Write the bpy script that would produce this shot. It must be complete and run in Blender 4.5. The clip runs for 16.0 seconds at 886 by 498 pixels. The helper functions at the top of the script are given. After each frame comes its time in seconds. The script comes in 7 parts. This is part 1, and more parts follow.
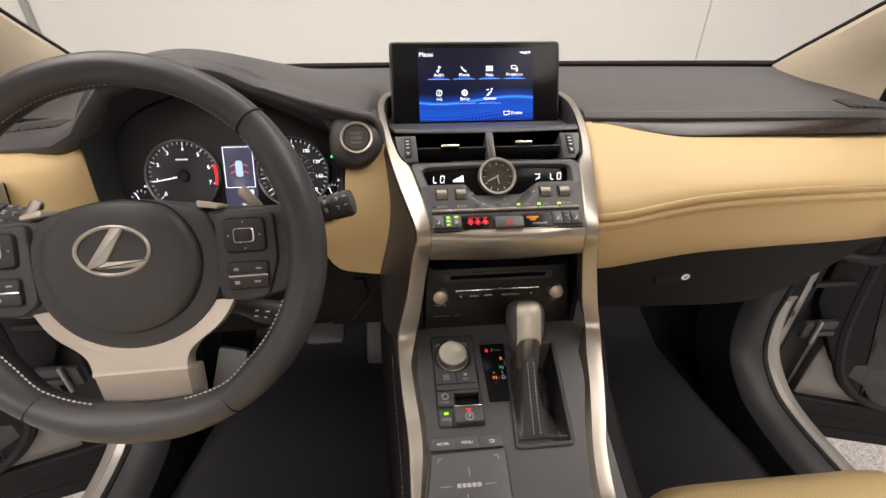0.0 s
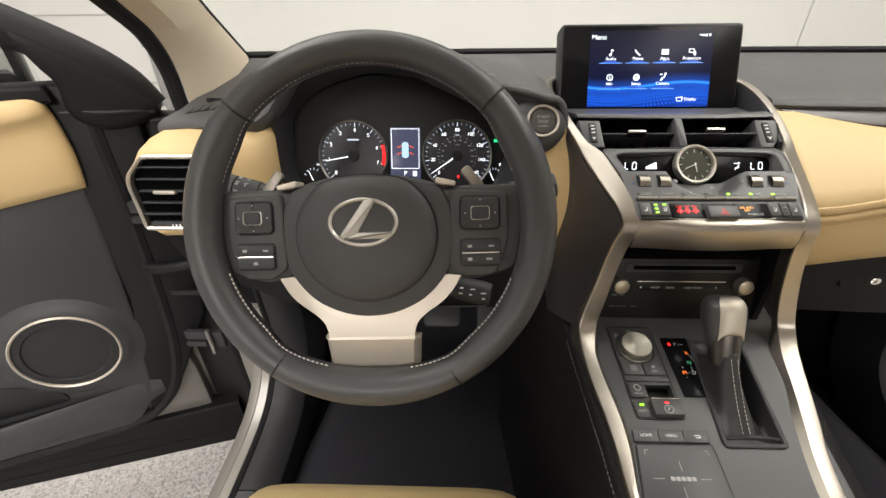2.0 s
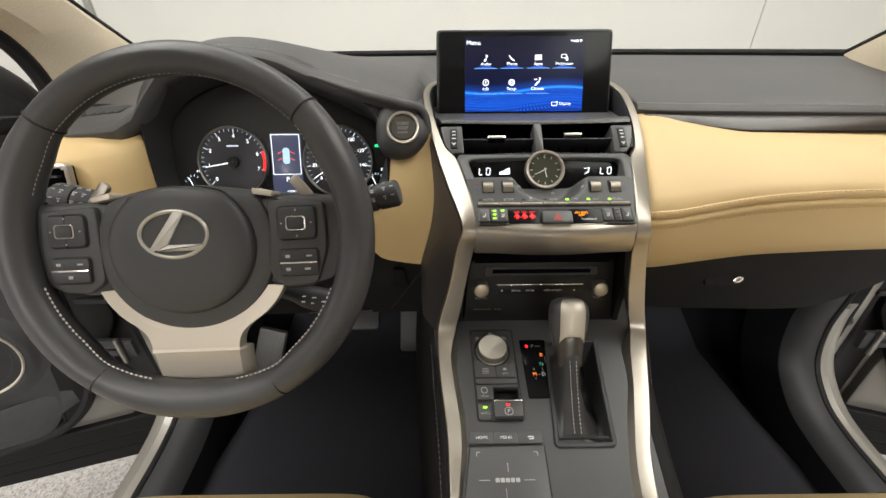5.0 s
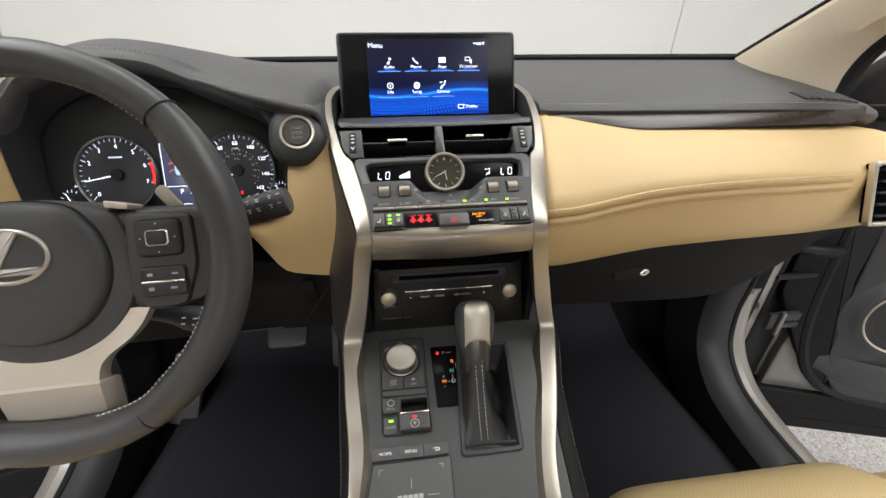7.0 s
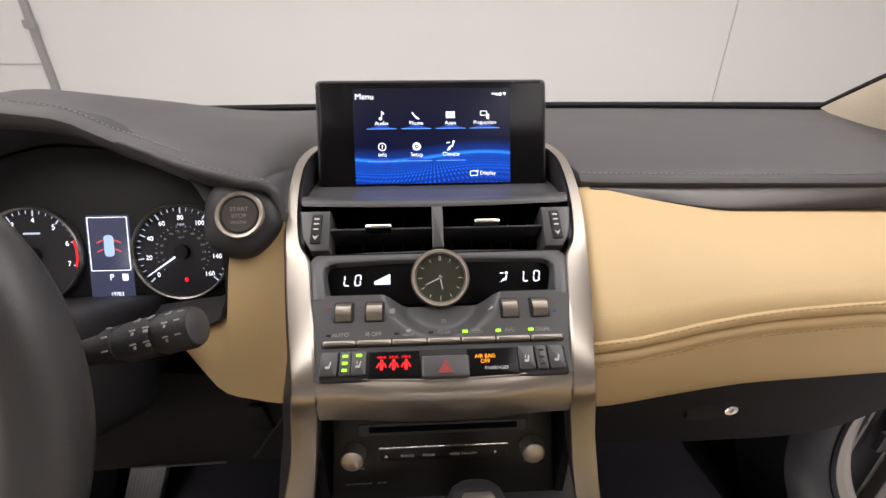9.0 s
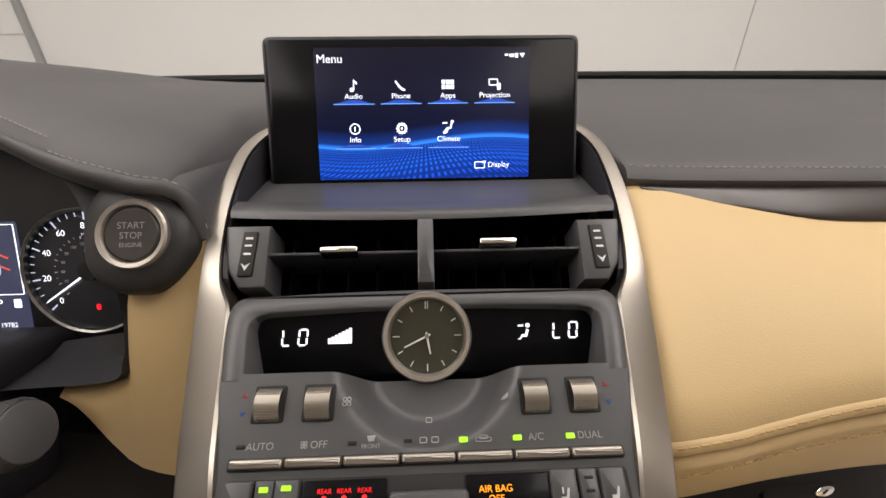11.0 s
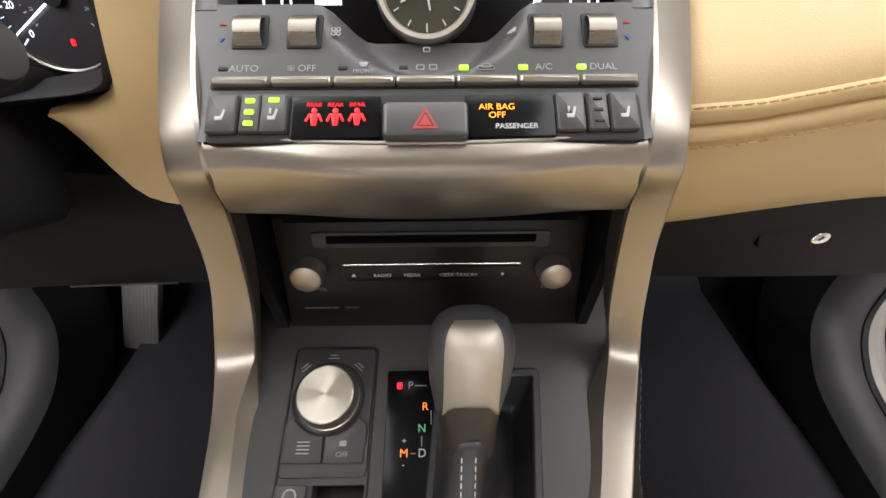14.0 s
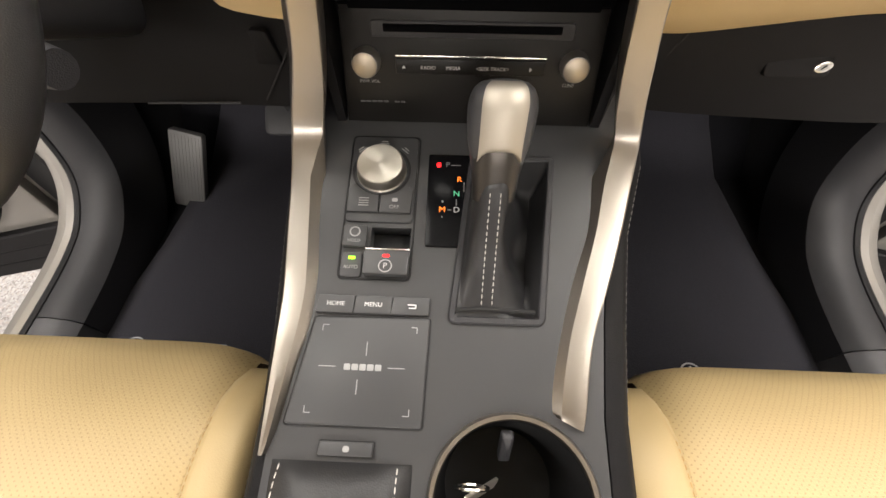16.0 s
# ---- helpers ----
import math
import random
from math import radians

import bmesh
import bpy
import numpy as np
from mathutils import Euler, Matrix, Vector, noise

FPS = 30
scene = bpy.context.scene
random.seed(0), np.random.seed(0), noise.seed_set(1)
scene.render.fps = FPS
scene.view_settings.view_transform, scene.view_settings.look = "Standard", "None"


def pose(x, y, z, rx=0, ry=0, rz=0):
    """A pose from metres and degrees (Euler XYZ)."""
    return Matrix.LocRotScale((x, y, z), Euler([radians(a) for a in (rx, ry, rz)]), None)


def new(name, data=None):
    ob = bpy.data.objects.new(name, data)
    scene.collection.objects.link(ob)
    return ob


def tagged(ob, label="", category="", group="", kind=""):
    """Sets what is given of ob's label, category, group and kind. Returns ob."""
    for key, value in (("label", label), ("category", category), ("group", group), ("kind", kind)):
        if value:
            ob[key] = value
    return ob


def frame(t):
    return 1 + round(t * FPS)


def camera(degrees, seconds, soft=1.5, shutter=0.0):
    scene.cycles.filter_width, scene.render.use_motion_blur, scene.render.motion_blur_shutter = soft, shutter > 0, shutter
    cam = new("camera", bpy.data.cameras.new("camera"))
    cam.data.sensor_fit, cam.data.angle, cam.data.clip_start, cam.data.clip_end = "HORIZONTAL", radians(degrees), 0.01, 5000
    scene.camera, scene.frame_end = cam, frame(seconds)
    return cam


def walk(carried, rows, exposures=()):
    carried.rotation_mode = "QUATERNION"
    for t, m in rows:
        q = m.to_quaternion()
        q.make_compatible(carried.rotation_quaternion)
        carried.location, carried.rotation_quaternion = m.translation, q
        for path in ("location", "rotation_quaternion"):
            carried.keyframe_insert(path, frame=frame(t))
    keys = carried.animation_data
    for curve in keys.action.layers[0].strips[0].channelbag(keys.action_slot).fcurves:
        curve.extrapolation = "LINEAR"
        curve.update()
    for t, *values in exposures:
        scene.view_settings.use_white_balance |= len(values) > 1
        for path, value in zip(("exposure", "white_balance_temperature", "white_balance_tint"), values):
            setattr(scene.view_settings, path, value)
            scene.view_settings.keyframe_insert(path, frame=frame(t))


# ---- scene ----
cam = camera(93.7, 16.0)
METRES, EYE, TILT, LEAN, TURN = 0.97, 1.20, -30.0, 0.0, -5.0
ROWS = [
    (0.0, 0.0, 0.0, 0.0, 0.0, 0.0, -0.0),
    (0.5, -0.0461, 0.005, -0.0008, 0.19, -0.42, -0.12),
    (1.0, -0.103, 0.0007, -0.005, 1.48, -0.76, -0.75),
    (1.5, -0.1556, -0.0009, -0.0108, 3.89, -1.05, -1.68),
    (2.0, -0.1781, -0.0092, -0.014, 6.14, -1.35, -2.84),
    (2.5, -0.1877, -0.0151, -0.0169, 8.16, -1.63, -3.85),
    (3.0, -0.1857, -0.0183, -0.0186, 9.43, -1.89, -4.4),
    (3.5, -0.1351, -0.0117, -0.0101, 9.33, -2.08, -4.43),
    (4.0, -0.0873, -0.0043, -0.0057, 7.9, -1.95, -3.88),
    (4.5, -0.0496, 0.0004, -0.0015, 6.07, -1.82, -2.97),
    (5.0, -0.0179, 0.0027, 0.0037, 4.04, -1.56, -1.95),
    (7.5, 0.0504, 0.03, 0.0054, -2.32, 0.54, 1.12),
    (8.0, 0.0499, 0.0632, 0.0397, -1.04, 2.41, 0.64),
    (8.5, 0.0758, 0.1268, 0.0656, 0.43, 3.75, -0.1),
    (9.0, 0.0838, 0.1819, 0.09, 1.96, 4.45, -0.93),
    (11.5, 0.0882, 0.313, 0.1283, 2.56, -0.6, -1.17),
    (12.0, 0.0862, 0.3169, 0.1106, 2.35, -3.01, -1.11),
    (12.5, 0.0863, 0.3139, 0.0832, 2.28, -6.06, -1.1),
    (13.0, 0.0887, 0.3092, 0.0611, 2.48, -9.07, -1.31),
    (13.5, 0.0905, 0.311, 0.0401, 2.94, -12.09, -1.62),
    (14.0, 0.0944, 0.3068, 0.0258, 3.69, -15.38, -2.03),
    (14.5, 0.0967, 0.2963, 0.0034, 4.42, -18.46, -2.52),
    (15.0, 0.0933, 0.2717, -0.0077, 5.25, -21.35, -2.95),
    (15.5, 0.0936, 0.25, -0.0248, 5.88, -24.47, -3.32),
    (16.0, 0.0908, 0.2171, -0.0428, 6.43, -26.84, -3.6),
]
walk(cam, [(t, pose(-0.11, 0, EYE, TILT, LEAN, TURN) @ pose(METRES * x, METRES * y, METRES * z, 90 + pitch, roll, yaw)) for t, x, y, z, yaw, pitch, roll in ROWS],
     exposures=[(0.0, 0.38, 6700, 17), (1.0, 0.40, 6600, 14), (2.0, 0.51, 6500, 10), (3.0, 0.51, 6500, 10), (5.0, 0.50, 6450, 8), (7.5, 0.43, 6050, 10), (8.0, 0.38, 6000, 10), (9.0, 0.25, 6350, 18), (11.5, 0.1, 6600, 17),
                (12.5, 0.32, 6600, 17), (13.5, 0.62, 5950, 14), (14.5, 0.87, 6550, 14), (15.0, 0.95, 6600, 14), (16.0, 1.12, 6600, 13)])

# ---- light ----
world = bpy.data.worlds.new("world")
scene.world = world
world.use_nodes = True
world.node_tree.nodes["Background"].inputs[0].default_value = (0.9, 0.92, 1.0, 1)
world.node_tree.nodes["Background"].inputs[1].default_value = 0.05


def area_lamp(name, m, sx, sy, watts, colour=(1, 0.96, 0.9)):
    data = bpy.data.lights.new(name, "AREA")
    data.shape, data.size, data.size_y, data.energy, data.color = "RECTANGLE", sx, sy, watts, colour
    ob = new(name, data)
    ob.matrix_world = m
    return ob


# unseen area lamps added for brightness: over both flanks, behind the car and over the bonnet
for lx in (-1.9, 1.9):
    area_lamp("fill_lamp", pose(lx, 0.0, 3.1, 0, -12 * lx / 1.9, 0), 1.7, 3.6, 108)
area_lamp("fill_lamp", pose(0, -3.2, 2.5, 60, 0, 0), 3.0, 0.8, 120)
area_lamp("fill_lamp", pose(0, 1.7, 3.1), 2.4, 0.7, 21)


# ---- materials ----
def mat(name, colour, rough=0.5, metal=0.0, spec=0.5, grain=0.0, gscale=900, bump=0.0, bscale=900, blotch=0.08, bls=9, coat=0.0, sheen=0.0, rvar=0.08):
    m = bpy.data.materials.new(name)
    m.use_nodes = True
    nt = m.node_tree
    b = nt.nodes["Principled BSDF"]
    b.inputs["Roughness"].default_value = rough
    b.inputs["Metallic"].default_value = metal
    b.inputs["Specular IOR Level"].default_value = spec
    b.inputs["Coat Weight"].default_value = coat
    b.inputs["Sheen Weight"].default_value = sheen
    tc = nt.nodes.new("ShaderNodeTexCoord")
    n1 = nt.nodes.new("ShaderNodeTexNoise")
    n1.inputs["Scale"].default_value, n1.inputs["Detail"].default_value = bls, 4
    nt.links.new(tc.outputs["Object"], n1.inputs["Vector"])
    n2 = nt.nodes.new("ShaderNodeTexNoise")
    n2.inputs["Scale"].default_value, n2.inputs["Detail"].default_value = gscale, 2
    nt.links.new(tc.outputs["Object"], n2.inputs["Vector"])
    mix = nt.nodes.new("ShaderNodeMix")
    mix.data_type = "RGBA"
    c = Vector(colour)
    mix.inputs["A"].default_value = (*(c * (1 - blotch)), 1)
    mix.inputs["B"].default_value = (*(c * (1 + blotch)), 1)
    nt.links.new(n1.outputs["Fac"], mix.inputs["Factor"])
    mix2 = nt.nodes.new("ShaderNodeMix")
    mix2.data_type, mix2.blend_type = "RGBA", "MULTIPLY"
    mix2.inputs["Factor"].default_value = grain
    nt.links.new(mix.outputs["Result"], mix2.inputs["A"])
    nt.links.new(n2.outputs["Fac"], mix2.inputs["B"])
    nt.links.new(mix2.outputs["Result"], b.inputs["Base Color"])
    rr = nt.nodes.new("ShaderNodeMapRange")
    rr.inputs["To Min"].default_value, rr.inputs["To Max"].default_value = max(0.02, rough - rvar), min(1, rough + rvar)
    nt.links.new(n1.outputs["Fac"], rr.inputs["Value"])
    nt.links.new(rr.outputs["Result"], b.inputs["Roughness"])
    if bump:
        v = nt.nodes.new("ShaderNodeTexVoronoi")
        v.inputs["Scale"].default_value = bscale
        nt.links.new(tc.outputs["Object"], v.inputs["Vector"])
        bp = nt.nodes.new("ShaderNodeBump")
        bp.inputs["Strength"].default_value, bp.inputs["Distance"].default_value = bump, 0.0006
        nt.links.new(v.outputs["Distance"], bp.inputs["Height"])
        nt.links.new(bp.outputs["Normal"], b.inputs["Normal"])
    return m


def glow(name, colour, power, base=(0.01, 0.01, 0.01)):
    m = bpy.data.materials.new(name)
    m.use_nodes = True
    b = m.node_tree.nodes["Principled BSDF"]
    b.inputs["Base Color"].default_value = (*base, 1)
    b.inputs["Emission Color"].default_value = (*colour, 1)
    b.inputs["Emission Strength"].default_value = power
    b.inputs["Roughness"].default_value = 0.25
    return m


def brushed(name, colour, rough=0.32, stretch=(6, 700, 700)):
    m = mat(name, colour, rough, metal=1.0, blotch=0.05)
    nt = m.node_tree
    b = nt.nodes["Principled BSDF"]
    tc = nt.nodes.new("ShaderNodeTexCoord")
    mp = nt.nodes.new("ShaderNodeMapping")
    mp.inputs["Scale"].default_value = stretch
    nz = nt.nodes.new("ShaderNodeTexNoise")
    nz.inputs["Scale"].default_value, nz.inputs["Detail"].default_value = 1.0, 3
    bp = nt.nodes.new("ShaderNodeBump")
    bp.inputs["Strength"].default_value, bp.inputs["Distance"].default_value = 0.06, 0.0004
    nt.links.new(tc.outputs["Object"], mp.inputs["Vector"])
    nt.links.new(mp.outputs["Vector"], nz.inputs["Vector"])
    nt.links.new(nz.outputs["Fac"], bp.inputs["Height"])
    nt.links.new(bp.outputs["Normal"], b.inputs["Normal"])
    return m


def perforated(name, colour):
    """Leather with rows of tiny punched holes, every 5 mm, staggered."""
    m = mat(name, colour, 0.5, bump=0.25, bscale=700)
    nt = m.node_tree
    b = nt.nodes["Principled BSDF"]
    tc = nt.nodes.new("ShaderNodeTexCoord")
    sep = nt.nodes.new("ShaderNodeSeparateXYZ")
    nt.links.new(tc.outputs["Object"], sep.inputs["Vector"])

    def op(kind, a, bb=None):
        n = nt.nodes.new("ShaderNodeMath")
        n.operation = kind
        for i, v in enumerate((a, bb)):
            if v is None:
                continue
            if isinstance(v, (int, float)):
                n.inputs[i].default_value = v
            else:
                nt.links.new(v, n.inputs[i])
        return n.outputs[0]
    k = 2 * math.pi / 0.0056
    p = op("ADD", sep.outputs["X"], sep.outputs["Y"])
    q = op("SUBTRACT", sep.outputs["X"], sep.outputs["Y"])
    sx = op("SINE", op("MULTIPLY", p, k))
    sy = op("SINE", op("MULTIPLY", q, k))
    hole = op("GREATER_THAN", op("ADD", sx, sy), 1.55)
    mix = nt.nodes.new("ShaderNodeMix")
    mix.data_type = "RGBA"
    mix.inputs["B"].default_value = (0.36, 0.26, 0.125, 1)
    old = b.inputs["Base Color"].links[0].from_socket
    nt.links.new(old, mix.inputs["A"])
    nt.links.new(hole, mix.inputs["Factor"])
    nt.links.new(mix.outputs["Result"], b.inputs["Base Color"])
    return m


LEATHER = mat("beige_leather", (0.63, 0.46, 0.230), 0.54, bump=0.14, bscale=1000, blotch=0.06, bls=5)
PERF = perforated("perforated_leather", (0.49, 0.375, 0.19))
SEAT = mat("seat_leather", (0.51, 0.39, 0.20), 0.5, bump=0.15, bscale=900, blotch=0.06, bls=5)
BEIGE = mat("beige_plastic", (0.62, 0.50, 0.34), 0.6, bump=0.2, bscale=900)
ROOF = mat("pale_headliner", (0.72, 0.68, 0.61), 0.9, grain=0.25, gscale=400)
PILLAR = mat("beige_pillar_fabric", (0.70, 0.60, 0.45), 0.85, grain=0.3, gscale=500, sheen=0.2)
SOFT = mat("soft_black_pad", (0.070, 0.069, 0.071), 0.55, bump=0.22, bscale=1100, blotch=0.12)
DARK = mat("dark_grey_plastic", (0.026, 0.026, 0.029), 0.5, bump=0.35, bscale=1000, blotch=0.1)
PANEL = mat("grey_soft_paint", (0.074, 0.075, 0.078), 0.37, bump=0.04, bscale=1500, blotch=0.08)
DECKGREY = mat("grey_deck_paint", (0.050, 0.051, 0.053), 0.40, bump=0.04, bscale=1500, blotch=0.08)
GLOSS = mat("gloss_black", (0.006, 0.006, 0.007), 0.18, spec=0.12, blotch=0.1, rvar=0.03)
HUBGREY = mat("hub_grey", (0.047, 0.047, 0.049), 0.48, bump=0.15, bscale=1300)
FASCIA = mat("radio_fascia", (0.0075, 0.0066, 0.0058), 0.38, spec=0.3)
KNOBSIDE = mat("satin_knob_side", (0.42, 0.40, 0.37), 0.40, metal=0.85)
KNOBFACE = mat("champagne_knob_face", (0.46, 0.40, 0.31), 0.38, metal=0.85)
BOOT = mat("boot_leather", (0.021, 0.021, 0.022), 0.42, bump=0.12, bscale=900)
LOWER = mat("lower_dash_plastic", (0.012, 0.0115, 0.0120), 0.62, spec=0.14, bump=0.25, bscale=1200)
PAINTSIL = mat("silver_paint", (0.62, 0.56, 0.485), 0.38, metal=0.4, blotch=0.04)
BLACK = mat("matt_black", (0.005, 0.005, 0.0055), 0.6, blotch=0.1)
WHEEL = mat("black_leather", (0.050, 0.050, 0.053), 0.37, bump=0.14, bscale=1300, blotch=0.12)
RUBBER = mat("black_rubber", (0.010, 0.010, 0.011), 0.6, spec=0.25, blotch=0.15)
SILVER = brushed("satin_silver", (0.385, 0.352, 0.31), 0.34, (5, 900, 900))
SATIN = mat("satin_metal_paint", (0.70, 0.655, 0.59), 0.36, metal=0.9, blotch=0.04)
CHROME = mat("chrome", (0.82, 0.80, 0.77), 0.13, metal=1.0, blotch=0.04)
MATPILE = mat("mat_pile", (0.035, 0.0345, 0.042), 0.95, spec=0.12, grain=0.6, gscale=700, bump=0.8, bscale=450, sheen=0.05)
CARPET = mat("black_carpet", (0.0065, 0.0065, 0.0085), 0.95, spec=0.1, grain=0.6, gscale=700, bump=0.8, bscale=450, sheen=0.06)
CARPAINT = mat("greige_car_paint", (0.25, 0.235, 0.215), 0.33, metal=0.35, coat=0.6, blotch=0.05)
WOODTRIM = mat("dark_wood_trim", (0.026, 0.018, 0.015), 0.28, spec=0.5, blotch=0.1, bls=8)
CONCRETE = mat("speckled_epoxy", (0.42, 0.41, 0.41), 0.45, grain=0.75, gscale=130, blotch=0.1)
nt = CONCRETE.node_tree
flake = nt.nodes.new("ShaderNodeTexVoronoi")
flake.inputs["Scale"].default_value = 190
nt.links.new(nt.nodes["Texture Coordinate"].outputs["Object"], flake.inputs["Vector"])
tone = nt.nodes.new("ShaderNodeValToRGB")
tone.color_ramp.interpolation = "CONSTANT"
tone.color_ramp.elements[0].color = (0.28, 0.26, 0.25, 1)
tone.color_ramp.elements[1].position, tone.color_ramp.elements[1].color = 0.16, (0.40, 0.385, 0.38, 1)
for where, colour in ((0.34, (0.46, 0.45, 0.445)), (0.62, (0.44, 0.40, 0.37)), (0.78, (0.53, 0.52, 0.51)), (0.92, (0.34, 0.32, 0.31))):
    tone.color_ramp.elements.new(where).color = (*colour, 1)
grey = nt.nodes.new("ShaderNodeSeparateColor")
nt.links.new(flake.outputs["Color"], grey.inputs[0])
nt.links.new(grey.outputs[0], tone.inputs[0])
nt.links.new(tone.outputs[0], nt.nodes["Principled BSDF"].inputs["Base Color"])
WALL = mat("white_wall_paint", (0.75, 0.74, 0.72), 0.7, blotch=0.03, bls=1.2)
# near-black without gloss: the shade inside vents and slots, put into the colour
SLOT_SHADE = mat("slot_shade", (0.0025, 0.0025, 0.003), 0.9, spec=0.05)
PODGREY = mat("dark_pod_plastic", (0.034, 0.034, 0.036), 0.5, bump=0.15, bscale=1200)
KICK = mat("grey_kick_trim", (0.020, 0.020, 0.022), 0.5, spec=0.35, bump=0.2, bscale=1100)
DOORGREY = mat("grey_door_trim", (0.040, 0.040, 0.043), 0.5, bump=0.35, bscale=1000, blotch=0.1)
TRACK = mat("galvanised_track", (0.36, 0.36, 0.355), 0.5, metal=0.3)
JOINT = mat("grey_joint", (0.5, 0.49, 0.47), 0.7)
RINGMETAL = mat("satin_ring_metal", (0.50, 0.46, 0.41), 0.42, metal=0.9)
BADGE = mat("satin_badge_metal", (0.50, 0.475, 0.44), 0.42, metal=0.75)
STEEL = mat("dull_steel", (0.32, 0.31, 0.29), 0.4, metal=1.0)
SMOKE = mat("smoked_metal", (0.07, 0.063, 0.056), 0.32, metal=0.7)
BRONZE = mat("dark_satin_dial", (0.40, 0.365, 0.315), 0.40, metal=1.0)
STITCH = mat("pale_thread", (0.60, 0.58, 0.54), 0.8)
THREAD = mat("dim_thread", (0.34, 0.33, 0.31), 0.8)
TAN = mat("tan_thread", (0.47, 0.315, 0.14), 0.8)
PRINT = mat("white_print", (0.75, 0.75, 0.75), 0.6)
PRINTMID = mat("soft_white_print", (0.52, 0.52, 0.52), 0.6)
PRINTDIM = mat("grey_print", (0.35, 0.35, 0.35), 0.6)
LIT = glow("white_backlight", (0.9, 0.95, 1.0), 1.6)
LITDIM = glow("dim_backlight", (0.75, 0.85, 1.0), 0.7)
REDLIT = glow("red_light", (1.0, 0.012, 0.015), 1.5)
GREENLIT = glow("green_light", (0.35, 1.0, 0.02), 1.6)
AMBERLIT = glow("amber_light", (1.0, 0.32, 0.01), 2.0)
ORANGELIT = glow("orange_light", (1.0, 0.2, 0.02), 1.2)


# ---- mesh helpers ----
def mesh_of(name, bm, material, smooth=True, sharp=35):
    bmesh.ops.recalc_face_normals(bm, faces=bm.faces)
    me = bpy.data.meshes.new(name)
    for f in bm.faces:
        f.smooth = smooth
    bm.to_mesh(me)
    bm.free()
    if smooth:
        me.set_sharp_from_angle(angle=radians(sharp))
    me.materials.append(material)
    return me


def thing(name, at, label, category, group="", kind=""):
    ob = new(name)
    ob.location = at
    ob.empty_display_size = 0.02
    return tagged(ob, label, category, group, kind)


def origin_of(ob):
    m = Matrix.Translation(ob.location)
    return origin_of(ob.parent) @ ob.matrix_parent_inverse @ m if ob.parent else m


def part(name, bm, material, parent, label="", smooth=True, sharp=35):
    ob = new(name, mesh_of(name, bm, material, smooth, sharp))
    ob.parent = parent
    ob.matrix_parent_inverse = origin_of(parent).inverted()
    return tagged(ob, label)


def solid(name, bm, material, label, category, kind="", smooth=True, sharp=35):
    ob = new(name, mesh_of(name, bm, material, smooth, sharp))
    return tagged(ob, label, category, "", kind)


def slope(y, z, dy, dz, x=0.0):
    """A plane's pose: local x to the right, local y along (0, dy, dz), local z towards the viewer."""
    v = Vector((0, dy, dz)).normalized()
    n = Vector((1, 0, 0)).cross(v)
    m = Matrix(((1, 0, 0), v, n)).transposed().to_4x4()
    return Matrix.Translation((x, y, z)) @ m


def loft(sections, ring=True, caps=True, bm=None, m=None):
    """Skin through sections with the same number of points."""
    bm = bm or bmesh.new()
    rows = [[bm.verts.new((m @ Vector(p)) if m else p) for p in s] for s in sections]
    n = len(rows[0])
    for a, b in zip(rows, rows[1:]):
        for i in range(n if ring else n - 1):
            j = (i + 1) % n
            try:
                bm.faces.new((a[i], a[j], b[j], b[i]))
            except ValueError:
                pass
    if caps and ring:
        bm.faces.new(rows[0])
        bm.faces.new(list(reversed(rows[-1])))
    return bm


def rrect(w, h, r, cx=0.0, cy=0.0, n=4):
    r = min(r, w / 2 - 1e-5, h / 2 - 1e-5)
    pts = []
    for k, (sx, sy) in enumerate(((1, 1), (-1, 1), (-1, -1), (1, -1))):
        for i in range(n + 1):
            a = math.pi / 2 * (k + i / n)
            pts.append((cx + sx * (w / 2 - r) + r * math.cos(a), cy + sy * (h / 2 - r) + r * math.sin(a)))
    return pts


def disc(r, cx=0.0, cy=0.0, n=40, ry=None):
    return [(cx + r * math.cos(2 * math.pi * i / n), cy + (ry or r) * math.sin(2 * math.pi * i / n)) for i in range(n)]


def inset(pts, d):
    out = []
    n = len(pts)
    for i in range(n):
        a, b, c = Vector(pts[i - 1]), Vector(pts[i]), Vector(pts[(i + 1) % n])
        e1, e2 = (b - a), (c - b)
        if e1.length < 1e-7 or e2.length < 1e-7:
            out.append(tuple(b))
            continue
        n1 = Vector((-e1.y, e1.x)).normalized()
        n2 = Vector((-e2.y, e2.x)).normalized()
        k = (n1 + n2)
        k = k / max(0.4, k.length_squared / 2) if k.length > 1e-5 else n1
        out.append(tuple(b + k * d))
    return out


def plate(m, pts, z0, z1, bevel=0.0006, bm=None, dome=0.0):
    """A slab with the outline pts (counter-clockwise) in the plane m, from height z0 to z1, with a softened rim."""
    bevel = min(bevel, (z1 - z0) * 0.8)
    rings = [[(x, y, z0) for x, y in pts], [(x, y, z1 - bevel) for x, y in pts],
             [(x, y, z1 - bevel * 0.3) for x, y in inset(pts, bevel * 0.35)], [(x, y, z1) for x, y in inset(pts, bevel)]]
    if dome:
        rings.append([(x, y, z1 + dome) for x, y in inset(pts, bevel * 4)])
    return loft(rings, bm=bm, m=m)


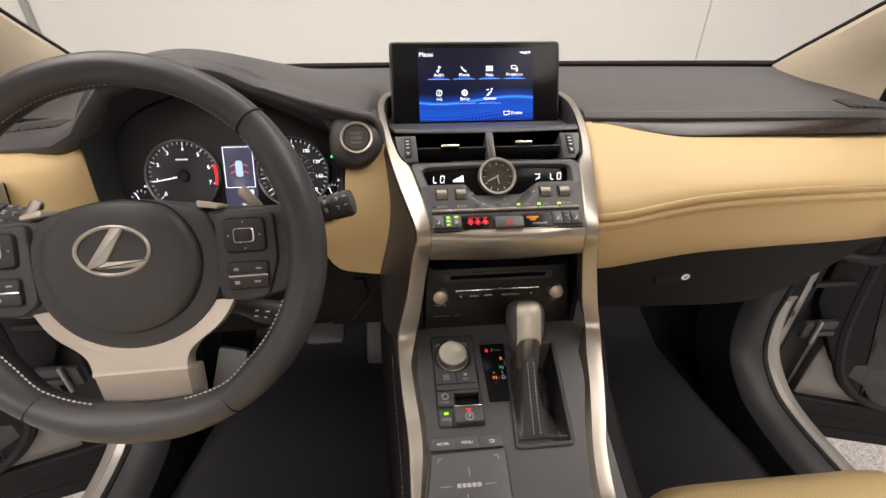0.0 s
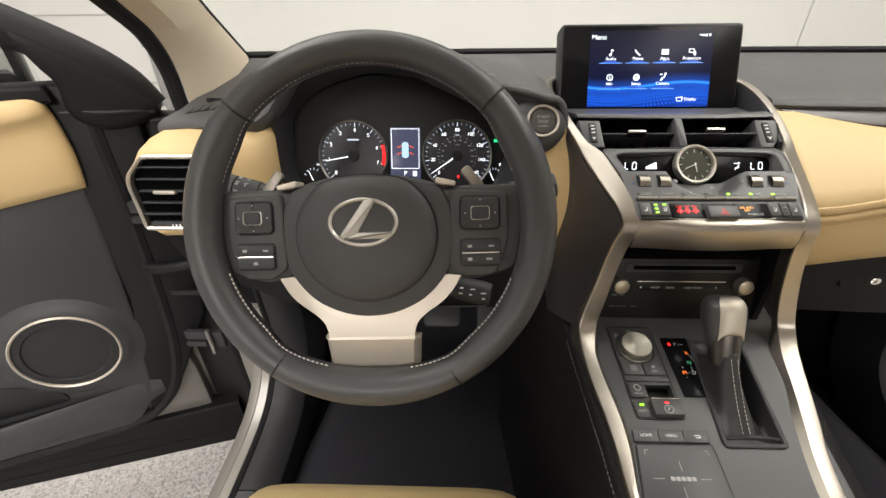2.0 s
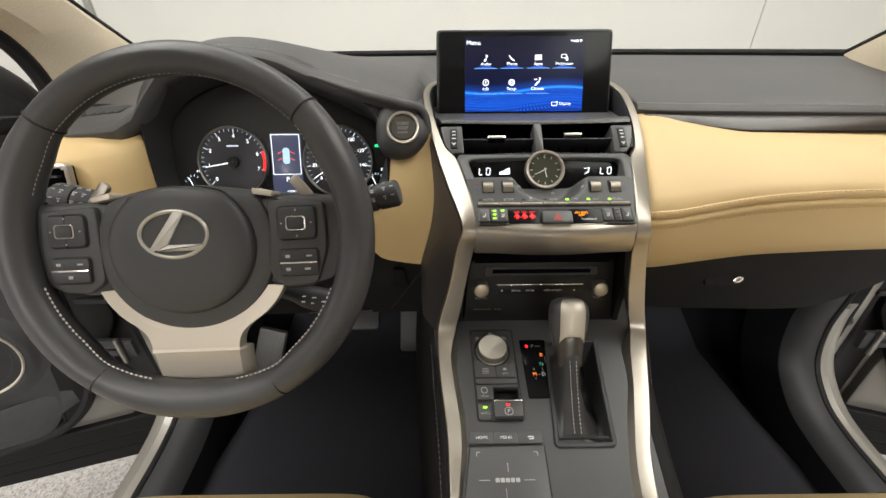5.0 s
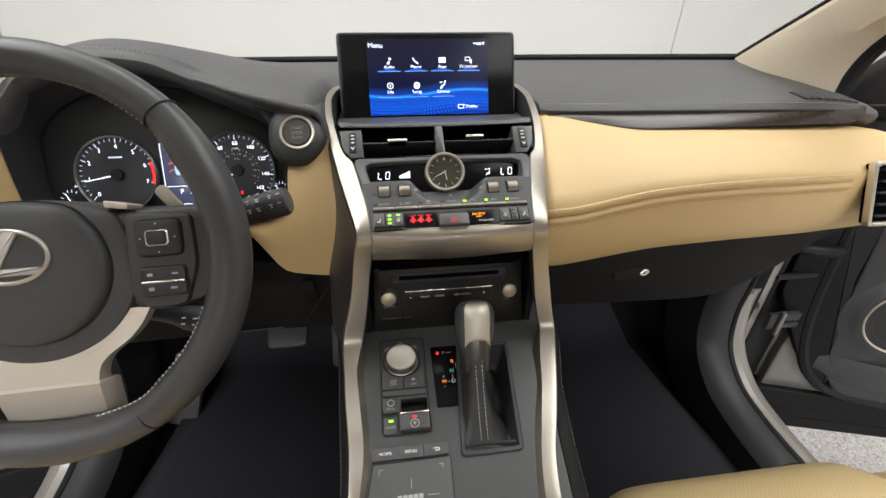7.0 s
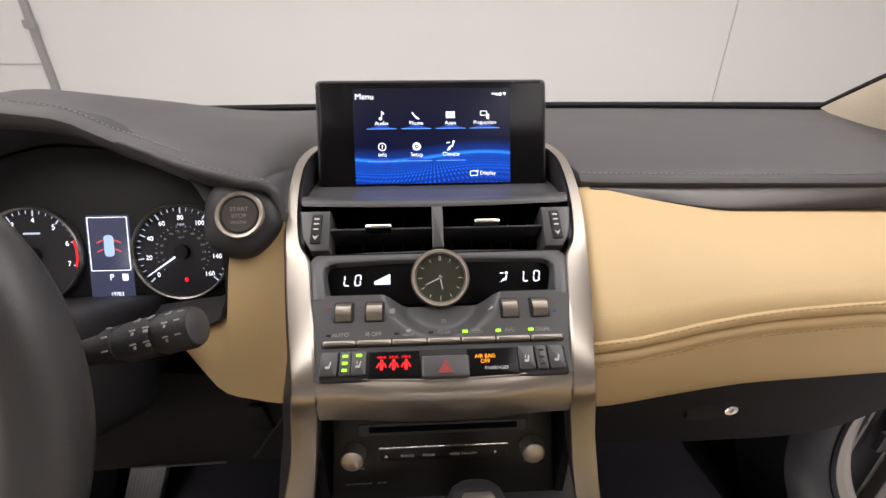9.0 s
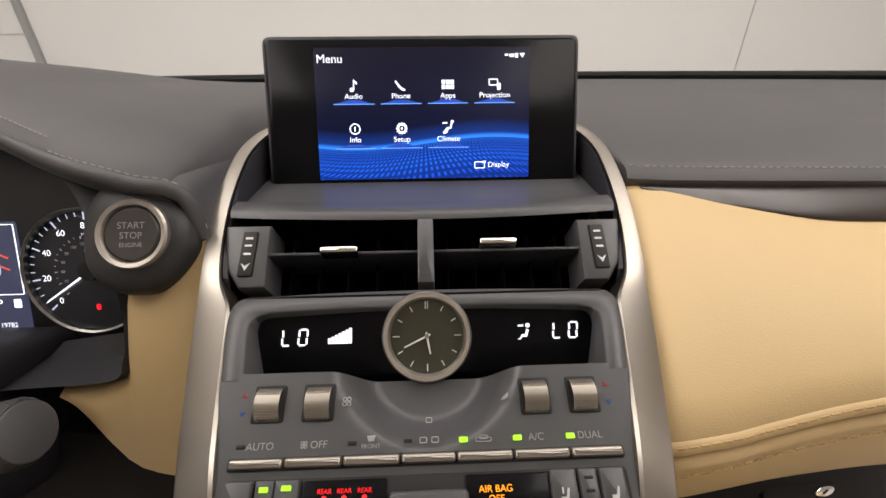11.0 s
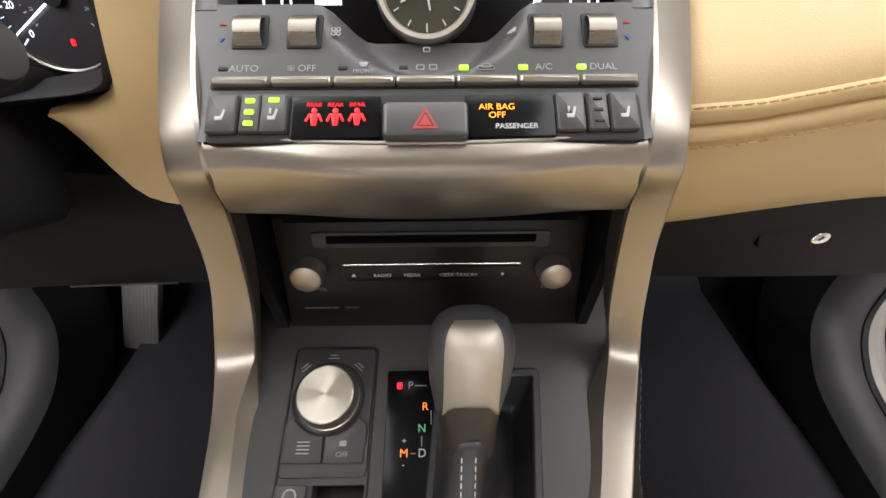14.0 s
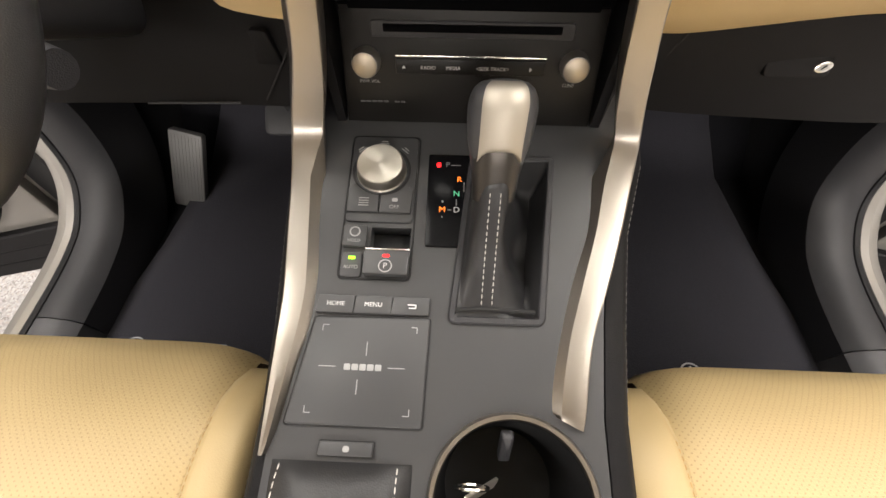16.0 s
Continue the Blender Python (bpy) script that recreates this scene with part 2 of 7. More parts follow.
def ring_plate(m, outer, inner, z0, z1, bevel=0.0005, bm=None):
    """A frame between two outlines of the same number of points."""
    bm = bm or bmesh.new()
    o1, i1 = inset(outer, bevel), inset(inner, -bevel)
    loops = [[(x, y, z0) for x, y in outer], [(x, y, z1 - bevel) for x, y in outer], [(x, y, z1) for x, y in o1],
             [(x, y, z1) for x, y in i1], [(x, y, z1 - bevel) for x, y in inner], [(x, y, z0) for x, y in inner]]
    loops.append(loops[0])
    return loft(loops, caps=False, bm=bm, m=m)


def lathe(m, profile, n=40, bm=None):
    """Profile (radius, height) turned round the local z of m."""
    solid_end = profile[-1][0] < 0.001
    if not solid_end:
        profile = list(profile) + [profile[0]]
    rows = [[(r * math.cos(2 * math.pi * i / n), r * math.sin(2 * math.pi * i / n), h) for i in range(n)] for r, h in profile]
    return loft(rows, caps=False, bm=bm, m=m)


def tube(path, r, n=8, bm=None, closed=False, flat=1.0):
    """A round bar along a path."""
    pts = [Vector(p) for p in path]
    rows = []
    side = None
    for i, p in enumerate(pts):
        a = pts[i - 1] if i or closed else p
        b = pts[(i + 1) % len(pts)] if i < len(pts) - 1 or closed else p
        d = (b - a).normalized()
        if side is None:
            side = d.orthogonal().normalized()
        side = (side - d * side.dot(d)).normalized()
        up = d.cross(side)
        rr = r[i] if isinstance(r, (list, tuple)) else r
        rows.append([p + side * rr * math.cos(2 * math.pi * k / n) + up * rr * flat * math.sin(2 * math.pi * k / n) for k in range(n)])
    if closed:
        rows.append(rows[0])
    return loft(rows, caps=not closed, bm=bm)


def box(x0, x1, y0, y1, z0, z1, bevel=0.004, bm=None):
    bm = bm or bmesh.new()
    got = bmesh.ops.create_cube(bm, size=1, matrix=Matrix.Translation(((x0 + x1) / 2, (y0 + y1) / 2, (z0 + z1) / 2)) @ Matrix.Diagonal((x1 - x0, y1 - y0, z1 - z0, 1)))
    if bevel:
        edges = {e for v in got["verts"] for e in v.link_edges}
        bmesh.ops.bevel(bm, geom=list(edges), offset=bevel, segments=2, affect="EDGES", profile=0.6)
    return bm


def smooth_line(pts, n=8):
    """Catmull-Rom through the points."""
    P = [Vector(p) for p in pts]
    P = [P[0] * 2 - P[1]] + P + [P[-1] * 2 - P[-2]]
    out = []
    for i in range(1, len(P) - 2):
        for k in range(n):
            t = k / n
            a, b, c, d = P[i - 1:i + 3]
            out.append(0.5 * ((2 * b) + (c - a) * t + (2 * a - 5 * b + 4 * c - d) * t * t + (3 * b - a - 3 * c + d) * t ** 3))
    out.append(P[-2])
    return out


def closed_smooth(pts, n=4):
    P = [Vector(p) for p in pts]
    k = len(P)
    out = []
    for i in range(k):
        a, b, c, d = P[i - 1], P[i], P[(i + 1) % k], P[(i + 2) % k]
        for j in range(n):
            t = j / n
            out.append(0.5 * ((2 * b) + (c - a) * t + (2 * a - 5 * b + 4 * c - d) * t * t + (3 * b - a - 3 * c + d) * t ** 3))
    return out


def lettering(name, text, m, x, y, size, material, parent, align="CENTER", lift=0.0004, wide=1.0, label=""):
    cu = bpy.data.curves.new(name, "FONT")
    cu.body, cu.size, cu.align_x, cu.align_y = text, size, align, "CENTER"
    tmp = bpy.data.objects.new(name, cu)
    me = bpy.data.meshes.new_from_object(tmp)
    bpy.data.objects.remove(tmp)
    bpy.data.curves.remove(cu)
    me.transform(m @ Matrix.Translation((x, y, lift)) @ Matrix.Diagonal((wide, 1, 1, 1)))
    me.materials.clear()
    me.materials.append(material)
    ob = new(name, me)
    ob.parent = parent
    ob.matrix_parent_inverse = origin_of(parent).inverted()
    return tagged(ob, label)


def seam(path, parent, material=STITCH, name="stitching", step=0.0065, r=0.0005, gap=0.35):
    """A row of short threads along a path."""
    bm = bmesh.new()
    pts = [Vector(p) for p in path]
    carry = 0.0
    run = []
    for a, b in zip(pts, pts[1:]):
        run.append(((b - a).length, a, b))
    total = sum(q[0] for q in run)

    def at(d):
        for ln, a, b in run:
            if d <= ln:
                return a.lerp(b, d / ln if ln else 0)
            d -= ln
        return run[-1][2]
    k = 0.0
    while k < total - step:
        tube([at(k), at(k + step * (1 - gap) / 2), at(k + step * (1 - gap))], [r * 0.6, r, r * 0.6], 5, bm)
        k += step
    return part(name, bm, material, parent)


# ---- the photo bay ----
def wall(name, x0, x1, y0, y1, z0, z1):
    return solid(name, box(x0, x1, y0, y1, z0, z1, 0), WALL, "plain white painted wall of a photo bay", "wall", "structure", False)


solid("floor", box(-5.2, 5.2, -6.2, 6.2, -0.1, 0.0, 0), CONCRETE, "grey speckled epoxy garage floor", "floor", "structure", False)
wall("wall_north", -5.2, 5.2, 4.0, 4.2, 0, 3.2)
wall("wall_south", -5.2, 5.2, -6.2, -6.0, 0, 3.2)
wall("wall_west", -5.2, -5.0, -6.0, 4.0, 0, 3.2)
wall("wall_east", 5.0, 5.2, -6.0, 4.0, 0, 3.2)
solid("ceiling", box(-5.2, 5.2, -6.2, 4.2, 3.2, 3.3, 0), WALL, "plain white ceiling of the photo bay", "ceiling", "structure", False)
track = solid("trim", box(-3.02, -2.975, 3.955, 3.998, 0, 3.2, 0.004), TRACK, "grey steel door track on the white wall", "trim", "structure")
for k in range(6):
    part("bracket", box(-3.04, -2.955, 3.94, 3.972, 0.35 + 0.5 * k, 0.41 + 0.5 * k, 0.004), TRACK, track, "steel track bracket")
for z in (0.55, 1.10, 1.65, 2.20, 2.75):
    solid("trim", box(-4.99, -3.05, 3.992, 3.999, z - 0.006, z + 0.006, 0.002), JOINT, "thin grey joint of a sectional door", "trim", "structure")
solid("trim", box(2.588, 2.594, 3.99, 3.999, 0, 3.2, 0.002), JOINT, "thin grey joint strip on the white wall", "trim", "structure")

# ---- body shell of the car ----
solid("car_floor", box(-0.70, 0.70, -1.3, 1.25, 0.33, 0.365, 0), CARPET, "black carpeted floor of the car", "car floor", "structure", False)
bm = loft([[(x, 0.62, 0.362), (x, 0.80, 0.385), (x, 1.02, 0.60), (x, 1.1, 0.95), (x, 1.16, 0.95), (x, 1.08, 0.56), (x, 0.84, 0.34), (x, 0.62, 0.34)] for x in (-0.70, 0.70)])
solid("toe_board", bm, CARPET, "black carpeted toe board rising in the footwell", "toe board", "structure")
solid("firewall", box(-0.72, 0.72, 1.17, 1.22, 0.3, 1.05, 0), BLACK, "plain black firewall behind the dashboard", "wall", "structure", False)
solid("headliner", box(-0.68, 0.68, -1.3, 0.20, 1.52, 1.57, 0.02), ROOF, "pale beige fabric headliner of the car roof", "ceiling", "structure")


for s in (-1, 1):
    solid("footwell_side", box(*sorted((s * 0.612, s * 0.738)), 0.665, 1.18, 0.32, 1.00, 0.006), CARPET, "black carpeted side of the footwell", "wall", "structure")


def side_shell(s):
    """Kick panel, sill, hinge pillar and windscreen pillar of one side; s is -1 or 1."""
    # sill and hinge pillar: one band that turns up along the front of the door opening
    line = smooth_line([(0, -0.60, 0.44), (0, 0.10, 0.44), (0, 0.40, 0.441), (0, 0.53, 0.452), (0, 0.592, 0.480), (0, 0.635, 0.53), (0, 0.652, 0.61), (0, 0.648, 0.69), (0, 0.645, 0.80), (0, 0.66, 0.95), (0, 0.68, 1.06)], 5)
    rows_in, rows_plate, rows_seal = [], [], []
    for i, p in enumerate(line):
        a, b = line[max(0, i - 1)], line[min(len(line) - 1, i + 1)]
        d = (b - a).normalized()
        n = Vector((0, -d.z, d.y))          # towards the opening
        def at(x, k):
            return (s * x, p.y + n.y * k, p.z + n.z * k)
        rows_in.append([at(0.600, -0.06), at(0.606, -0.014), at(0.620, 0.0), at(0.648, 0.008), at(0.672, 0.005), at(0.675, -0.06), at(0.600, -0.12)])
        rows_plate.append([at(0.681, -0.05), at(0.681, -0.004), at(0.684, 0.0), at(0.700, 0.0005), at(0.704, -0.003), at(0.707, -0.009), at(0.722, -0.010), at(0.727, -0.013), at(0.729, -0.03), at(0.729, -0.06)])
        rows_seal.append([at(0.674 + 0.007 * math.cos(k * math.pi / 4), 0.002 + 0.008 * math.sin(k * math.pi / 4)) for k in range(8)])
    t = thing("door_sill", (s * 0.68, 0.2, 0.40), "greige painted door sill with black kick trim, open doorway", "door sill", "door sills", "structure")
    part("kick_panel", loft(rows_in[10:]), KICK, t, "grey moulded kick trim")
    part("scuff_plate", loft([[(x, y - 0.002, z + 0.0) for x, y, z in r] for r in rows_in[:11]]), DOORGREY, t, "grey sill scuff trim")
    part("sill_plate", loft(rows_plate[:34]), CARPAINT, t, "greige painted metal flange")
    part("door_seal", loft(rows_seal), RUBBER, t, "black rubber door seal")
    part("outer_sill", box(*sorted((s * 0.70, s * 0.775)), -0.9, 0.62, 0.18, 0.30, 0.02), CARPAINT, t)
    part("hinge_pillar", box(*sorted((s * 0.728, s * 0.795)), 0.695, 0.78, 0.20, 1.02, 0.012), CARPAINT, t, "greige painted hinge pillar")
    # solid black box in place of the dark, shaded space behind the hinges
    part("pillar_gap", box(*sorted((s * 0.796, s * 0.93)), 0.735, 0.79, 0.16, 1.02, 0.012), BLACK, t, "black box standing in for the shaded gap behind the door hinges")
    part("pillar_seal", tube([(s * 0.805, 0.712, 0.22), (s * 0.803, 0.708, 0.50), (s * 0.800, 0.705, 0.80), (s * 0.796, 0.705, 1.02)], 0.010, 8), RUBBER, t, "black rubber strip on the pillar")
    for hz in (0.545, 0.860):
        bm = box(*sorted((s * 0.800, s * 0.835)), 0.672, 0.684, hz - 0.022, hz + 0.022, 0.003)
        box(*sorted((s * 0.835, s * 0.888)), 0.676, 0.690, hz - 0.004, hz + 0.018, 0.003, bm)
        box(*sorted((s * 0.845, s * 0.892)), 0.676, 0.690, hz - 0.026, hz - 0.012, 0.003, bm)
        hinge = part("hinge", bm, DARK, t, "dark painted door hinge")
        part("hinge_pin", lathe(Matrix.Translation((s * 0.826, 0.668, hz - 0.034)), [(0.006, 0), (0.006, 0.062), (0.0045, 0.066), (0.0001, 0.066)], 16), STEEL, hinge)
        for bz in (-0.045, 0.040):
            part("bolt", lathe(slope(0.6945, hz + bz, 0, 1, s * 0.765), [(0.011, 0), (0.011, 0.003), (0.007, 0.004), (0.007, 0.008), (0.0001, 0.0085)], 12), DARK, hinge)
    part("cable_gaiter", tube(smooth_line([(s * 0.785, 0.70, 0.74), (s * 0.82, 0.675, 0.742), (s * 0.87, 0.672, 0.735), (s * 0.92, 0.69, 0.73)], 6), [0.013, 0.011] * 9 + [0.013], 10), RUBBER, t, "black ribbed cable sleeve")
    # windscreen pillar
    inn = smooth_line([(0.735, 0.97, 1.088), (0.722, 0.89, 1.130), (0.706, 0.80, 1.175), (0.690, 0.72, 1.214), (0.655, 0.52, 1.31), (0.58, 0.12, 1.50)], 4)
    outl = smooth_line([(0.726, 0.700, 1.050), (0.724, 0.692, 1.100), (0.716, 0.658, 1.148), (0.706, 0.600, 1.186), (0.672, 0.40, 1.285), (0.60, -0.05, 1.47)], 4)
    rows = []
    for i, (a, b) in enumerate(zip(inn, outl)):
        q = i / (len(inn) - 1)
        mid = a.lerp(b, 0.42) + Vector((-0.030, -0.015, 0.0)) * (1 - 0.3 * q)
        m2 = a.lerp(b, 0.78) + Vector((-0.022, -0.010, 0.0))
        m1 = a.lerp(b, 0.12) + Vector((-0.016, -0.006, 0.0))
        back = a.lerp(b, 0.5) + Vector((0.04, 0.03, 0.02))
        rows.append([(s * v.x, v.y, v.z) for v in (a, m1, mid, m2, b, back)])
    t = thing("windscreen_pillar", (s * 0.72, 0.8, 1.05), "beige fabric-wrapped windscreen pillar trim", "pillar", "windscreen pillars", "structure")
    part("pillar_trim", loft(rows), PILLAR, t)
    part("glass_band", tube([(s * (v.x + 0.006), v.y + 0.008, v.z) for v in inn], 0.006, 8), RUBBER, t, "black ceramic edge of the windscreen")
    line = [Vector((s * 0.734, 0.70, 0.98))] + [Vector((s * (v.x + 0.012), v.y - 0.004, v.z)) for v in outl]
    part("door_seal", tube(line, 0.012, 8), RUBBER, t, "black rubber door seal")


side_shell(-1)
side_shell(1)


def cowl(x):
    k = (x / 0.75) ** 2
    return 1.20 - 0.24 * k, 1.068 + 0.020 * k


# windscreen: a thin curved sheet
GLASS = bpy.data.materials.new("clear_glass")
GLASS.use_nodes = True
nt = GLASS.node_tree
nt.nodes.clear()
out = nt.nodes.new("ShaderNodeOutputMaterial")
mixs = nt.nodes.new("ShaderNodeMixShader")
tr = nt.nodes.new("ShaderNodeBsdfTransparent")
tr.inputs[0].default_value = (0.96, 0.97, 0.96, 1)
gl = nt.nodes.new("ShaderNodeBsdfGlossy")
gl.inputs["Roughness"].default_value = 0.02
mixs.inputs[0].default_value = 0.025
nt.links.new(tr.outputs[0], mixs.inputs[1])
nt.links.new(gl.outputs[0], mixs.inputs[2])
nt.links.new(mixs.outputs[0], out.inputs[0])
rows = []
for k in range(-10, 11):
    x = 0.75 * k / 10
    y, z = cowl(x)
    kk = (k / 10) ** 2
    rows.append([(x, y + 0.012, z - 0.005), (x * 0.68, 0.14 - 0.10 * kk, 1.62 - 0.02 * kk), (x * 0.68, 0.145 - 0.10 * kk, 1.625 - 0.02 * kk), (x, y + 0.017, z)])
pane = solid("windscreen", loft(rows), GLASS, "clear curved windscreen glass of the car", "windscreen", "structure")
pane.visible_shadow = False
part("cowl_seal", tube([(x / 20 * 0.76, cowl(x / 20 * 0.76)[0] + 0.004, cowl(x / 20 * 0.76)[1] + 0.004) for x in range(-20, 21)], 0.007, 8), RUBBER, pane, "black rubber strip along the glass")

# ---- dashboard ----
dash = thing("dashboard", (0, 0.7, 0.9), "black soft-touch dashboard with beige leather panels and stitched seams", "dashboard")


def lerp_table(x, rows):
    if x <= rows[0][0]:
        return rows[0][1:]
    for i in range(len(rows) - 1):
        a, b = rows[i], rows[i + 1]
        if x <= b[0]:
            h = b[0] - a[0]
            t = (x - a[0]) / h
            p0, p3 = rows[max(0, i - 1)], rows[min(len(rows) - 1, i + 2)]
            out = []
            for k in range(1, len(a)):
                s0, s1, s2 = (a[k] - p0[k]) / max(1e-9, a[0] - p0[0]), (b[k] - a[k]) / h, (p3[k] - b[k]) / max(1e-9, p3[0] - b[0])
                m0 = 0.0 if s0 * s1 <= 0 and i else (2 * s0 * s1 / (s0 + s1) if i else s1)
                m1 = 0.0 if s1 * s2 <= 0 and i < len(rows) - 2 else (2 * s1 * s2 / (s1 + s2) if i < len(rows) - 2 else s1)
                out.append((2 * t ** 3 - 3 * t * t + 1) * a[k] + (t ** 3 - 2 * t * t + t) * h * m0 + (3 * t * t - 2 * t ** 3) * b[k] + (t ** 3 - t * t) * h * m1)
            return out
    return rows[-1][1:]


# front edge of the upper pad (x, y, z) and the height of its crest above that edge
EDGE = [(-0.745, 0.64, 1.028, 0.003), (-0.72, 0.60, 1.041, 0.006), (-0.60, 0.565, 1.053, 0.008), (-0.565, 0.566, 1.055, 0.010), (-0.545, 0.578, 1.066, 0.014), (-0.525, 0.592, 1.095, 0.014), (-0.50, 0.602, 1.122, 0.014), (-0.42, 0.61, 1.144, 0.008), (-0.36, 0.61, 1.138, 0.008),
        (-0.30, 0.60, 1.116, 0.010), (-0.21, 0.560, 1.097, 0.014), (-0.168, 0.553, 1.087, 0.010), (-0.1565, 0.556, 1.079, 0.006), (-0.1535, 0.60, 1.075, 0.005), (-0.151, 0.66, 1.072, 0.004), (-0.142, 0.705, 1.062, 0.004), (-0.12, 0.710, 1.055, 0.004), (0.12, 0.710, 1.055, 0.004), (0.142, 0.705, 1.060, 0.004), (0.151, 0.66, 1.069, 0.005), (0.1555, 0.612, 1.068, 0.006),
        (0.20, 0.608, 1.067, 0.007), (0.60, 0.60, 1.062, 0.012), (0.70, 0.60, 1.052, 0.012), (0.73, 0.615, 1.045, 0.008), (0.745, 0.64, 1.030, 0.004)]
xs = sorted(set([-0.745 + 1.49 * i / 74 for i in range(75)] + [e[0] for e in EDGE]))
rows = []
for x in xs:
    y, z, c = lerp_table(x, EDGE)
    by, bz = cowl(x)
    rows.append([(x, y + 0.035, z - 0.028), (x, y + 0.012, z - 0.024), (x, y + 0.002, z - 0.016), (x, y, z - 0.007), (x, y + 0.005, z - 0.001), (x, y + 0.02, z + c * 0.4), (x, y + 0.07, z + c), (x, y * 0.62 + by * 0.38, (z + c) * 0.72 + bz * 0.28),
                 (x, y * 0.3 + by * 0.7, (z + c) * 0.3 + bz * 0.7), (x, by - 0.02, bz), (x, by + 0.01, bz - 0.004), (x, by + 0.01, bz - 0.08), (x, y + 0.1, z - 0.08)])
part("upper_pad", loft(rows), SOFT, dash, "black grained soft upper pad", sharp=50)
GREYTHREAD = mat("grey_thread", (0.33, 0.32, 0.31), 0.8)
# rolled, stitched front edge that drops to the silver arm beside the start button
fall = [Vector(p) for p in ((-0.158, 0.556, 1.0800), (-0.1510, 0.558, 1.0755), (-0.1465, 0.558, 1.0690), (-0.1442, 0.557, 1.0610), (-0.1430, 0.556, 1.0530), (-0.1425, 0.555, 1.0465))]
lip = smooth_line([Vector((x, lerp_table(x, EDGE)[0] + 0.0015, lerp_table(x, EDGE)[1] - 0.0055)) for x in (-0.30, -0.27, -0.24, -0.21, -0.19, -0.172)] + fall, 5)
part("rolled_edge", tube(lip, [0.0052 * min(1.0, 0.35 + k / 22) for k in range(len(lip))], 12), SOFT, dash, "rolled stitched front edge of the pad")
back = [Vector(p) for p in ((-0.152, 0.650, 1.0715), (-0.1500, 0.635, 1.0690), (-0.1480, 0.615, 1.0650), (-0.1450, 0.590, 1.0585), (-0.1400, 0.566, 1.0510), (-0.1385, 0.556, 1.0455))]
part("pad_return", loft([[a, a.lerp(b, 0.15) + Vector((0.001, 0, 0.004)), a.lerp(b, 0.5) + Vector((0.001, 0, 0.003)), b, b - Vector((0, 0, 0.012)), a - Vector((0, -0.004, 0.006))] for a, b in zip(smooth_line(fall, 3), smooth_line(back, 3))]), SOFT, dash, "soft pad turning down to the arm", sharp=50)
seam([(x, lerp_table(x, EDGE)[0] + 0.012, lerp_table(x, EDGE)[1] + lerp_table(x, EDGE)[2] * 0.25 + 0.0006) for x in [-0.50 + 0.27 * i / 60 for i in range(61)]], dash, GREYTHREAD, step=0.0055, r=0.0005)
seam([p + Vector((0.0012, 0.0005, 0.0052)) for p in lip[12:-8]] + [p + Vector((0.0045, -0.0012, 0.0020)) for p in lip[-7:-2]], dash, GREYTHREAD, step=0.0052, r=0.00055)


seam([(x, lerp_table(x, EDGE)[0] + 0.008, lerp_table(x, EDGE)[1] + 0.0012) for x in [0.158 + 0.514 * i / 90 for i in range(91)]], dash, GREYTHREAD, step=0.006, r=0.0005)


def leather_panel(xa, xb, tops, n=26, name="leather_panel", pad=0.0):
    """Panel along x with a bulging profile; tops gives (x, top_y, top_z, seam_y, seam_z, low_y, low_z)."""
    rows = []
    steps = [0.0, 0.0016, 0.0035, 0.006, 0.009, 0.0125, 0.017, 0.023, 0.031] + [0.04 + (xb - xa - 0.04) * i / n for i in range(n + 1)]
    for i, step in enumerate(steps):
        x = xa + step
        ty, tz, sy, sz, ly, lz = lerp_table(x, tops)
        e = 0.006 * (0.0 + max(0.0, 1 - (len(steps) - 1 - i) / 1.5) ** 2)
        prof = []
        for k in range(9):
            q = k / 8
            yy = (1 - q) ** 2 * ty + 2 * (1 - q) * q * (0.42 * ty + 0.58 * sy - 0.018) + q * q * sy
            zz = (1 - q) ** 2 * tz + 2 * (1 - q) * q * (0.54 * tz + 0.46 * sz + 0.014) + q * q * sz
            prof.append((x, yy + e, zz))
        for k in range(1, 6):
            q = k / 5
            prof.append((x, sy + (ly - sy) * q - 0.010 * math.sin(q * math.pi) + e, sz + (lz - sz) * q))
        prof += [(x, ly + 0.012, lz - 0.006), (x, ly + 0.06, lz), (x, ty + 0.05, tz - 0.03), (x, ty + 0.02, tz)]
        rows.append(prof)
    return rows


PASS = [(0.118, 0.632, 1.057, 0.440, 0.9835, 0.466, 0.8890), (0.16, 0.631, 1.058, 0.446, 0.9840, 0.470, 0.8855), (0.18, 0.622, 1.0565, 0.450, 0.9858, 0.472, 0.8865), (0.22, 0.613, 1.0500, 0.455, 0.9908, 0.476, 0.8898), (0.26, 0.605, 1.0435, 0.457, 0.9960, 0.478, 0.8944), (0.30, 0.598, 1.038, 0.458, 0.9990, 0.479, 0.8984), (0.36, 0.594, 1.036, 0.458, 1.0020, 0.479, 0.9014),
        (0.43, 0.592, 1.034, 0.459, 1.0030, 0.480, 0.9035), (0.53, 0.588, 1.031, 0.463, 1.0020, 0.484, 0.904), (0.58, 0.586, 1.030, 0.468, 1.0010, 0.488, 0.905), (0.64, 0.585, 1.029, 0.476, 0.999, 0.494, 0.905), (0.745, 0.60, 1.015, 0.500, 0.992, 0.515, 0.910)]
rows = leather_panel(0.120, 0.742, PASS, 40)


EDGE_OF_ARM = [(0.395, 0.109), (0.42, 0.110), (0.45, 0.116), (0.494, 0.1265), (0.52, 0.132), (0.55, 0.1385), (0.59, 0.1455), (0.63, 0.1500), (0.70, 0.151)]


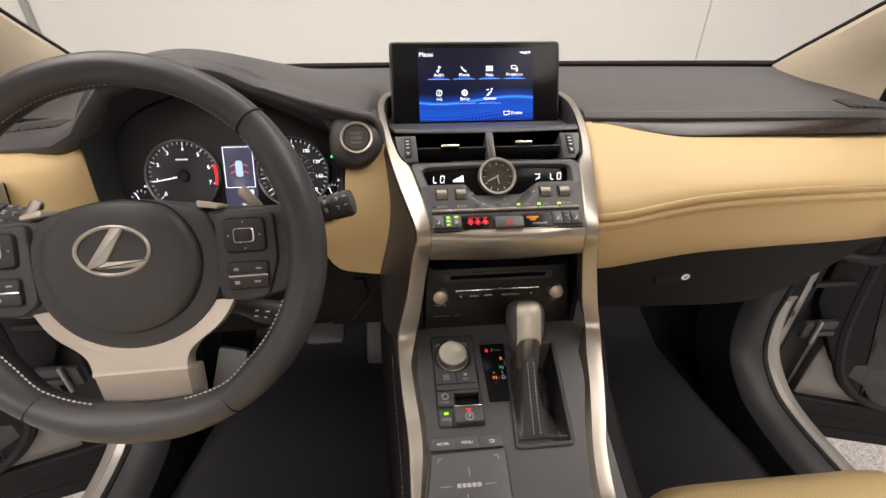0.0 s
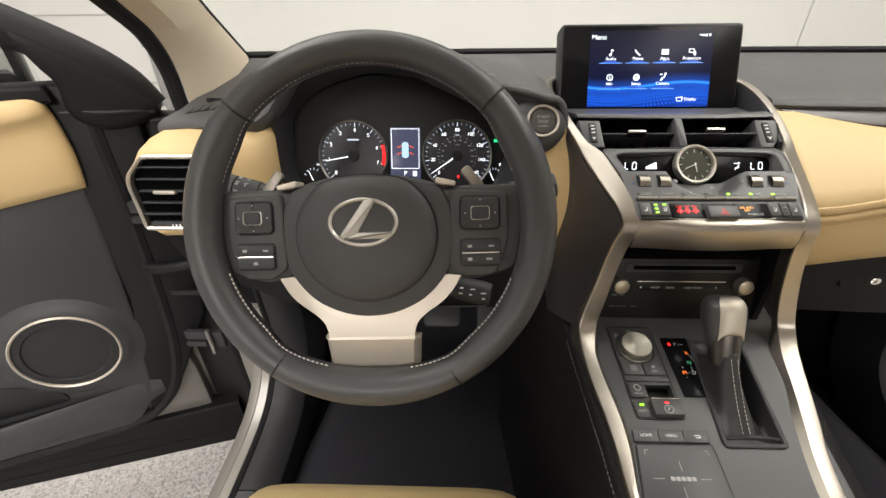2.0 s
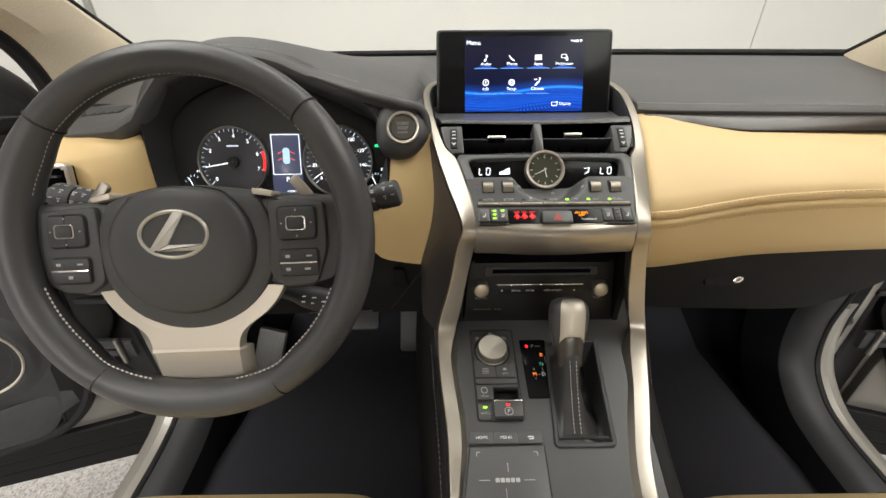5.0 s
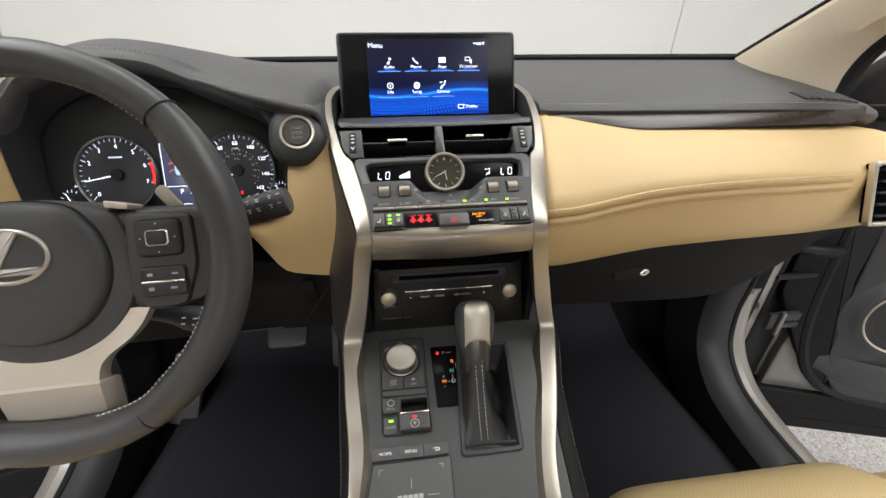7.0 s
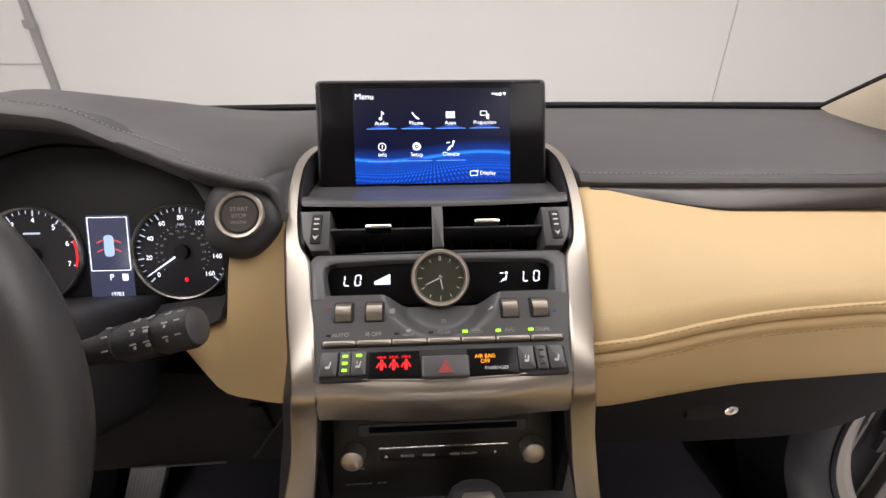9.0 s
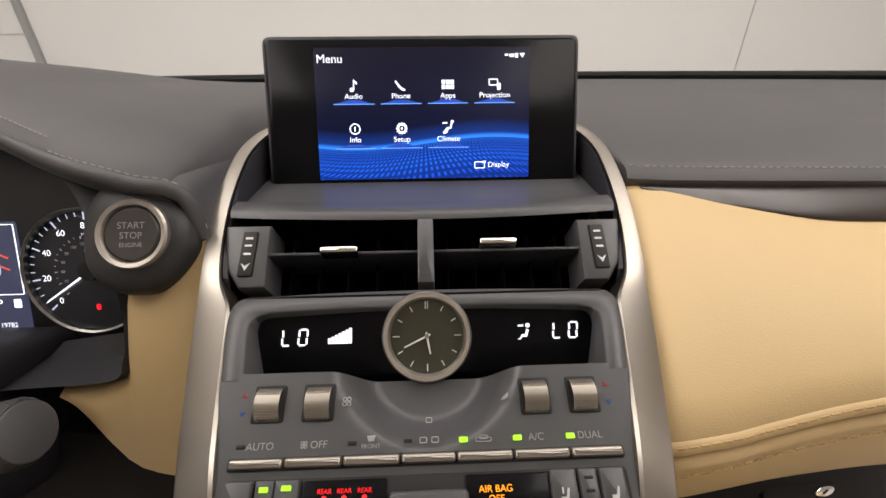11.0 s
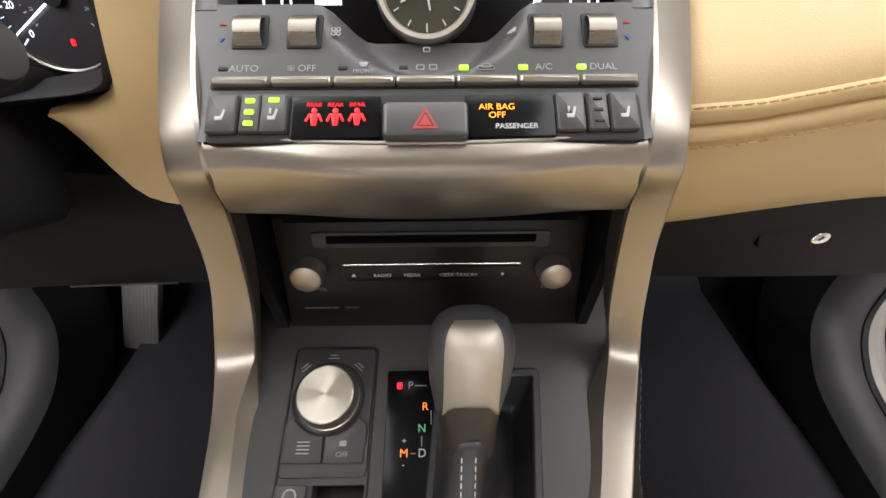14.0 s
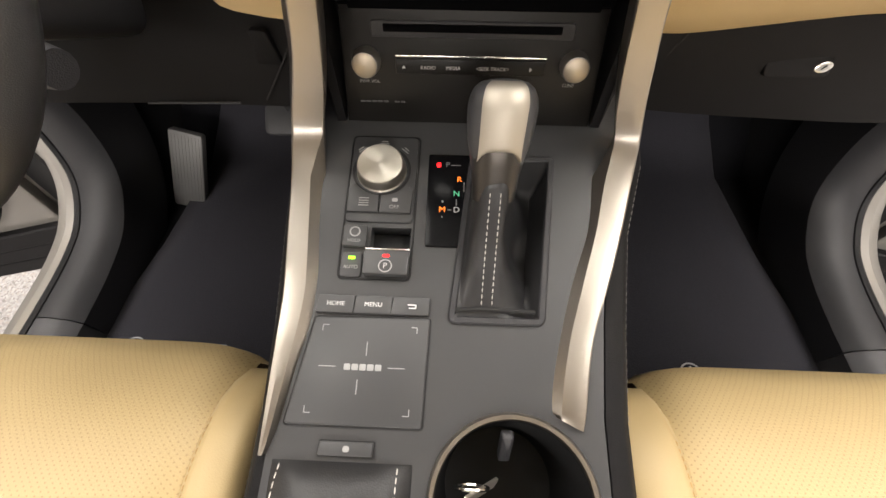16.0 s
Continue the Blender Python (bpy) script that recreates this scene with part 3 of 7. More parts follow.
def beside_arm(p):
    """The panel's inner end follows the slanting silver arm and rolls in beside it."""
    x, y, z = p
    edge = lerp_table(y, EDGE_OF_ARM)[0] - 0.002
    if x < 0.19:
        x = edge + (x - 0.120) * (0.19 - edge) / 0.07
    k = max(0.0, 1 - (x - edge) / 0.014)
    sink = 0.014 * (1 - math.sqrt(max(0.0, 1 - k * k)))
    return (x, y + 0.75 * sink, z - 0.55 * sink)


rows = [[beside_arm(p) for p in r] for r in rows]
part("leather_panel", loft(rows), LEATHER, dash, "beige stitched leather passenger panel", sharp=60)
for off in (0, 1):
    path = [Vector(r[8]) + Vector((0, 0.0012 - 0.0016 * off, -0.0050 - 0.0105 * off)) for r in rows[2:36]]
    part("piping", tube(path, 0.0050, 12), LEATHER, dash, "raised leather seam")
    seam([p + Vector((0, -0.0052, 0.0050 if off == 0 else -0.0052)) for p in path], dash, TAN, step=0.0062, r=0.0008, gap=0.3)
# black trim blade between pad and leather
rows = []
for i in range(31):
    q = i / 30
    x = 0.166 + 0.524 * q
    w = math.sin(math.pi / 2 * min(1.0, q * 3.3)) ** 1.05 * min(1.0, (1 - q) * 10) ** 0.5
    ty, tz = lerp_table(x, PASS)[:2]
    rows.append([(x, 0.612, 1.056), (x, 0.608 - 0.014 * w, 1.0555 - 0.0045 * w), (x, 0.607 - 0.0285 * w, 1.0545 - 0.0145 * w), (x, 0.607 - 0.0295 * w, 1.0540 - 0.0165 * w), (x, 0.608 - 0.010 * w, 1.0535 - 0.0235 * w), (x, 0.635, 1.05)])
part("trim_blade", loft(rows), WOODTRIM, dash, "glossy dark trim blade")
# lower dash: glove box side
LOW = [(0.118, 0.474, 0.893, 0.50, 0.80), (0.20, 0.482, 0.892, 0.508, 0.785), (0.30, 0.488, 0.902, 0.515, 0.775), (0.46, 0.488, 0.908, 0.53, 0.762), (0.55, 0.498, 0.91, 0.54, 0.785), (0.70, 0.52, 0.918, 0.56, 0.87)]


def lower_panel(table, sign, x0, x1):
    rows = []
    for i in range(21):
        x = x0 + (x1 - x0) * i / 20
        ty, tz, ly, lz = lerp_table(x, table)
        rows.append([(sign * x, ty + 0.012, tz), (sign * x, ty + 0.004, tz - 0.012), (sign * x, ty * 0.5 + ly * 0.5 - 0.004, tz * 0.5 + lz * 0.5), (sign * x, ly, lz), (sign * x, ly + 0.03, lz - 0.012), (sign * x, ly + 0.30, lz), (sign * x, ty + 0.2, tz)])
    return loft(rows)


part("lower_panel", lower_panel(LOW, 1, 0.118, 0.715), LOWER, dash, "dark grey glove box lid")
line = []
for k in range(9):
    q = k / 8
    ty, tz, ly, lz = lerp_table(0.172 - 0.03 * q, LOW)
    line.append((0.172 - 0.03 * q, (ty + 0.004) * (1 - q) + ly * q - 0.002 * math.sin(q * math.pi), (tz - 0.012) * (1 - q) + lz * q))
part("lid_gap", tube(line, 0.0014, 6), BLACK, dash, "dark gap beside the glove box lid")
m = slope(0.494, 0.846, 0.04, 0.10, 0.302)
bm = plate(m, rrect(0.056, 0.018, 0.005, -0.018), -0.006, 0.0012, 0.001)
part("glovebox_latch", bm, LOWER, dash)
part("lock_cylinder", plate(m @ pose(0.002, 0, 0, 0, 0, 14), disc(0.0078, 0, 0, 24, 0.0046), 0, 0.0026, 0.0012), CHROME, dash, "bright metal lock cylinder")
part("key_slot", plate(m @ pose(0.002, 0, 0, 0, 0, 40), rrect(0.0050, 0.0012, 0.0004), 0.0022, 0.0031, 0.0002), BLACK, dash, "dark key slot")

# ---- centre stack ----
stack = thing("centre_stack", (0, 0.47, 0.9), "satin silver framed centre stack with climate controls", "centre stack")


def mirror_pts(p):
    return [(-x, y, z) for x, y, z in p]


# silver arms: (outer x, y, z), (inner x, y, z)
ARM = [((0.118, 0.706, 1.086), (0.118, 0.696, 1.083)), ((0.136, 0.699, 1.086), (0.132, 0.690, 1.083)), ((0.146, 0.684, 1.083), (0.1385, 0.676, 1.080)), ((0.151, 0.658, 1.078), (0.1415, 0.652, 1.075)), ((0.150, 0.630, 1.072), (0.1395, 0.624, 1.069)), ((0.146, 0.590, 1.061), (0.1345, 0.585, 1.059)),
       ((0.139, 0.550, 1.047), (0.1275, 0.548, 1.047)), ((0.1325, 0.520, 1.035), (0.1200, 0.520, 1.037)), ((0.1295, 0.507, 1.029), (0.1125, 0.507, 1.034)), ((0.1270, 0.494, 1.0235), (0.1060, 0.494, 1.0305)), ((0.116, 0.450, 1.007), (0.097, 0.452, 1.0165)), ((0.1075, 0.420, 0.996), (0.0905, 0.420, 1.002)),
       ((0.1035, 0.404, 0.986), (0.087, 0.402, 0.985)), ((0.105, 0.401, 0.975), (0.087, 0.399, 0.975)), ((0.107, 0.403, 0.964), (0.0885, 0.403, 0.962)), ((0.110, 0.405, 0.948), (0.0905, 0.406, 0.949)),
       ((0.1135, 0.406, 0.925), (0.095, 0.407, 0.922)), ((0.118, 0.404, 0.90), (0.0995, 0.405, 0.890)), ((0.126, 0.398, 0.870), (0.1045, 0.401, 0.862)), ((0.132, 0.391, 0.846), (0.109, 0.396, 0.843))]


RAIL_R = [((0.1210, 0.365, 0.829), (0.101, 0.367, 0.828)), ((0.1130, 0.336, 0.820), (0.0940, 0.335, 0.819)), ((0.103, 0.306, 0.814), (0.0845, 0.306, 0.814)), ((0.094, 0.281, 0.809), (0.0766, 0.281, 0.809)), ((0.086, 0.260, 0.804), (0.070, 0.260, 0.804)), ((0.080, 0.235, 0.799), (0.064, 0.235, 0.799)), ((0.0765, 0.213, 0.794), (0.0605, 0.213, 0.794)), ((0.0740, 0.202, 0.790), (0.0610, 0.208, 0.791))]
RAIL_L = [((0.131, 0.365, 0.829), (0.1075, 0.367, 0.828)), ((0.1285, 0.332, 0.819), (0.1030, 0.332, 0.819)), ((0.1245, 0.30, 0.813), (0.0990, 0.30, 0.813)), ((0.1224, 0.279, 0.808), (0.0975, 0.279, 0.808)), ((0.1213, 0.255, 0.804), (0.0995, 0.255, 0.804)), ((0.1210, 0.234, 0.799), (0.1040, 0.234, 0.799)), ((0.1198, 0.196, 0.791), (0.1105, 0.196, 0.791)), ((0.1200, 0.182, 0.786), (0.1155, 0.182, 0.786))]


def relax(line, times):
    for k in range(times):
        line = [line[0]] + [line[i] * 0.5 + (line[i - 1] + line[i + 1]) * 0.25 for i in range(1, len(line) - 1)] + [line[-1]]
    return line


def frame_side(sign, rail_table, ridge, out, fall):
    """One flat band from beside the screen down to the console's end; an inner facet begins where it meets the console."""
    arm = ARM if sign < 0 else ARM[:-2] + [((0.1220, 0.398, 0.870), ARM[-2][1]), ((0.1262, 0.391, 0.846), ARM[-1][1])]
    table = [(Vector(o), Vector(n), 0.06, 0.0, 0.0015) for o, n in arm] + [(Vector(o), Vector(n), ridge, out, fall) for o, n in rail_table]
    lo = relax(smooth_line([q[0] for q in table], 5), 4)
    ln = relax(smooth_line([q[1] for q in table], 5), 4)
    start = 5 * (len(ARM) - 1)
    rows, liner = [], []
    for i, (o, n) in enumerate(zip(lo, ln)):
        k0, k1 = max(0, i - 3), min(len(lo) - 1, i + 3)
        d = (lo[k1] + ln[k1] - lo[k0] - ln[k0]).normalized()
        up = (o - n).cross(d).normalized()
        if up.y > 0 or (abs(up.y) < 0.1 and up.z < 0):
            up = -up
        side = (n - o).normalized()
        k = max(0.0, min(1.0, (i - start) / 5))
        r = n.lerp(o, 0.06 + (ridge - 0.06) * k)
        e = n + side * out * k - up * (0.0015 + (fall - 0.0015) * k)
        pts = [e - up * 0.016, e - up * 0.001, e, r - (r - e) * 0.08, r, r.lerp(o, 0.05), r.lerp(o, 0.5) + up * 0.0007, o.lerp(r, 0.06), o - up * 0.0008, o - up * 0.0024 - side * 0.0004, o - up * 0.022]
        rows.append([(sign * p.x, p.y, p.z) for p in pts])
        if i < 36 and i > 3:
            q = [n + side * 0.0012 - up * 0.0012, n + side * 0.0030 - up * 0.0030, n + side * 0.0030 - Vector((0, 0, 0.030)), n - Vector((0, 0, 0.030))]
            liner.append([(sign * p.x, p.y, p.z) for p in q])
    part("arm_liner", loft(liner), DARK, stack, "dark inner wall of the frame arm")
    return loft(rows)


part("side_frame", frame_side(-1, RAIL_L, 0.40, 0.0, 0.0100), SILVER, stack, "brushed satin silver frame arm", sharp=20)
part("side_frame", frame_side(1, RAIL_R, 0.05, 0.010, 0.011), SILVER, stack, "brushed satin silver frame arm", sharp=20)
# band across under the climate panel
rows = []
for i in range(25):
    x = -0.0890 + 0.178 * i / 24
    c = 0.0060 * (1 - (x / 0.0890) ** 2)
    w = min(1.0, max(0.0, (abs(x) - 0.030) / 0.057))
    w = w * w * (3 - 2 * w)
    prof = [(0.414, 0.414, 0.9885), (0.4068, 0.4068, 0.9878), (0.4024, 0.4034, 0.9845), (0.4000, 0.4016, 0.9810), (0.3996, 0.4008, 0.9775), (0.4030, 0.4022, 0.966), (0.4066, 0.4046, 0.954), (0.4090, 0.4062, 0.951)]
    rows.append([(x, (mid - c) * (1 - w) + end * w - 0.0002, z - (0.3 * c if z < 0.96 else 0)) for mid, end, z in prof] + [(x, 0.43, 0.951), (x, 0.43, 0.985)])
part("silver_band", loft(rows), SILVER, stack, "brushed satin silver cross band", sharp=50)
lip = [(x / 20 * 0.0850, 0.4082 - 0.006 * (1 - (x / 20) ** 2), 0.9882) for x in range(-20, 21)]
part("bright_lip", tube(lip, [0.0009 * min(1.0, (min(k, 40 - k) + 0.5) / 5) for k in range(41)], 8), SILVER, stack, "fine upper lip of the band")

# deck below the screen and bar over the vents
rows = []
for i in range(25):
    x = -0.138 + 0.276 * i / 24
    c = 0.008 * (1 - (x / 0.138) ** 2)
    rows.append([(x, 0.70, 1.046), (x * 0.97, 0.606 - c, 1.0495), (x * 0.96, 0.598 - c, 1.0515), (x * 0.95, 0.588 - c, 1.0575), (x * 0.925, 0.570 - c, 1.0600), (x * 0.91, 0.563 - c, 1.0595), (x * 0.905, 0.561 - c, 1.0570), (x * 0.92, 0.58, 1.049), (x, 0.70, 1.03)])
part("screen_deck", loft(rows), PANEL, stack, "grey soft painted deck", sharp=50)

# vents
VT = slope(0.536, 1.044, 0.033, 0.025)
# well, floor and louvres are coloured as dark as the shaded vent interior
part("vent_well", box(-0.118, 0.118, 0.582, 0.62, 0.985, 1.043, 0), SLOT_SHADE, stack, "vent well coloured black for its shade", smooth=False)
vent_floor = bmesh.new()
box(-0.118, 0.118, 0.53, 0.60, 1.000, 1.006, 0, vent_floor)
part("vent_floor", vent_floor, SLOT_SHADE, stack, smooth=False)
for s in (-1, 1):
    pts = [(s * 0.098, 0.021), (s * 0.1260, 0.021), (s * 0.1205, -0.010), (s * 0.112, -0.021), (s * 0.096, -0.021)]
    if s > 0:
        pts.reverse()
    part("vent_cheek", plate(VT, pts, -0.03, -0.0025, 0.002), PANEL, stack, "grey vent end piece")
    part("vent_dial", plate(VT, rrect(0.009, 0.030, 0.001, s * 0.109, 0.001), -0.004, -0.0010, 0.0008), BLACK, stack, "black vent thumbwheel with pale ticks")
    bm = bmesh.new()
    for k, yy in enumerate((0.011, 0.006, 0.0005)):
        plate(VT, rrect(0.0045, 0.0014, 0.0004, s * 0.109, yy), -0.0012, -0.0006, 0.0001, bm)
    plate(VT, [(s * 0.109 - 0.0028, -0.0055), (s * 0.109, -0.0105), (s * 0.109 + 0.0028, -0.0055), (s * 0.109, -0.0075)], -0.0012, -0.0006, 0.0001, bm)
    part("tick_marks", bm, PRINT, stack)
part("vent_divider", plate(VT, rrect(0.010, 0.043, 0.001), -0.02, 0.001, 0.001), PANEL, stack, "grey centre bar of the vents")
for s in (-1, 1):
    part("vane", plate(VT, rrect(0.094, 0.0022, 0.0008, s * 0.0515, 0.001), -0.035, -0.004, 0.0008), DARK, stack, "black horizontal air vane")
    bm = bmesh.new()
    for k in range(5):
        plate(VT, rrect(0.0012, 0.040, 0.0004, s * (0.014 + 0.0185 * k), 0), -0.045, -0.022, 0.0003, bm)
    part("louvres", bm, SLOT_SHADE, stack, "thin louvres in shade black behind the vane")
    part("vane_tab", plate(VT, rrect(0.0235, 0.0042, 0.0012, s * 0.0495 - 0.004, 0.0018 + (0.0035 if s > 0 else 0)), -0.01, 0.0005, 0.0014), CHROME, stack, "bright chrome sliding tab")

# climate panel
PN = slope(0.432, 1.0045, 0.054, 0.032)          # lower panel; local y runs up the slope
rows = []
for j in range(25):
    v = -0.032 + 0.064 * j / 24
    row = []
    for i in range(49):
        q = i / 48
        w = 0.088 + 0.0095 * (v + 0.032) / 0.064
        u = -w + 2 * w * q
        r = math.hypot(u, (v - 0.042))
        k = max(0.0, min(1.0, (0.047 - r) / 0.019))
        dz = -0.0235 * k * k * (3 - 2 * k)
        row.append(PN @ Vector((u, v, dz)))
    rows.append(row)
part("climate_panel", loft(rows, ring=False), PANEL, stack, "grey soft painted climate control panel", sharp=50)
LC = slope(0.4935, 1.0195, 0.588, 0.809)
# frame round the displays: from the panel's top corners up both sides and across
def frame_at(u, v, drop=0.0):
    k = max(0.0, v - 0.030) / 0.047
    return PN @ Vector((u, v, 0.0003 - 0.0125 * k * (0.55 + 0.45 * k) - drop))


OUTER_F = [(0.0975, 0.0290), (0.0988, 0.036), (0.1012, 0.046), (0.1035, 0.056), (0.1055, 0.066), (0.1050, 0.0735), (0.1000, 0.0775), (0.085, 0.0785), (0.06, 0.0795), (0.03, 0.0803)]
INNER_F = [(0.0868, 0.0290), (0.0882, 0.036), (0.0902, 0.046), (0.0920, 0.055), (0.0925, 0.0605), (0.0905, 0.0645), (0.0860, 0.0662), (0.075, 0.0668), (0.055, 0.0676), (0.03, 0.0684)]
of = smooth_line([(-u, v, 0) for u, v in OUTER_F] + [(0, 0.0806, 0)] + [(u, v, 0) for u, v in reversed(OUTER_F)], 4)
nf = smooth_line([(-u, v, 0) for u, v in INNER_F] + [(0, 0.0687, 0)] + [(u, v, 0) for u, v in reversed(INNER_F)], 4)
rows = []
for o, n in zip(of, nf):
    m = n.lerp(o, 0.12)
    rows.append([frame_at(o.x, o.y, 0.022), frame_at(o.x, o.y, 0.0012), frame_at(*o.lerp(n, 0.10).to_2d()), frame_at(*o.lerp(n, 0.5).to_2d()), frame_at(m.x, m.y), frame_at(n.x, n.y, 0.0014), frame_at(n.x, n.y, 0.030)])
part("display_surround", loft(rows), PANEL, stack, "grey soft painted surround of the displays", sharp=60)
part("display_glass", plate(LC, rrect(0.200, 0.044, 0.003, 0, -0.004), -0.003, 0.0, 0.0004), GLOSS, stack, "gloss black display strip")
for cx in (-0.0725, 0.0768):
    for dx, bars in ((-0.0042, ((0, -1), (-1, -0.5), (-1, 0.5))), (0.0046, ((0, -1), (-1, -0.5), (-1, 0.5), (0, 1), (1, 0.5), (1, -0.5)))):
        bm = bmesh.new()
        for u, v in bars:
            w, h = (0.0036, 0.0010) if u == 0 else (0.0010, 0.0036)
            px_, py_ = cx + dx + u * 0.0022 + v * 0.0005, -0.0045 + v * 0.0042
            plate(LC, rrect(w, h, 0.0003, px_, py_), 0.0002, 0.0005, 0.0001, bm)
        part("lo_readout", bm, LIT, stack, "glowing white segment letter")
bm = bmesh.new()
for k in range(7):
    h = 0.0030 + 0.0009 * k
    plate(LC, rrect(0.0016, h, 0.0002, -0.0535 + 0.0019 * k, -0.0085 + h / 2), 0.0002, 0.0005, 0.0001, bm)
part("fan_bars", bm, LIT, stack, "glowing white fan speed bars")
bm = bmesh.new()
LI = LC @ Matrix.Translation((0.0050, -0.0034, 0)) @ Matrix.Diagonal((0.88, 0.88, 1, 1))
plate(LI, disc(0.0014, 0.0580, 0.0022, 12), 0.0002, 0.0005, 0.0001, bm)
plate(LI, [(0.0510, -0.0060), (0.0526, -0.0060), (0.0540, -0.0032), (0.0562, -0.0032), (0.0572, 0.0002), (0.0586, -0.0006), (0.0574, -0.0048), (0.0545, -0.0048), (0.0530, -0.0066)][::-1], 0.0002, 0.0005, 0.0001, bm)
plate(LI, rrect(0.0035, 0.0011, 0.0003, 0.0535, 0.0022), 0.0002, 0.0005, 0.0001, bm)
part("airflow_icon", bm, LIT, stack, "glowing white airflow figure sign")

# clock
clock = thing("analogue_clock", (0, 0.484, 1.02), "round analogue clock with satin silver bezel and dark dial, olive reflection in its colour", "clock")
CK = slope(0.4835, 1.0205, 0.028, 0.038)
part("bezel", lathe(CK, [(0.0200, -0.006), (0.0240, -0.006), (0.0238, 0.0015), (0.0228, 0.0032), (0.0208, 0.0030), (0.0196, 0.0005), (0.0196, -0.004)], 56), SATIN, clock, "satin silver ring")
# the olive tint is a reflection, mixed into the dark dial's base colour
dial = part("dial", lathe(CK, [(0.0001, -0.003), (0.0197, -0.003), (0.0197, -0.0012), (0.0001, -0.0012)], 48), mat("dial_olive_reflection", (0.050, 0.051, 0.034), 0.28), clock, "dark dial tinted by a painted olive reflection")
for k in range(12):
    a = math.pi / 2 - k * math.pi / 6
    mk = CK @ Matrix.Translation((0.0165 * math.cos(a), 0.0165 * math.sin(a), 0)) @ pose(0, 0, 0, 0, 0, math.degrees(a))
    bm = bmesh.new()
    if k == 0:
        plate(mk, rrect(0.0042, 0.0006, 0.0002, 0, 0.0006), -0.0012, -0.0006, 0.0001, bm)
        plate(mk, rrect(0.0042, 0.0006, 0.0002, 0, -0.0006), -0.0012, -0.0006, 0.0001, bm)
    else:
        plate(mk, rrect(0.0038 if k % 3 == 0 else 0.0030, 0.0006, 0.0002), -0.0012, -0.0006, 0.0001, bm)
    part("hour_mark", bm, PRINT, dial)
for a, ln, w in ((-80, 0.0095, 0.0013), (205, 0.0135, 0.0011)):
    mk = CK @ pose(0, 0, 0, 0, 0, a)
    part("hand", plate(mk, [(-0.002, -w / 2), (ln, -w / 3), (ln, w / 3), (-0.002, w / 2)], 0.0, 0.0006, 0.0001), PRINT, dial, "bright clock pointer")
part("hub", lathe(CK, [(0.0001, 0), (0.0012, 0), (0.0012, 0.0011), (0.0001, 0.0012)], 16), CHROME, clock)

# screen
screen = thing("infotainment_screen", (0, 0.67, 1.045), "upright gloss black infotainment screen showing a lit blue menu", "screen")
SC = slope(0.6725, 1.1005, 0.045, 0.115)
part("housing", plate(SC, rrect(0.262, 0.124, 0.006), -0.028, 0.0, 0.003), DARK, screen, "black plastic housing")
part("bezel_glass", plate(SC, rrect(0.256, 0.118, 0.005, 0, -0.0005), 0.0, 0.0012, 0.0008), GLOSS, screen, "gloss black glass front")
part("stand", box(-0.11, 0.11, 0.66, 0.70, 1.0, 1.06, 0.006), DARK, screen)
mimg = bpy.data.materials.new("menu_picture")
mimg.use_nodes = True
nt = mimg.node_tree
b = nt.nodes["Principled BSDF"]
tc = nt.nodes.new("ShaderNodeTexCoord")
sep = nt.nodes.new("ShaderNodeSeparateXYZ")
nt.links.new(tc.outputs["Generated"], sep.inputs[0])
ramp = nt.nodes.new("ShaderNodeValToRGB")
cr = ramp.color_ramp
cr.elements[0].position, cr.elements[0].color = 0.0, (0.006, 0.07, 0.60, 1)
cr.elements[1].position, cr.elements[1].color = 1.0, (0.0030, 0.0030, 0.010, 1)
for where, colour in ((0.14, (0.010, 0.15, 0.95)), (0.23, (0.008, 0.10, 0.70)), (0.285, (0.02, 0.20, 0.90)), (0.315, (0.003, 0.025, 0.16)), (0.42, (0.0015, 0.003, 0.018))):
    e = cr.elements.new(where)
    e.color = (*colour, 1)


def mth(kind, a, bb=None, cc=None):
    n = nt.nodes.new("ShaderNodeMath")
    n.operation = kind
    for i, v in enumerate((a, bb, cc)):
        if isinstance(v, (int, float)):
            n.inputs[i].default_value = v
        elif v is not None:
            nt.links.new(v, n.inputs[i])
    return n.outputs[0]


U, V = sep.outputs["X"], sep.outputs["Z"]
wave = mth("MULTIPLY", mth("SINE", mth("MULTIPLY_ADD", U, 5.0, 0.6)), 0.045)
W = mth("ADD", V, wave)
nt.links.new(W, ramp.inputs[0])
depth = mth("DIVIDE", 1.0, mth("MAXIMUM", mth("SUBTRACT", 0.46, W), 0.03))
gx = mth("SINE", mth("MULTIPLY", mth("MULTIPLY", mth("SUBTRACT", U, 0.5), depth), 92.0))
gy = mth("SINE", mth("MULTIPLY", depth, 20.0))
dots = mth("POWER", mth("MULTIPLY", mth("MAXIMUM", gx, 0.0), mth("MAXIMUM", mth("MULTIPLY_ADD", gy, 0.6, 0.4), 0.0)), 0.6)
gaps = mth("MULTIPLY", mth("SUBTRACT", 1.0, dots), mth("LESS_THAN", W, 0.275))
mixg = nt.nodes.new("ShaderNodeMix")
mixg.data_type = "RGBA"
mixg.inputs["B"].default_value = (0.002, 0.012, 0.10, 1)
nt.links.new(mth("MULTIPLY", gaps, 0.85), mixg.inputs["Factor"])
nt.links.new(ramp.outputs[0], mixg.inputs["A"])
nt.links.new(mixg.outputs["Result"], b.inputs["Emission Color"])
b.inputs["Emission Strength"].default_value = 1.5
b.inputs["Base Color"].default_value = (0.005, 0.005, 0.008, 1)
b.inputs["Roughness"].default_value = 0.3
b.inputs["Specular IOR Level"].default_value = 0.12
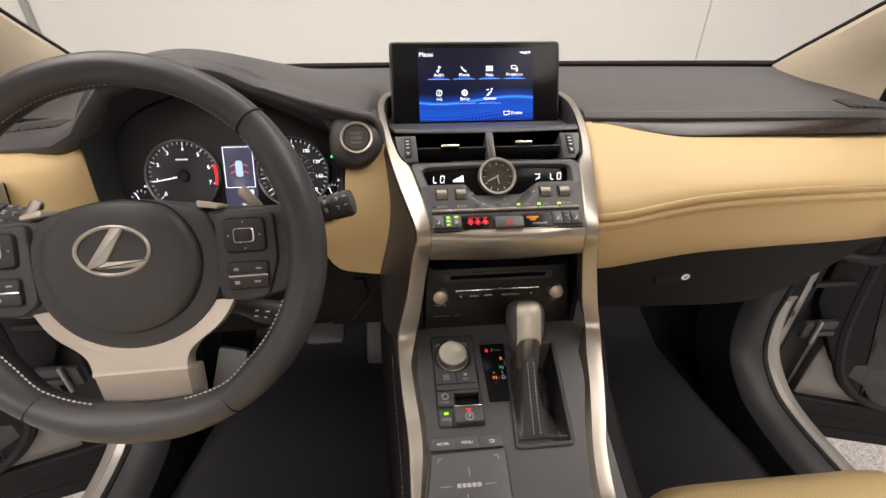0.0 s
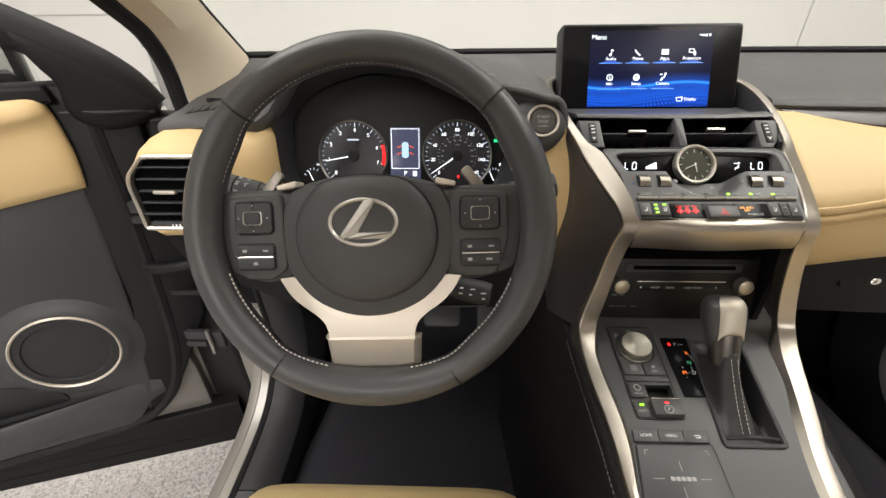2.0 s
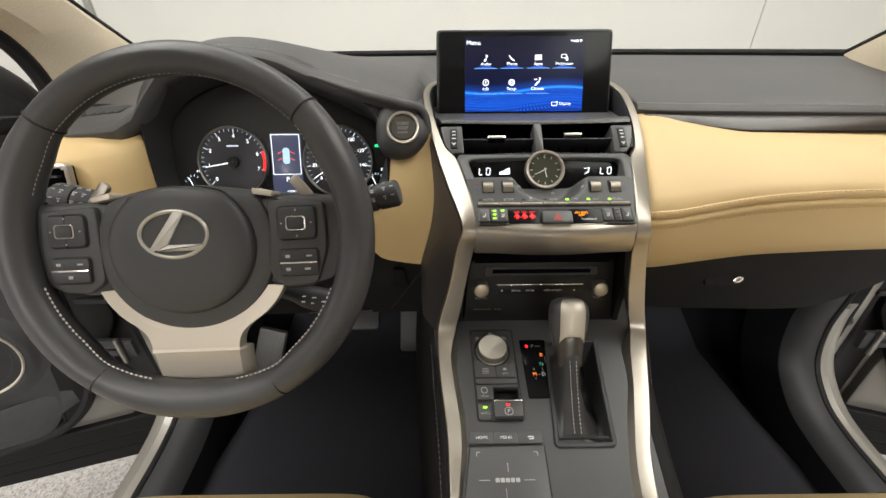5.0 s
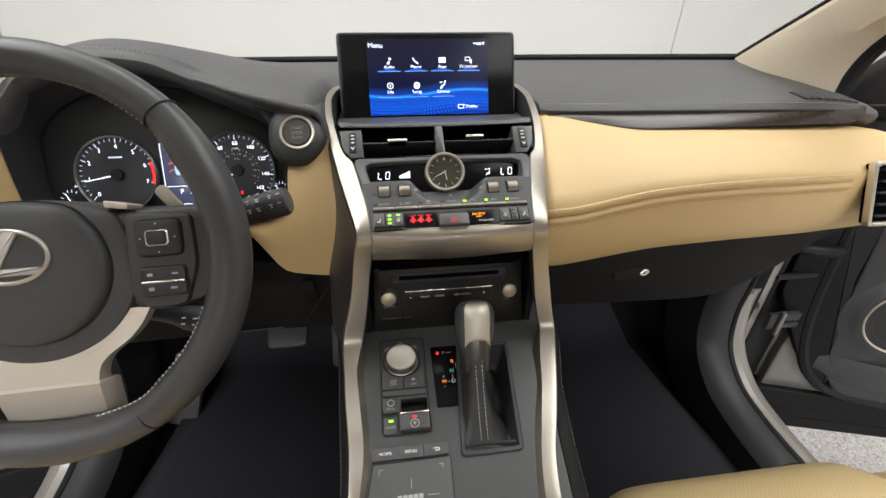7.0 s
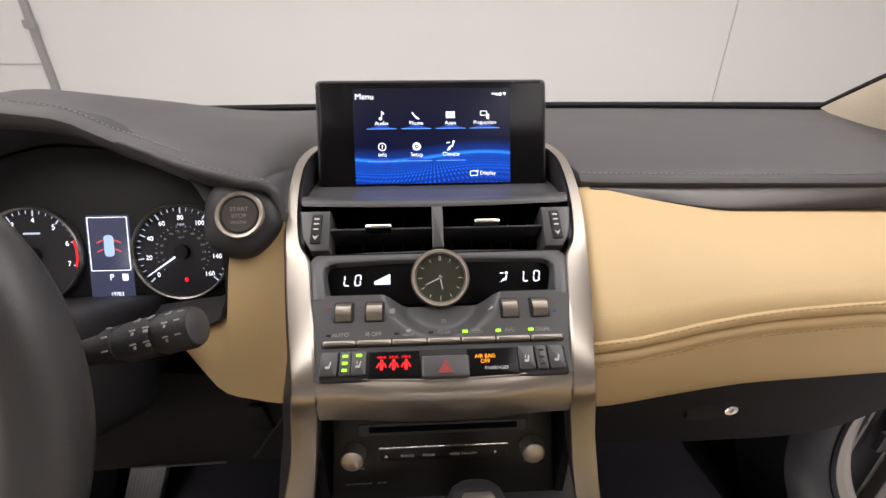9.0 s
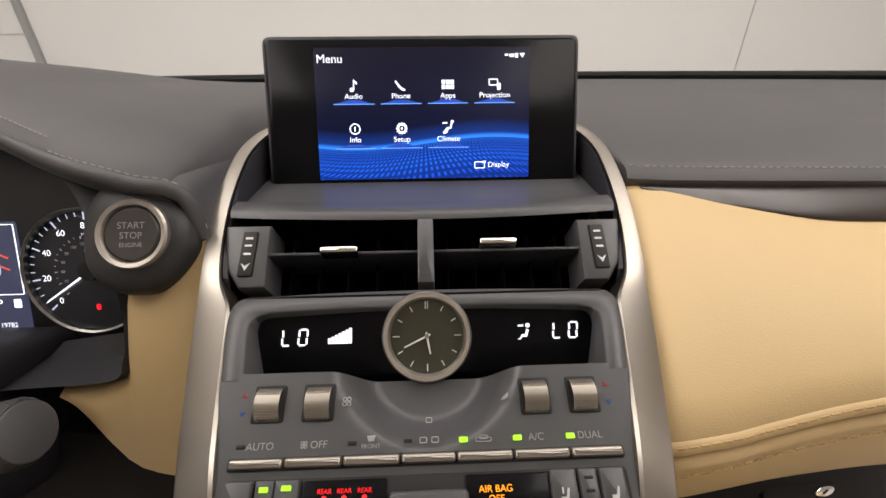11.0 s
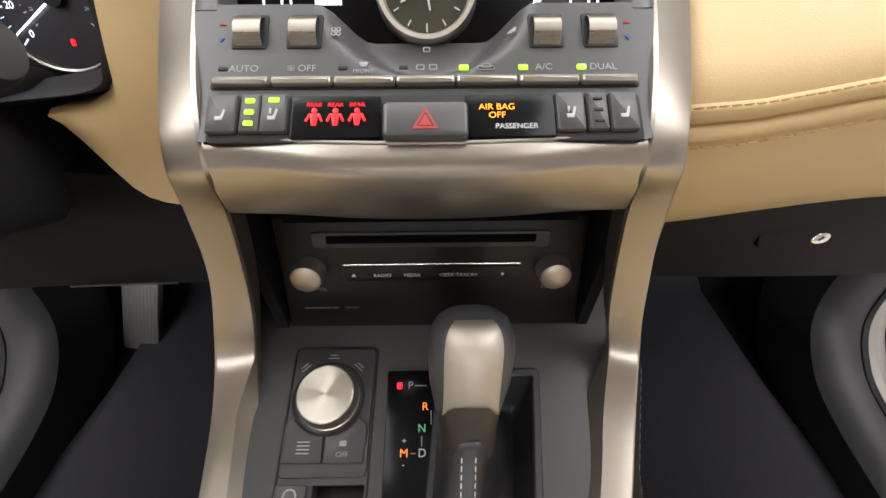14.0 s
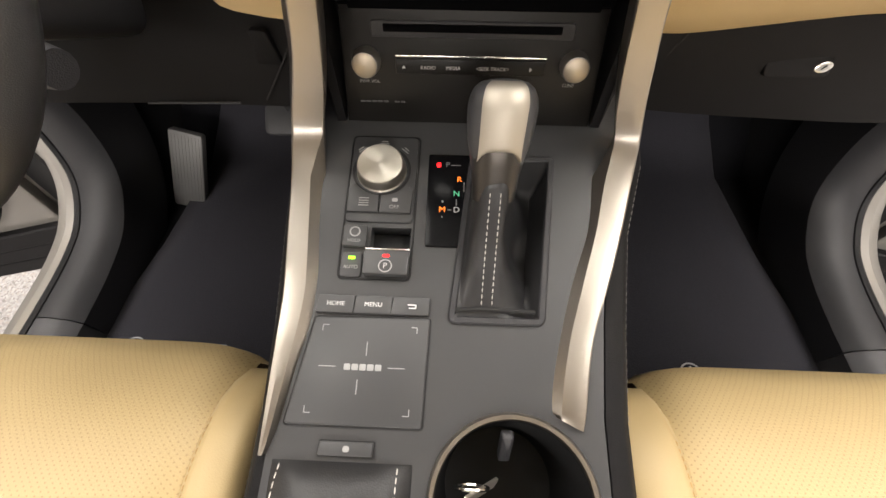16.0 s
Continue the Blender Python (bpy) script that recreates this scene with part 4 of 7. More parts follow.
display = part("display", plate(SC, rrect(0.177, 0.106, 0.001, 0, -0.0015), 0.001, 0.0018, 0.0003), mimg, screen, "lit blue menu picture")
SD = SC @ Matrix.Translation((0, -0.0015, 0.0018))
lettering("menu_word", "Menu", SD, -0.076, 0.044, 0.0095, LIT, display)
for k, w in enumerate(("Audio", "Phone", "Apps", "Projection")):
    lettering("menu_word", w, SD, -0.0575 + 0.0390 * k, 0.0145, 0.0062, LIT, display)
for k, w in enumerate(("Info", "Setup", "Climate")):
    lettering("menu_word", w, SD, -0.0575 + 0.0390 * k, -0.0205, 0.0062, LIT, display)
lettering("menu_word", "Display", SD, 0.0625, -0.0425, 0.0062, LIT, display)
LINE = glow("blue_line", (0.12, 0.38, 1.0), 1.3)
HALO = glow("blue_halo", (0.01, 0.10, 0.75), 0.7)
for cx, cz in [(-0.0575 + 0.0390 * k, 0.0088) for k in range(4)] + [(-0.0575 + 0.0390 * k, -0.0272) for k in range(3)]:
    part("menu_glow", plate(SD, [(cx - 0.0150, cz), (cx + 0.0150, cz), (cx + 0.0050, cz + 0.0030), (cx - 0.0050, cz + 0.0030)], -0.0001, 0.0001, 0.00005), HALO, display, "soft blue glow over the line")
for k in range(4):
    part("menu_line", plate(SD, rrect(0.034, 0.0007, 0.0003, -0.0575 + 0.0390 * k, 0.0085), 0, 0.0002, 0.0001), LINE, display, "thin blue light line")
for k in range(3):
    part("menu_line", plate(SD, rrect(0.034, 0.0007, 0.0003, -0.0575 + 0.0390 * k, -0.0275), 0, 0.0002, 0.0001), LINE, display, "thin blue light line")


def icon(shape, cx, cy):
    bm = bmesh.new()
    def put(pts):
        plate(SD, [(cx + x * 0.001, cy + y * 0.001) for x, y in pts], 0, 0.0003, 0.0001, bm)
    if shape == "note":
        put(disc(1.8, -1.2, -3.5, 12)); put(rrect(0.9, 8, 0.2, 0.4, 0.5)); put([(0, 4.5), (0, 3), (3, 0.5), (3.2, 2.5)])
    elif shape == "phone":
        put([(-4, 4), (-2, 1), (1, -2), (4, -3.5), (3, -5), (0.5, -4), (-3, -0.5), (-4.8, 2.5)][::-1])
    elif shape == "apps":
        for i in range(3):
            for j in range(2):
                put(rrect(3, 3.4, 0.4, -3.6 + 3.6 * i, -1.9 + 3.9 * j))
    elif shape == "cast":
        ring_plate(SD, [(cx + x * 0.001, cy + y * 0.001) for x, y in rrect(8, 5.5, 1, -1, 1.5)], [(cx + x * 0.001, cy + y * 0.001) for x, y in rrect(6.4, 3.9, 0.6, -1, 1.5)], 0, 0.0003, 0.0001, bm)
        put(rrect(3, 5.5, 0.6, 3.6, -2))
    elif shape == "ring":
        ring_plate(SD, [(cx + x * 0.001, cy + y * 0.001) for x, y in disc(4.6, 0, 0, 24)], [(cx + x * 0.001, cy + y * 0.001) for x, y in disc(3.6, 0, 0, 24)], 0, 0.0003, 0.0001, bm)
        put(rrect(1.1, 4, 0.2, 0, 0))
    elif shape == "gear":
        ring_plate(SD, [(cx + (4.6 + 0.5 * (-1) ** i) * 0.001 * math.cos(i * math.pi / 12), cy + (4.6 + 0.5 * (-1) ** i) * 0.001 * math.sin(i * math.pi / 12)) for i in range(24)], [(cx + x * 0.001, cy + y * 0.001) for x, y in disc(2.4, 0, 0, 24)], 0, 0.0003, 0.0001, bm)
        put(disc(1.0, 0, 0, 12))
    elif shape == "seat":
        put([(-4, -5), (-1, -4), (0, -1), (2.5, -0.5), (3.4, 3.5), (2, 3.8), (1, 0.8), (-1.6, 0.2), (-4.6, -4)]); put(disc(1.4, 3.2, 5.0, 12)); put(rrect(4, 1.2, 0.4, -3, 4))
    elif shape == "wifi":
        put(rrect(3, 1.6, 0.3, -9, 0.6)); put(rrect(4, 2.6, 0.3, -4.6, 0)); put(rrect(2.4, 3.6, 0.3, -0.6, 0)); put([(2, 1.6), (4, -1.8), (6, 1.6)][::-1])
    elif shape == "panel":
        ring_plate(SD, [(cx + x * 0.001, cy + y * 0.001) for x, y in rrect(9, 6, 1)], [(cx + x * 0.001, cy + y * 0.001) for x, y in rrect(7.4, 4.4, 0.6)], 0, 0.0003, 0.0001, bm)
        put(rrect(3, 2, 0.4, 3.6, 2.4))
    part("menu_icon", bm, LIT, display)


for k, sh in enumerate(("note", "phone", "apps", "cast")):
    icon(sh, -0.0575 + 0.0390 * k, 0.0235)
for k, sh in enumerate(("ring", "gear", "seat")):
    icon(sh, -0.0575 + 0.0390 * k, -0.0115)
icon("wifi", 0.0785, 0.046)
icon("panel", 0.0465, -0.0425)

# ---- radio and centre console ----
BARMETAL = mat("satin_bar_metal", (0.42, 0.385, 0.34), 0.42, metal=1.0)
radio = thing("radio_unit", (0, 0.44, 0.85), "black radio panel with two satin knobs and a disc slot", "radio")
RD = slope(0.436, 0.885, 0.02, 0.10)
part("fascia", plate(RD, [(-0.098, -0.055), (0.098, -0.055), (0.092, 0.032), (-0.092, 0.032)], -0.02, 0, 0.002), FASCIA, radio, "matt black fascia")
part("slot_lip", plate(RD, rrect(0.142, 0.011, 0.002, 0, 0.017), 0, 0.0015, 0.001), DARK, radio)
# both slots are raised plates, their inner shade is only colour
part("upper_slot", plate(RD, rrect(0.170, 0.0105, 0.001, 0, 0.0345), 0, 0.0012, 0.0004), SLOT_SHADE, radio, "slot plate coloured as deep shade")
part("disc_slot", plate(RD, rrect(0.124, 0.0052, 0.001, 0, 0.018), 0.0015, 0.0024, 0.0003), SLOT_SHADE, radio, "narrow disc slot plate in shade black")
part("chrome_line", plate(RD, rrect(0.110, 0.0014, 0.0005, 0, -0.001), 0, 0.0014, 0.0004), CHROME, radio, "thin bright line")
part("button_bar", plate(RD, rrect(0.110, 0.011, 0.001, 0, -0.0085), 0, 0.001, 0.0005), FASCIA, radio)
for w, x in (("RADIO", -0.031), ("MEDIA", -0.0125), ("<SEEK·TRACK>", 0.0165)):
    lettering("print", w, RD, x, -0.0092, 0.0036, PRINT, radio, lift=0.0014)
lettering("print", "PWR·VOL", RD, -0.0755, -0.0205, 0.0036, PRINTDIM, radio)
lettering("print", "TUNE", RD, 0.074, -0.0205, 0.0036, PRINTDIM, radio)
part("eject_mark", plate(RD, [(-0.0505, -0.0100), (-0.0475, -0.0100), (-0.049, -0.0077)], 0.001, 0.0014, 0.0001), PRINT, radio)
part("play_mark", plate(RD, [(0.0435, -0.0105), (0.0455, -0.0090), (0.0435, -0.0075)], 0.001, 0.0014, 0.0001), PRINT, radio)
for s in (-1, 1):
    k = RD @ Matrix.Translation((0.0757 * s - 0.0005, -0.0052, 0))
    part("knob", lathe(k, [(0.0106, 0), (0.0106, 0.0012), (0.0100, 0.0022), (0.0097, 0.0085), (0.0091, 0.0102), (0.0086, 0.0104)], 36), KNOBSIDE, radio, "satin metal turning knob")
    part("knob_cap", lathe(k, [(0.0087, 0.007), (0.0087, 0.0104), (0.0079, 0.0110), (0.0001, 0.0113)], 32), KNOBFACE, radio, "champagne satin knob face")
bm = bmesh.new()
for k in range(7):
    plate(RD, rrect(0.0038, 0.0014, 0.0004, -0.083 + 0.0046 * k + (0.004 if k > 4 else 0), -0.0365), 0, 0.0005, 0.0001, bm)
part("small_print", bm, PANEL, radio, "faint printed bars")
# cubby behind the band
# solid block, its colour stands in for the shade in the cubby
part("cubby", box(-0.094, 0.094, 0.445, 0.50, 0.91, 0.955, 0), SLOT_SHADE, radio, "storage slot block in shade black", smooth=False)

console = thing("centre_console", (0, 0.3, 0.4), "dark grey centre console with satin silver side rails", "centre console")
CP = slope(0.268, 0.800, 1.0, 0.204)
NB = 1.0206


def cy(y):
    return (y - 0.268) * NB


def on(x, y):
    return (x, cy(y))


# top deck, between the rails, from the radio back
OUT = [(0.46, 0.128), (0.40, 0.122), (0.34, 0.104), (0.27, 0.094), (0.21, 0.088), (0.10, 0.088), (-0.25, 0.088)]


def halfw(y, tab):
    for (a, wa), (b, wb) in zip(tab, tab[1:]):
        if y >= b:
            return wa + (wb - wa) * (y - a) / (b - a)
    return tab[-1][1]


OUTL = [(0.46, 0.128), (0.40, 0.122), (0.34, 0.118), (0.27, 0.112), (0.20, 0.116), (0.10, 0.118), (-0.25, 0.118)]
pts_r = [on(w, y) for y, w in reversed(OUT)]
pts_l = [on(-w, y) for y, w in OUTL]
BO_HOLE = [on(0.0050, 0.388), on(-0.0065, 0.2685), on(0.0500, 0.2685), on(0.0640, 0.3915)]
bm = bmesh.new()
for loop in (pts_r + pts_l, disc(0.0462, 0.0315, cy(0.1625), 48), BO_HOLE, [on(-0.0680, 0.332), on(-0.0680, 0.3135), on(-0.0395, 0.3135), on(-0.0390, 0.332)]):
    vs = [bm.verts.new(CP @ Vector((x, y, 0))) for x, y in loop]
    for i in range(len(vs)):
        bm.edges.new((vs[i - 1], vs[i]))
bmesh.ops.triangle_fill(bm, use_beauty=True, use_dissolve=False, edges=list(bm.edges))
got = bmesh.ops.extrude_face_region(bm, geom=list(bm.faces))
bmesh.ops.translate(bm, verts=[v for v in got["geom"] if isinstance(v, bmesh.types.BMVert)], vec=CP.to_3x3() @ Vector((0, 0, -0.012)))
part("deck", bm, DECKGREY, console, "grey soft painted deck")
# padded side walls down to the floor
for s, tab in ((1, OUT), (-1, OUTL)):
    rows = []
    for y in (0.62, 0.50, 0.44, 0.40, 0.34, 0.27, 0.21, 0.10, -0.25):
        w = halfw(y, tab) + (0.012 if y > 0.22 or s > 0 else 0.006)
        z = 0.80 + (min(y, 0.45) - 0.268) * 0.204 - 0.003
        rows.append([(s * (w - 0.01), y, z), (s * w, y, z + 0.001), (s * (w + 0.006), y, z - 0.006), (s * (w + 0.010), y, z - 0.03), (s * (w + 0.022), y, z - 0.2), (s * (w + 0.03), y, 0.36), (s * 0.05, y, 0.36)])
    part("side_wall", loft(rows), LOWER, console, "black padded side wall", sharp=60)
    seam([(s * (halfw(y, tab) + (0.019 if s > 0 else 0.0128 + 0.0062 * min(1.0, max(0.0, (y - 0.21) / 0.06)))), y, 0.80 + (y - 0.268) * 0.204 - 0.012) for y in [0.40 - 0.6 * i / 40 for i in range(41)]], console, THREAD, step=0.006, r=0.00026)
# toe-side trim walls beside the radio
for s in (-1, 1):
    bm = loft([[(s * 0.099, 0.425, z), (s * 0.106, 0.425, z), (s * 0.128, 0.47, z), (s * 0.14, 0.62, z), (s * 0.10, 0.62, z)] for z in (0.80, 0.88, 0.965)])
    part("side_cheek", bm, LOWER, stack, "black stack side wall")

# mode switch block
SWO = [on(-0.091, 0.411), on(-0.089, 0.292), on(-0.037, 0.292), on(-0.036, 0.411)]


def rounded(pts, r, n=4):
    """Round the corners of a polygon."""
    out = []
    k = len(pts)
    for i in range(k):
        a, b, c = Vector(pts[i - 1]), Vector(pts[i]), Vector(pts[(i + 1) % k])
        u, v = (a - b).normalized(), (c - b).normalized()
        p, q = b + u * r, b + v * r
        for j in range(n + 1):
            t = j / n
            out.append(tuple((1 - t) ** 2 * p + 2 * (1 - t) * t * b + t * t * q))
    return out


controls = thing("console_switches", (-0.064, 0.35, 0.81), "dark grey switch block with a satin drive mode knob", "switch panel")
part("panel_groove", ring_plate(CP, rounded(SWO, 0.005), rounded([on(-0.0897, 0.4097), on(-0.0877, 0.2933), on(-0.0383, 0.2933), on(-0.0373, 0.4097)], 0.004), -0.001, 0.0006, 0.0002), BLACK, controls, "dark groove round the switches")
part("knob_plate", plate(CP, rounded([on(-0.0893, 0.4092), on(-0.0883, 0.3355), on(-0.0385, 0.3355), on(-0.0378, 0.4092)], 0.004), 0, 0.0016, 0.0008), DECKGREY, controls, "grey switch plate")
part("brake_plate", plate(CP, rounded([on(-0.0875, 0.3120), on(-0.0870, 0.2937), on(-0.0720, 0.2937), on(-0.0720, 0.3120)], 0.003), 0, 0.0016, 0.0008), DECKGREY, controls, "grey switch plate")
kb = CP @ Matrix.Translation((-0.0650, cy(0.3785), 0))
TURNED = brushed("turned_metal", (0.60, 0.57, 0.50), 0.36, (40, 40, 40))
part("mode_knob", lathe(kb, [(0.0192, 0.0), (0.0192, 0.0022), (0.0182, 0.0030), (0.0178, 0.0105), (0.0172, 0.0120), (0.0165, 0.0124)], 56), TURNED, controls, "satin turned metal knob")
rows = []
for r, h in ((0.0165, 0.0124), (0.0162, 0.0120), (0.0158, 0.0121), (0.011, 0.0122), (0.006, 0.0123), (0.0005, 0.0123)):
    rows.append([kb @ Vector((r * math.cos(a), r * math.sin(a), h)) for a in [2 * math.pi * i / 72 for i in range(72)]])
SPUN = mat("spun_metal", (0.62, 0.585, 0.51), 0.34, metal=1.0, blotch=0.03)
spin = SPUN.node_tree.nodes.new("ShaderNodeTangent")
spin.direction_type, spin.axis = "RADIAL", "Z"
SPUN.node_tree.links.new(spin.outputs[0], SPUN.node_tree.nodes["Principled BSDF"].inputs["Tangent"])
SPUN.node_tree.nodes["Principled BSDF"].inputs["Anisotropic"].default_value = 0.85
part("knob_top", loft(rows), SPUN, controls, "radially turned knob top")
part("knob_groove", lathe(kb, [(0.0205, 0.001), (0.0225, 0.001), (0.0225, 0.0020), (0.0205, 0.0020)], 48), BLACK, controls, "dark ring round the knob")
for sx in (-1, 1):
    pts = [on(-0.0640 + sx * 0.0004, 0.3425), on(-0.0640 + sx * 0.0236, 0.3425)]
    pts += [on(-0.0640 + sx * 0.0245, 0.362), on(-0.0640 + sx * 0.0215, 0.3650)]
    for q in range(7):
        a = radians(38 + 50 * q / 6)
        pts.append((-0.0640 + sx * 0.0245 * math.cos(a), cy(0.3805) - 0.0245 * math.sin(a)))
    if sx < 0:
        pts.reverse()
    part("button", plate(CP, pts, 0.001, 0.0040, 0.0008), DECKGREY, controls, "grey push button")
for a in (48, 90, 132):
    m = kb @ pose(0, 0, 0, 0, 0, a - 90)
    for k in range(2):
        part("legend_bar", plate(m, rrect(0.0072 - 0.002 * k, 0.0008, 0.0003, 0, 0.0250 + 0.0020 * k), 0.0015, 0.0019, 0.0001), PRINTDIM, controls)
lettering("print", "OFF", CP, -0.0525, cy(0.3465), 0.0042, PRINTDIM, controls, lift=0.0048)
bm = bmesh.new()
for k in range(4):
    plate(CP, rrect(0.0075, 0.0007, 0.0002, -0.0755, cy(0.3475) + 0.0020 * k), 0.0043, 0.0047, 0.0001, bm)
plate(CP, rrect(0.0042, 0.0030, 0.0008, -0.0525, cy(0.3525)), 0.0043, 0.0047, 0.0001, bm)
part("symbols", bm, PRINTDIM, controls)
part("hold_button", plate(CP, rounded([on(-0.0880, 0.332), on(-0.0875, 0.3155), on(-0.0705, 0.3155), on(-0.0705, 0.332)], 0.0015), 0.002, 0.0042, 0.0008), DECKGREY, controls, "grey push button")
lettering("print", "HOLD", CP, -0.079, cy(0.3195), 0.0034, PRINTDIM, controls, lift=0.0046)
bm = bmesh.new()
ring_plate(CP, disc(0.0040, -0.079, cy(0.3265), 20), disc(0.0030, -0.079, cy(0.3265), 20), 0.0041, 0.0046, 0.0001, bm)
part("symbols", bm, PRINTDIM, controls)
part("pocket", plate(CP, rounded([on(-0.0700, 0.334), on(-0.0700, 0.3115), on(-0.0375, 0.3115), on(-0.0370, 0.334)], 0.002), -0.016, -0.012, 0.0004), BLACK, controls, "dark recess behind the parking brake switch")
part("epb_lever", plate(CP, rounded([on(-0.0700, 0.3125), on(-0.0700, 0.2945), on(-0.0390, 0.2945), on(-0.0385, 0.3125)], 0.0015), 0.002, 0.0075, 0.001), DECKGREY, controls, "grey parking brake switch")
part("chrome_line", plate(CP, rrect(0.031, 0.0016, 0.0004, -0.0540, cy(0.3125)), 0.006, 0.0082, 0.0004), CHROME, controls, "bright switch edge")
bm = bmesh.new()
ring_plate(CP, disc(0.0048, -0.0545, cy(0.3005), 20), disc(0.0040, -0.0545, cy(0.3005), 20), 0.0074, 0.0079, 0.0001, bm)
part("symbols", bm, PRINTDIM, controls)
lettering("print", "P", CP, -0.0545, cy(0.3003), 0.0058, PRINTMID, controls, lift=0.008)
lettering("print", "AUTO", CP, -0.0795, cy(0.3005), 0.0038, PRINTDIM, controls, lift=0.0028)
part("green_lamp", plate(CP, rrect(0.0048, 0.0022, 0.0004, -0.0795, cy(0.3075)), 0.002, 0.0030, 0.0003), GREENLIT, controls, "lit green indicator")
part("red_lamp", plate(CP, rrect(0.0048, 0.0022, 0.0004, -0.0545, cy(0.3078)), 0.006, 0.0079, 0.0003), REDLIT, controls, "lit red indicator")

# shifter
shifter = thing("gear_shifter", (0.02, 0.33, 0.79), "automatic gear lever with satin metal knob and black leather boot", "gear lever")
part("gate", plate(CP, rounded([on(-0.0293, 0.3945), on(-0.0287, 0.3180), on(0.002, 0.3180), on(0.003, 0.3945)], 0.002), 0, 0.0016, 0.0006), GLOSS, shifter, "gloss black gear position panel")
for ch, x, y, mm in (("P", -0.0143, 0.3850, PRINTDIM), ("R", -0.0050, 0.3724, ORANGELIT), ("N", -0.0069, 0.3602, glow("teal_light", (0.1, 0.5, 0.25), 0.6)), ("D", -0.0066, 0.3470, PRINT), ("M", -0.0172, 0.3470, ORANGELIT)):
    lettering("gear_letter", ch, CP, x, cy(y), 0.0066, mm, shifter, lift=0.0019)
lettering("gear_letter", "+", CP, -0.0172, cy(0.3535), 0.005, PRINT, shifter, lift=0.0019)
lettering("gear_letter", "-", CP, -0.0172, cy(0.3415), 0.005, PRINT, shifter, lift=0.0019)
for x, y, w, h in ((-0.0080, 0.3850, 0.0075, 0.0006), (-0.0069, 0.3534, 0.0006, 0.0055), (-0.0014, 0.3664, 0.0006, 0.008), (-0.0119, 0.3470, 0.0028, 0.0006)):
    part("gate_line", plate(CP, rrect(w, h, 0.0001, x, cy(y)), 0.0014, 0.0018, 0.0001), PRINTDIM, shifter)
part("red_lamp", plate(CP, rrect(0.0032, 0.0042, 0.001, -0.0212, cy(0.3850)), 0.001, 0.0022, 0.0003), REDLIT, shifter, "lit red position lamp")
BO = rounded([on(0.0025, 0.392), on(-0.0105, 0.2645), on(0.0545, 0.2645), on(0.0685, 0.3955)], 0.006)
part("boot_frame", ring_plate(CP, BO, inset(BO, 0.005), -0.001, 0.0028, 0.001), DARK, shifter, "black boot frame")
# leather boot: a ridge from the lever down to the rear of the frame, valleys on both sides
neck = Vector((0.0185, 0.347, 0.842))
rows = []
for j in range(37):
    v = j / 36
    row = []
    for i in range(29):
        u = i / 28
        x0, x1 = -0.0075 + 0.0125 * v, 0.0500 + 0.0140 * v
        x, y = x0 + (x1 - x0) * u, 0.2685 + (0.3895 - 0.2685) * v
        pin = min(1.0, min(u, 1 - u) * 7, min(v, 1 - v) * 9)
        along = (y - 0.2685) / (0.347 - 0.2685)
        top = 0.042 * max(0.0, along) ** 1.35 if along < 1 else 0.042 * max(0.0, 1 - (y - 0.347) / 0.026) ** 1.2
        d = x - (0.0150 + 0.0035 * along)
        q = min(1.0, max(0.0, along))
        d /= (0.0215 - 0.0065 * q) if d < 0 else (0.0190 - 0.0045 * q + 0.003 * math.sin(along * 7))
        hgt = top * math.exp(-abs(d) ** 3.2)
        deep = 0.010 + 0.018 * max(0.0, min(1.0, d / 1.5))
        sag = -deep * pin * (1 - math.exp(-abs(d) ** 3 * 0.5)) * (0.7 + 0.5 * v)
        fold = 0.0020 * pin * math.sin(x * 190 + y * 60 + 0.6) * math.sin(y * 85 - x * 120)
        row.append(CP @ Vector((x, cy(y), 0.0012 + hgt * min(1, pin * 1.5) + sag + fold)))
    rows.append(row)
part("boot", loft(rows, ring=False), BOOT, shifter, "creased black leather boot", sharp=80)
for dx in (-0.0035, 0.0035):
    pts = []
    for q in range(24):
        y = 0.340 - 0.0655 * q / 23
        along = (y - 0.2685) / 0.0785
        pts.append(CP @ Vector((0.0150 + 0.0035 * along + dx, cy(y), 0.0040 + 0.042 * along ** 1.35)))
    seam(pts, shifter, step=0.0042, r=0.00035)
part("boot_piping", tube([CP @ Vector((0.0215 + 0.0265 * k / 6, cy(0.2735) + 0.0008 * (1 - (k / 6) ** 2), 0.0032 - 0.0012 * (k / 6) ** 2)) for k in range(-6, 7)], 0.0014, 8), BOOT, shifter, "raised seam of the boot")
rows = []
for h, w in ((-0.016, 0.0135), (-0.008, 0.0138), (0.0, 0.0140), (0.006, 0.0140)):
    rows.append([neck + Vector((w * math.cos(a), w * math.sin(a), h)) for a in [2 * math.pi * i / 24 for i in range(24)]])
part("boot_collar", loft(rows), WHEEL, shifter, "black leather collar")
# knob: leather sides with a satin metal face
AX = (Vector((0.0215, 0.384, 0.905)) - neck).normalized()
SIDE = Vector((1, 0, 0))
BACK = AX.cross(SIDE)                                 # towards the front of the car
def squircle(h, w, d, o, n=28):
    return [neck + AX * h + BACK * o + SIDE * w * (abs(math.cos(a)) ** 0.9) * math.copysign(1, math.cos(a)) + BACK * d * (abs(math.sin(a)) ** 0.9) * math.copysign(1, math.sin(a)) for a in [2 * math.pi * i / n for i in range(n)]]


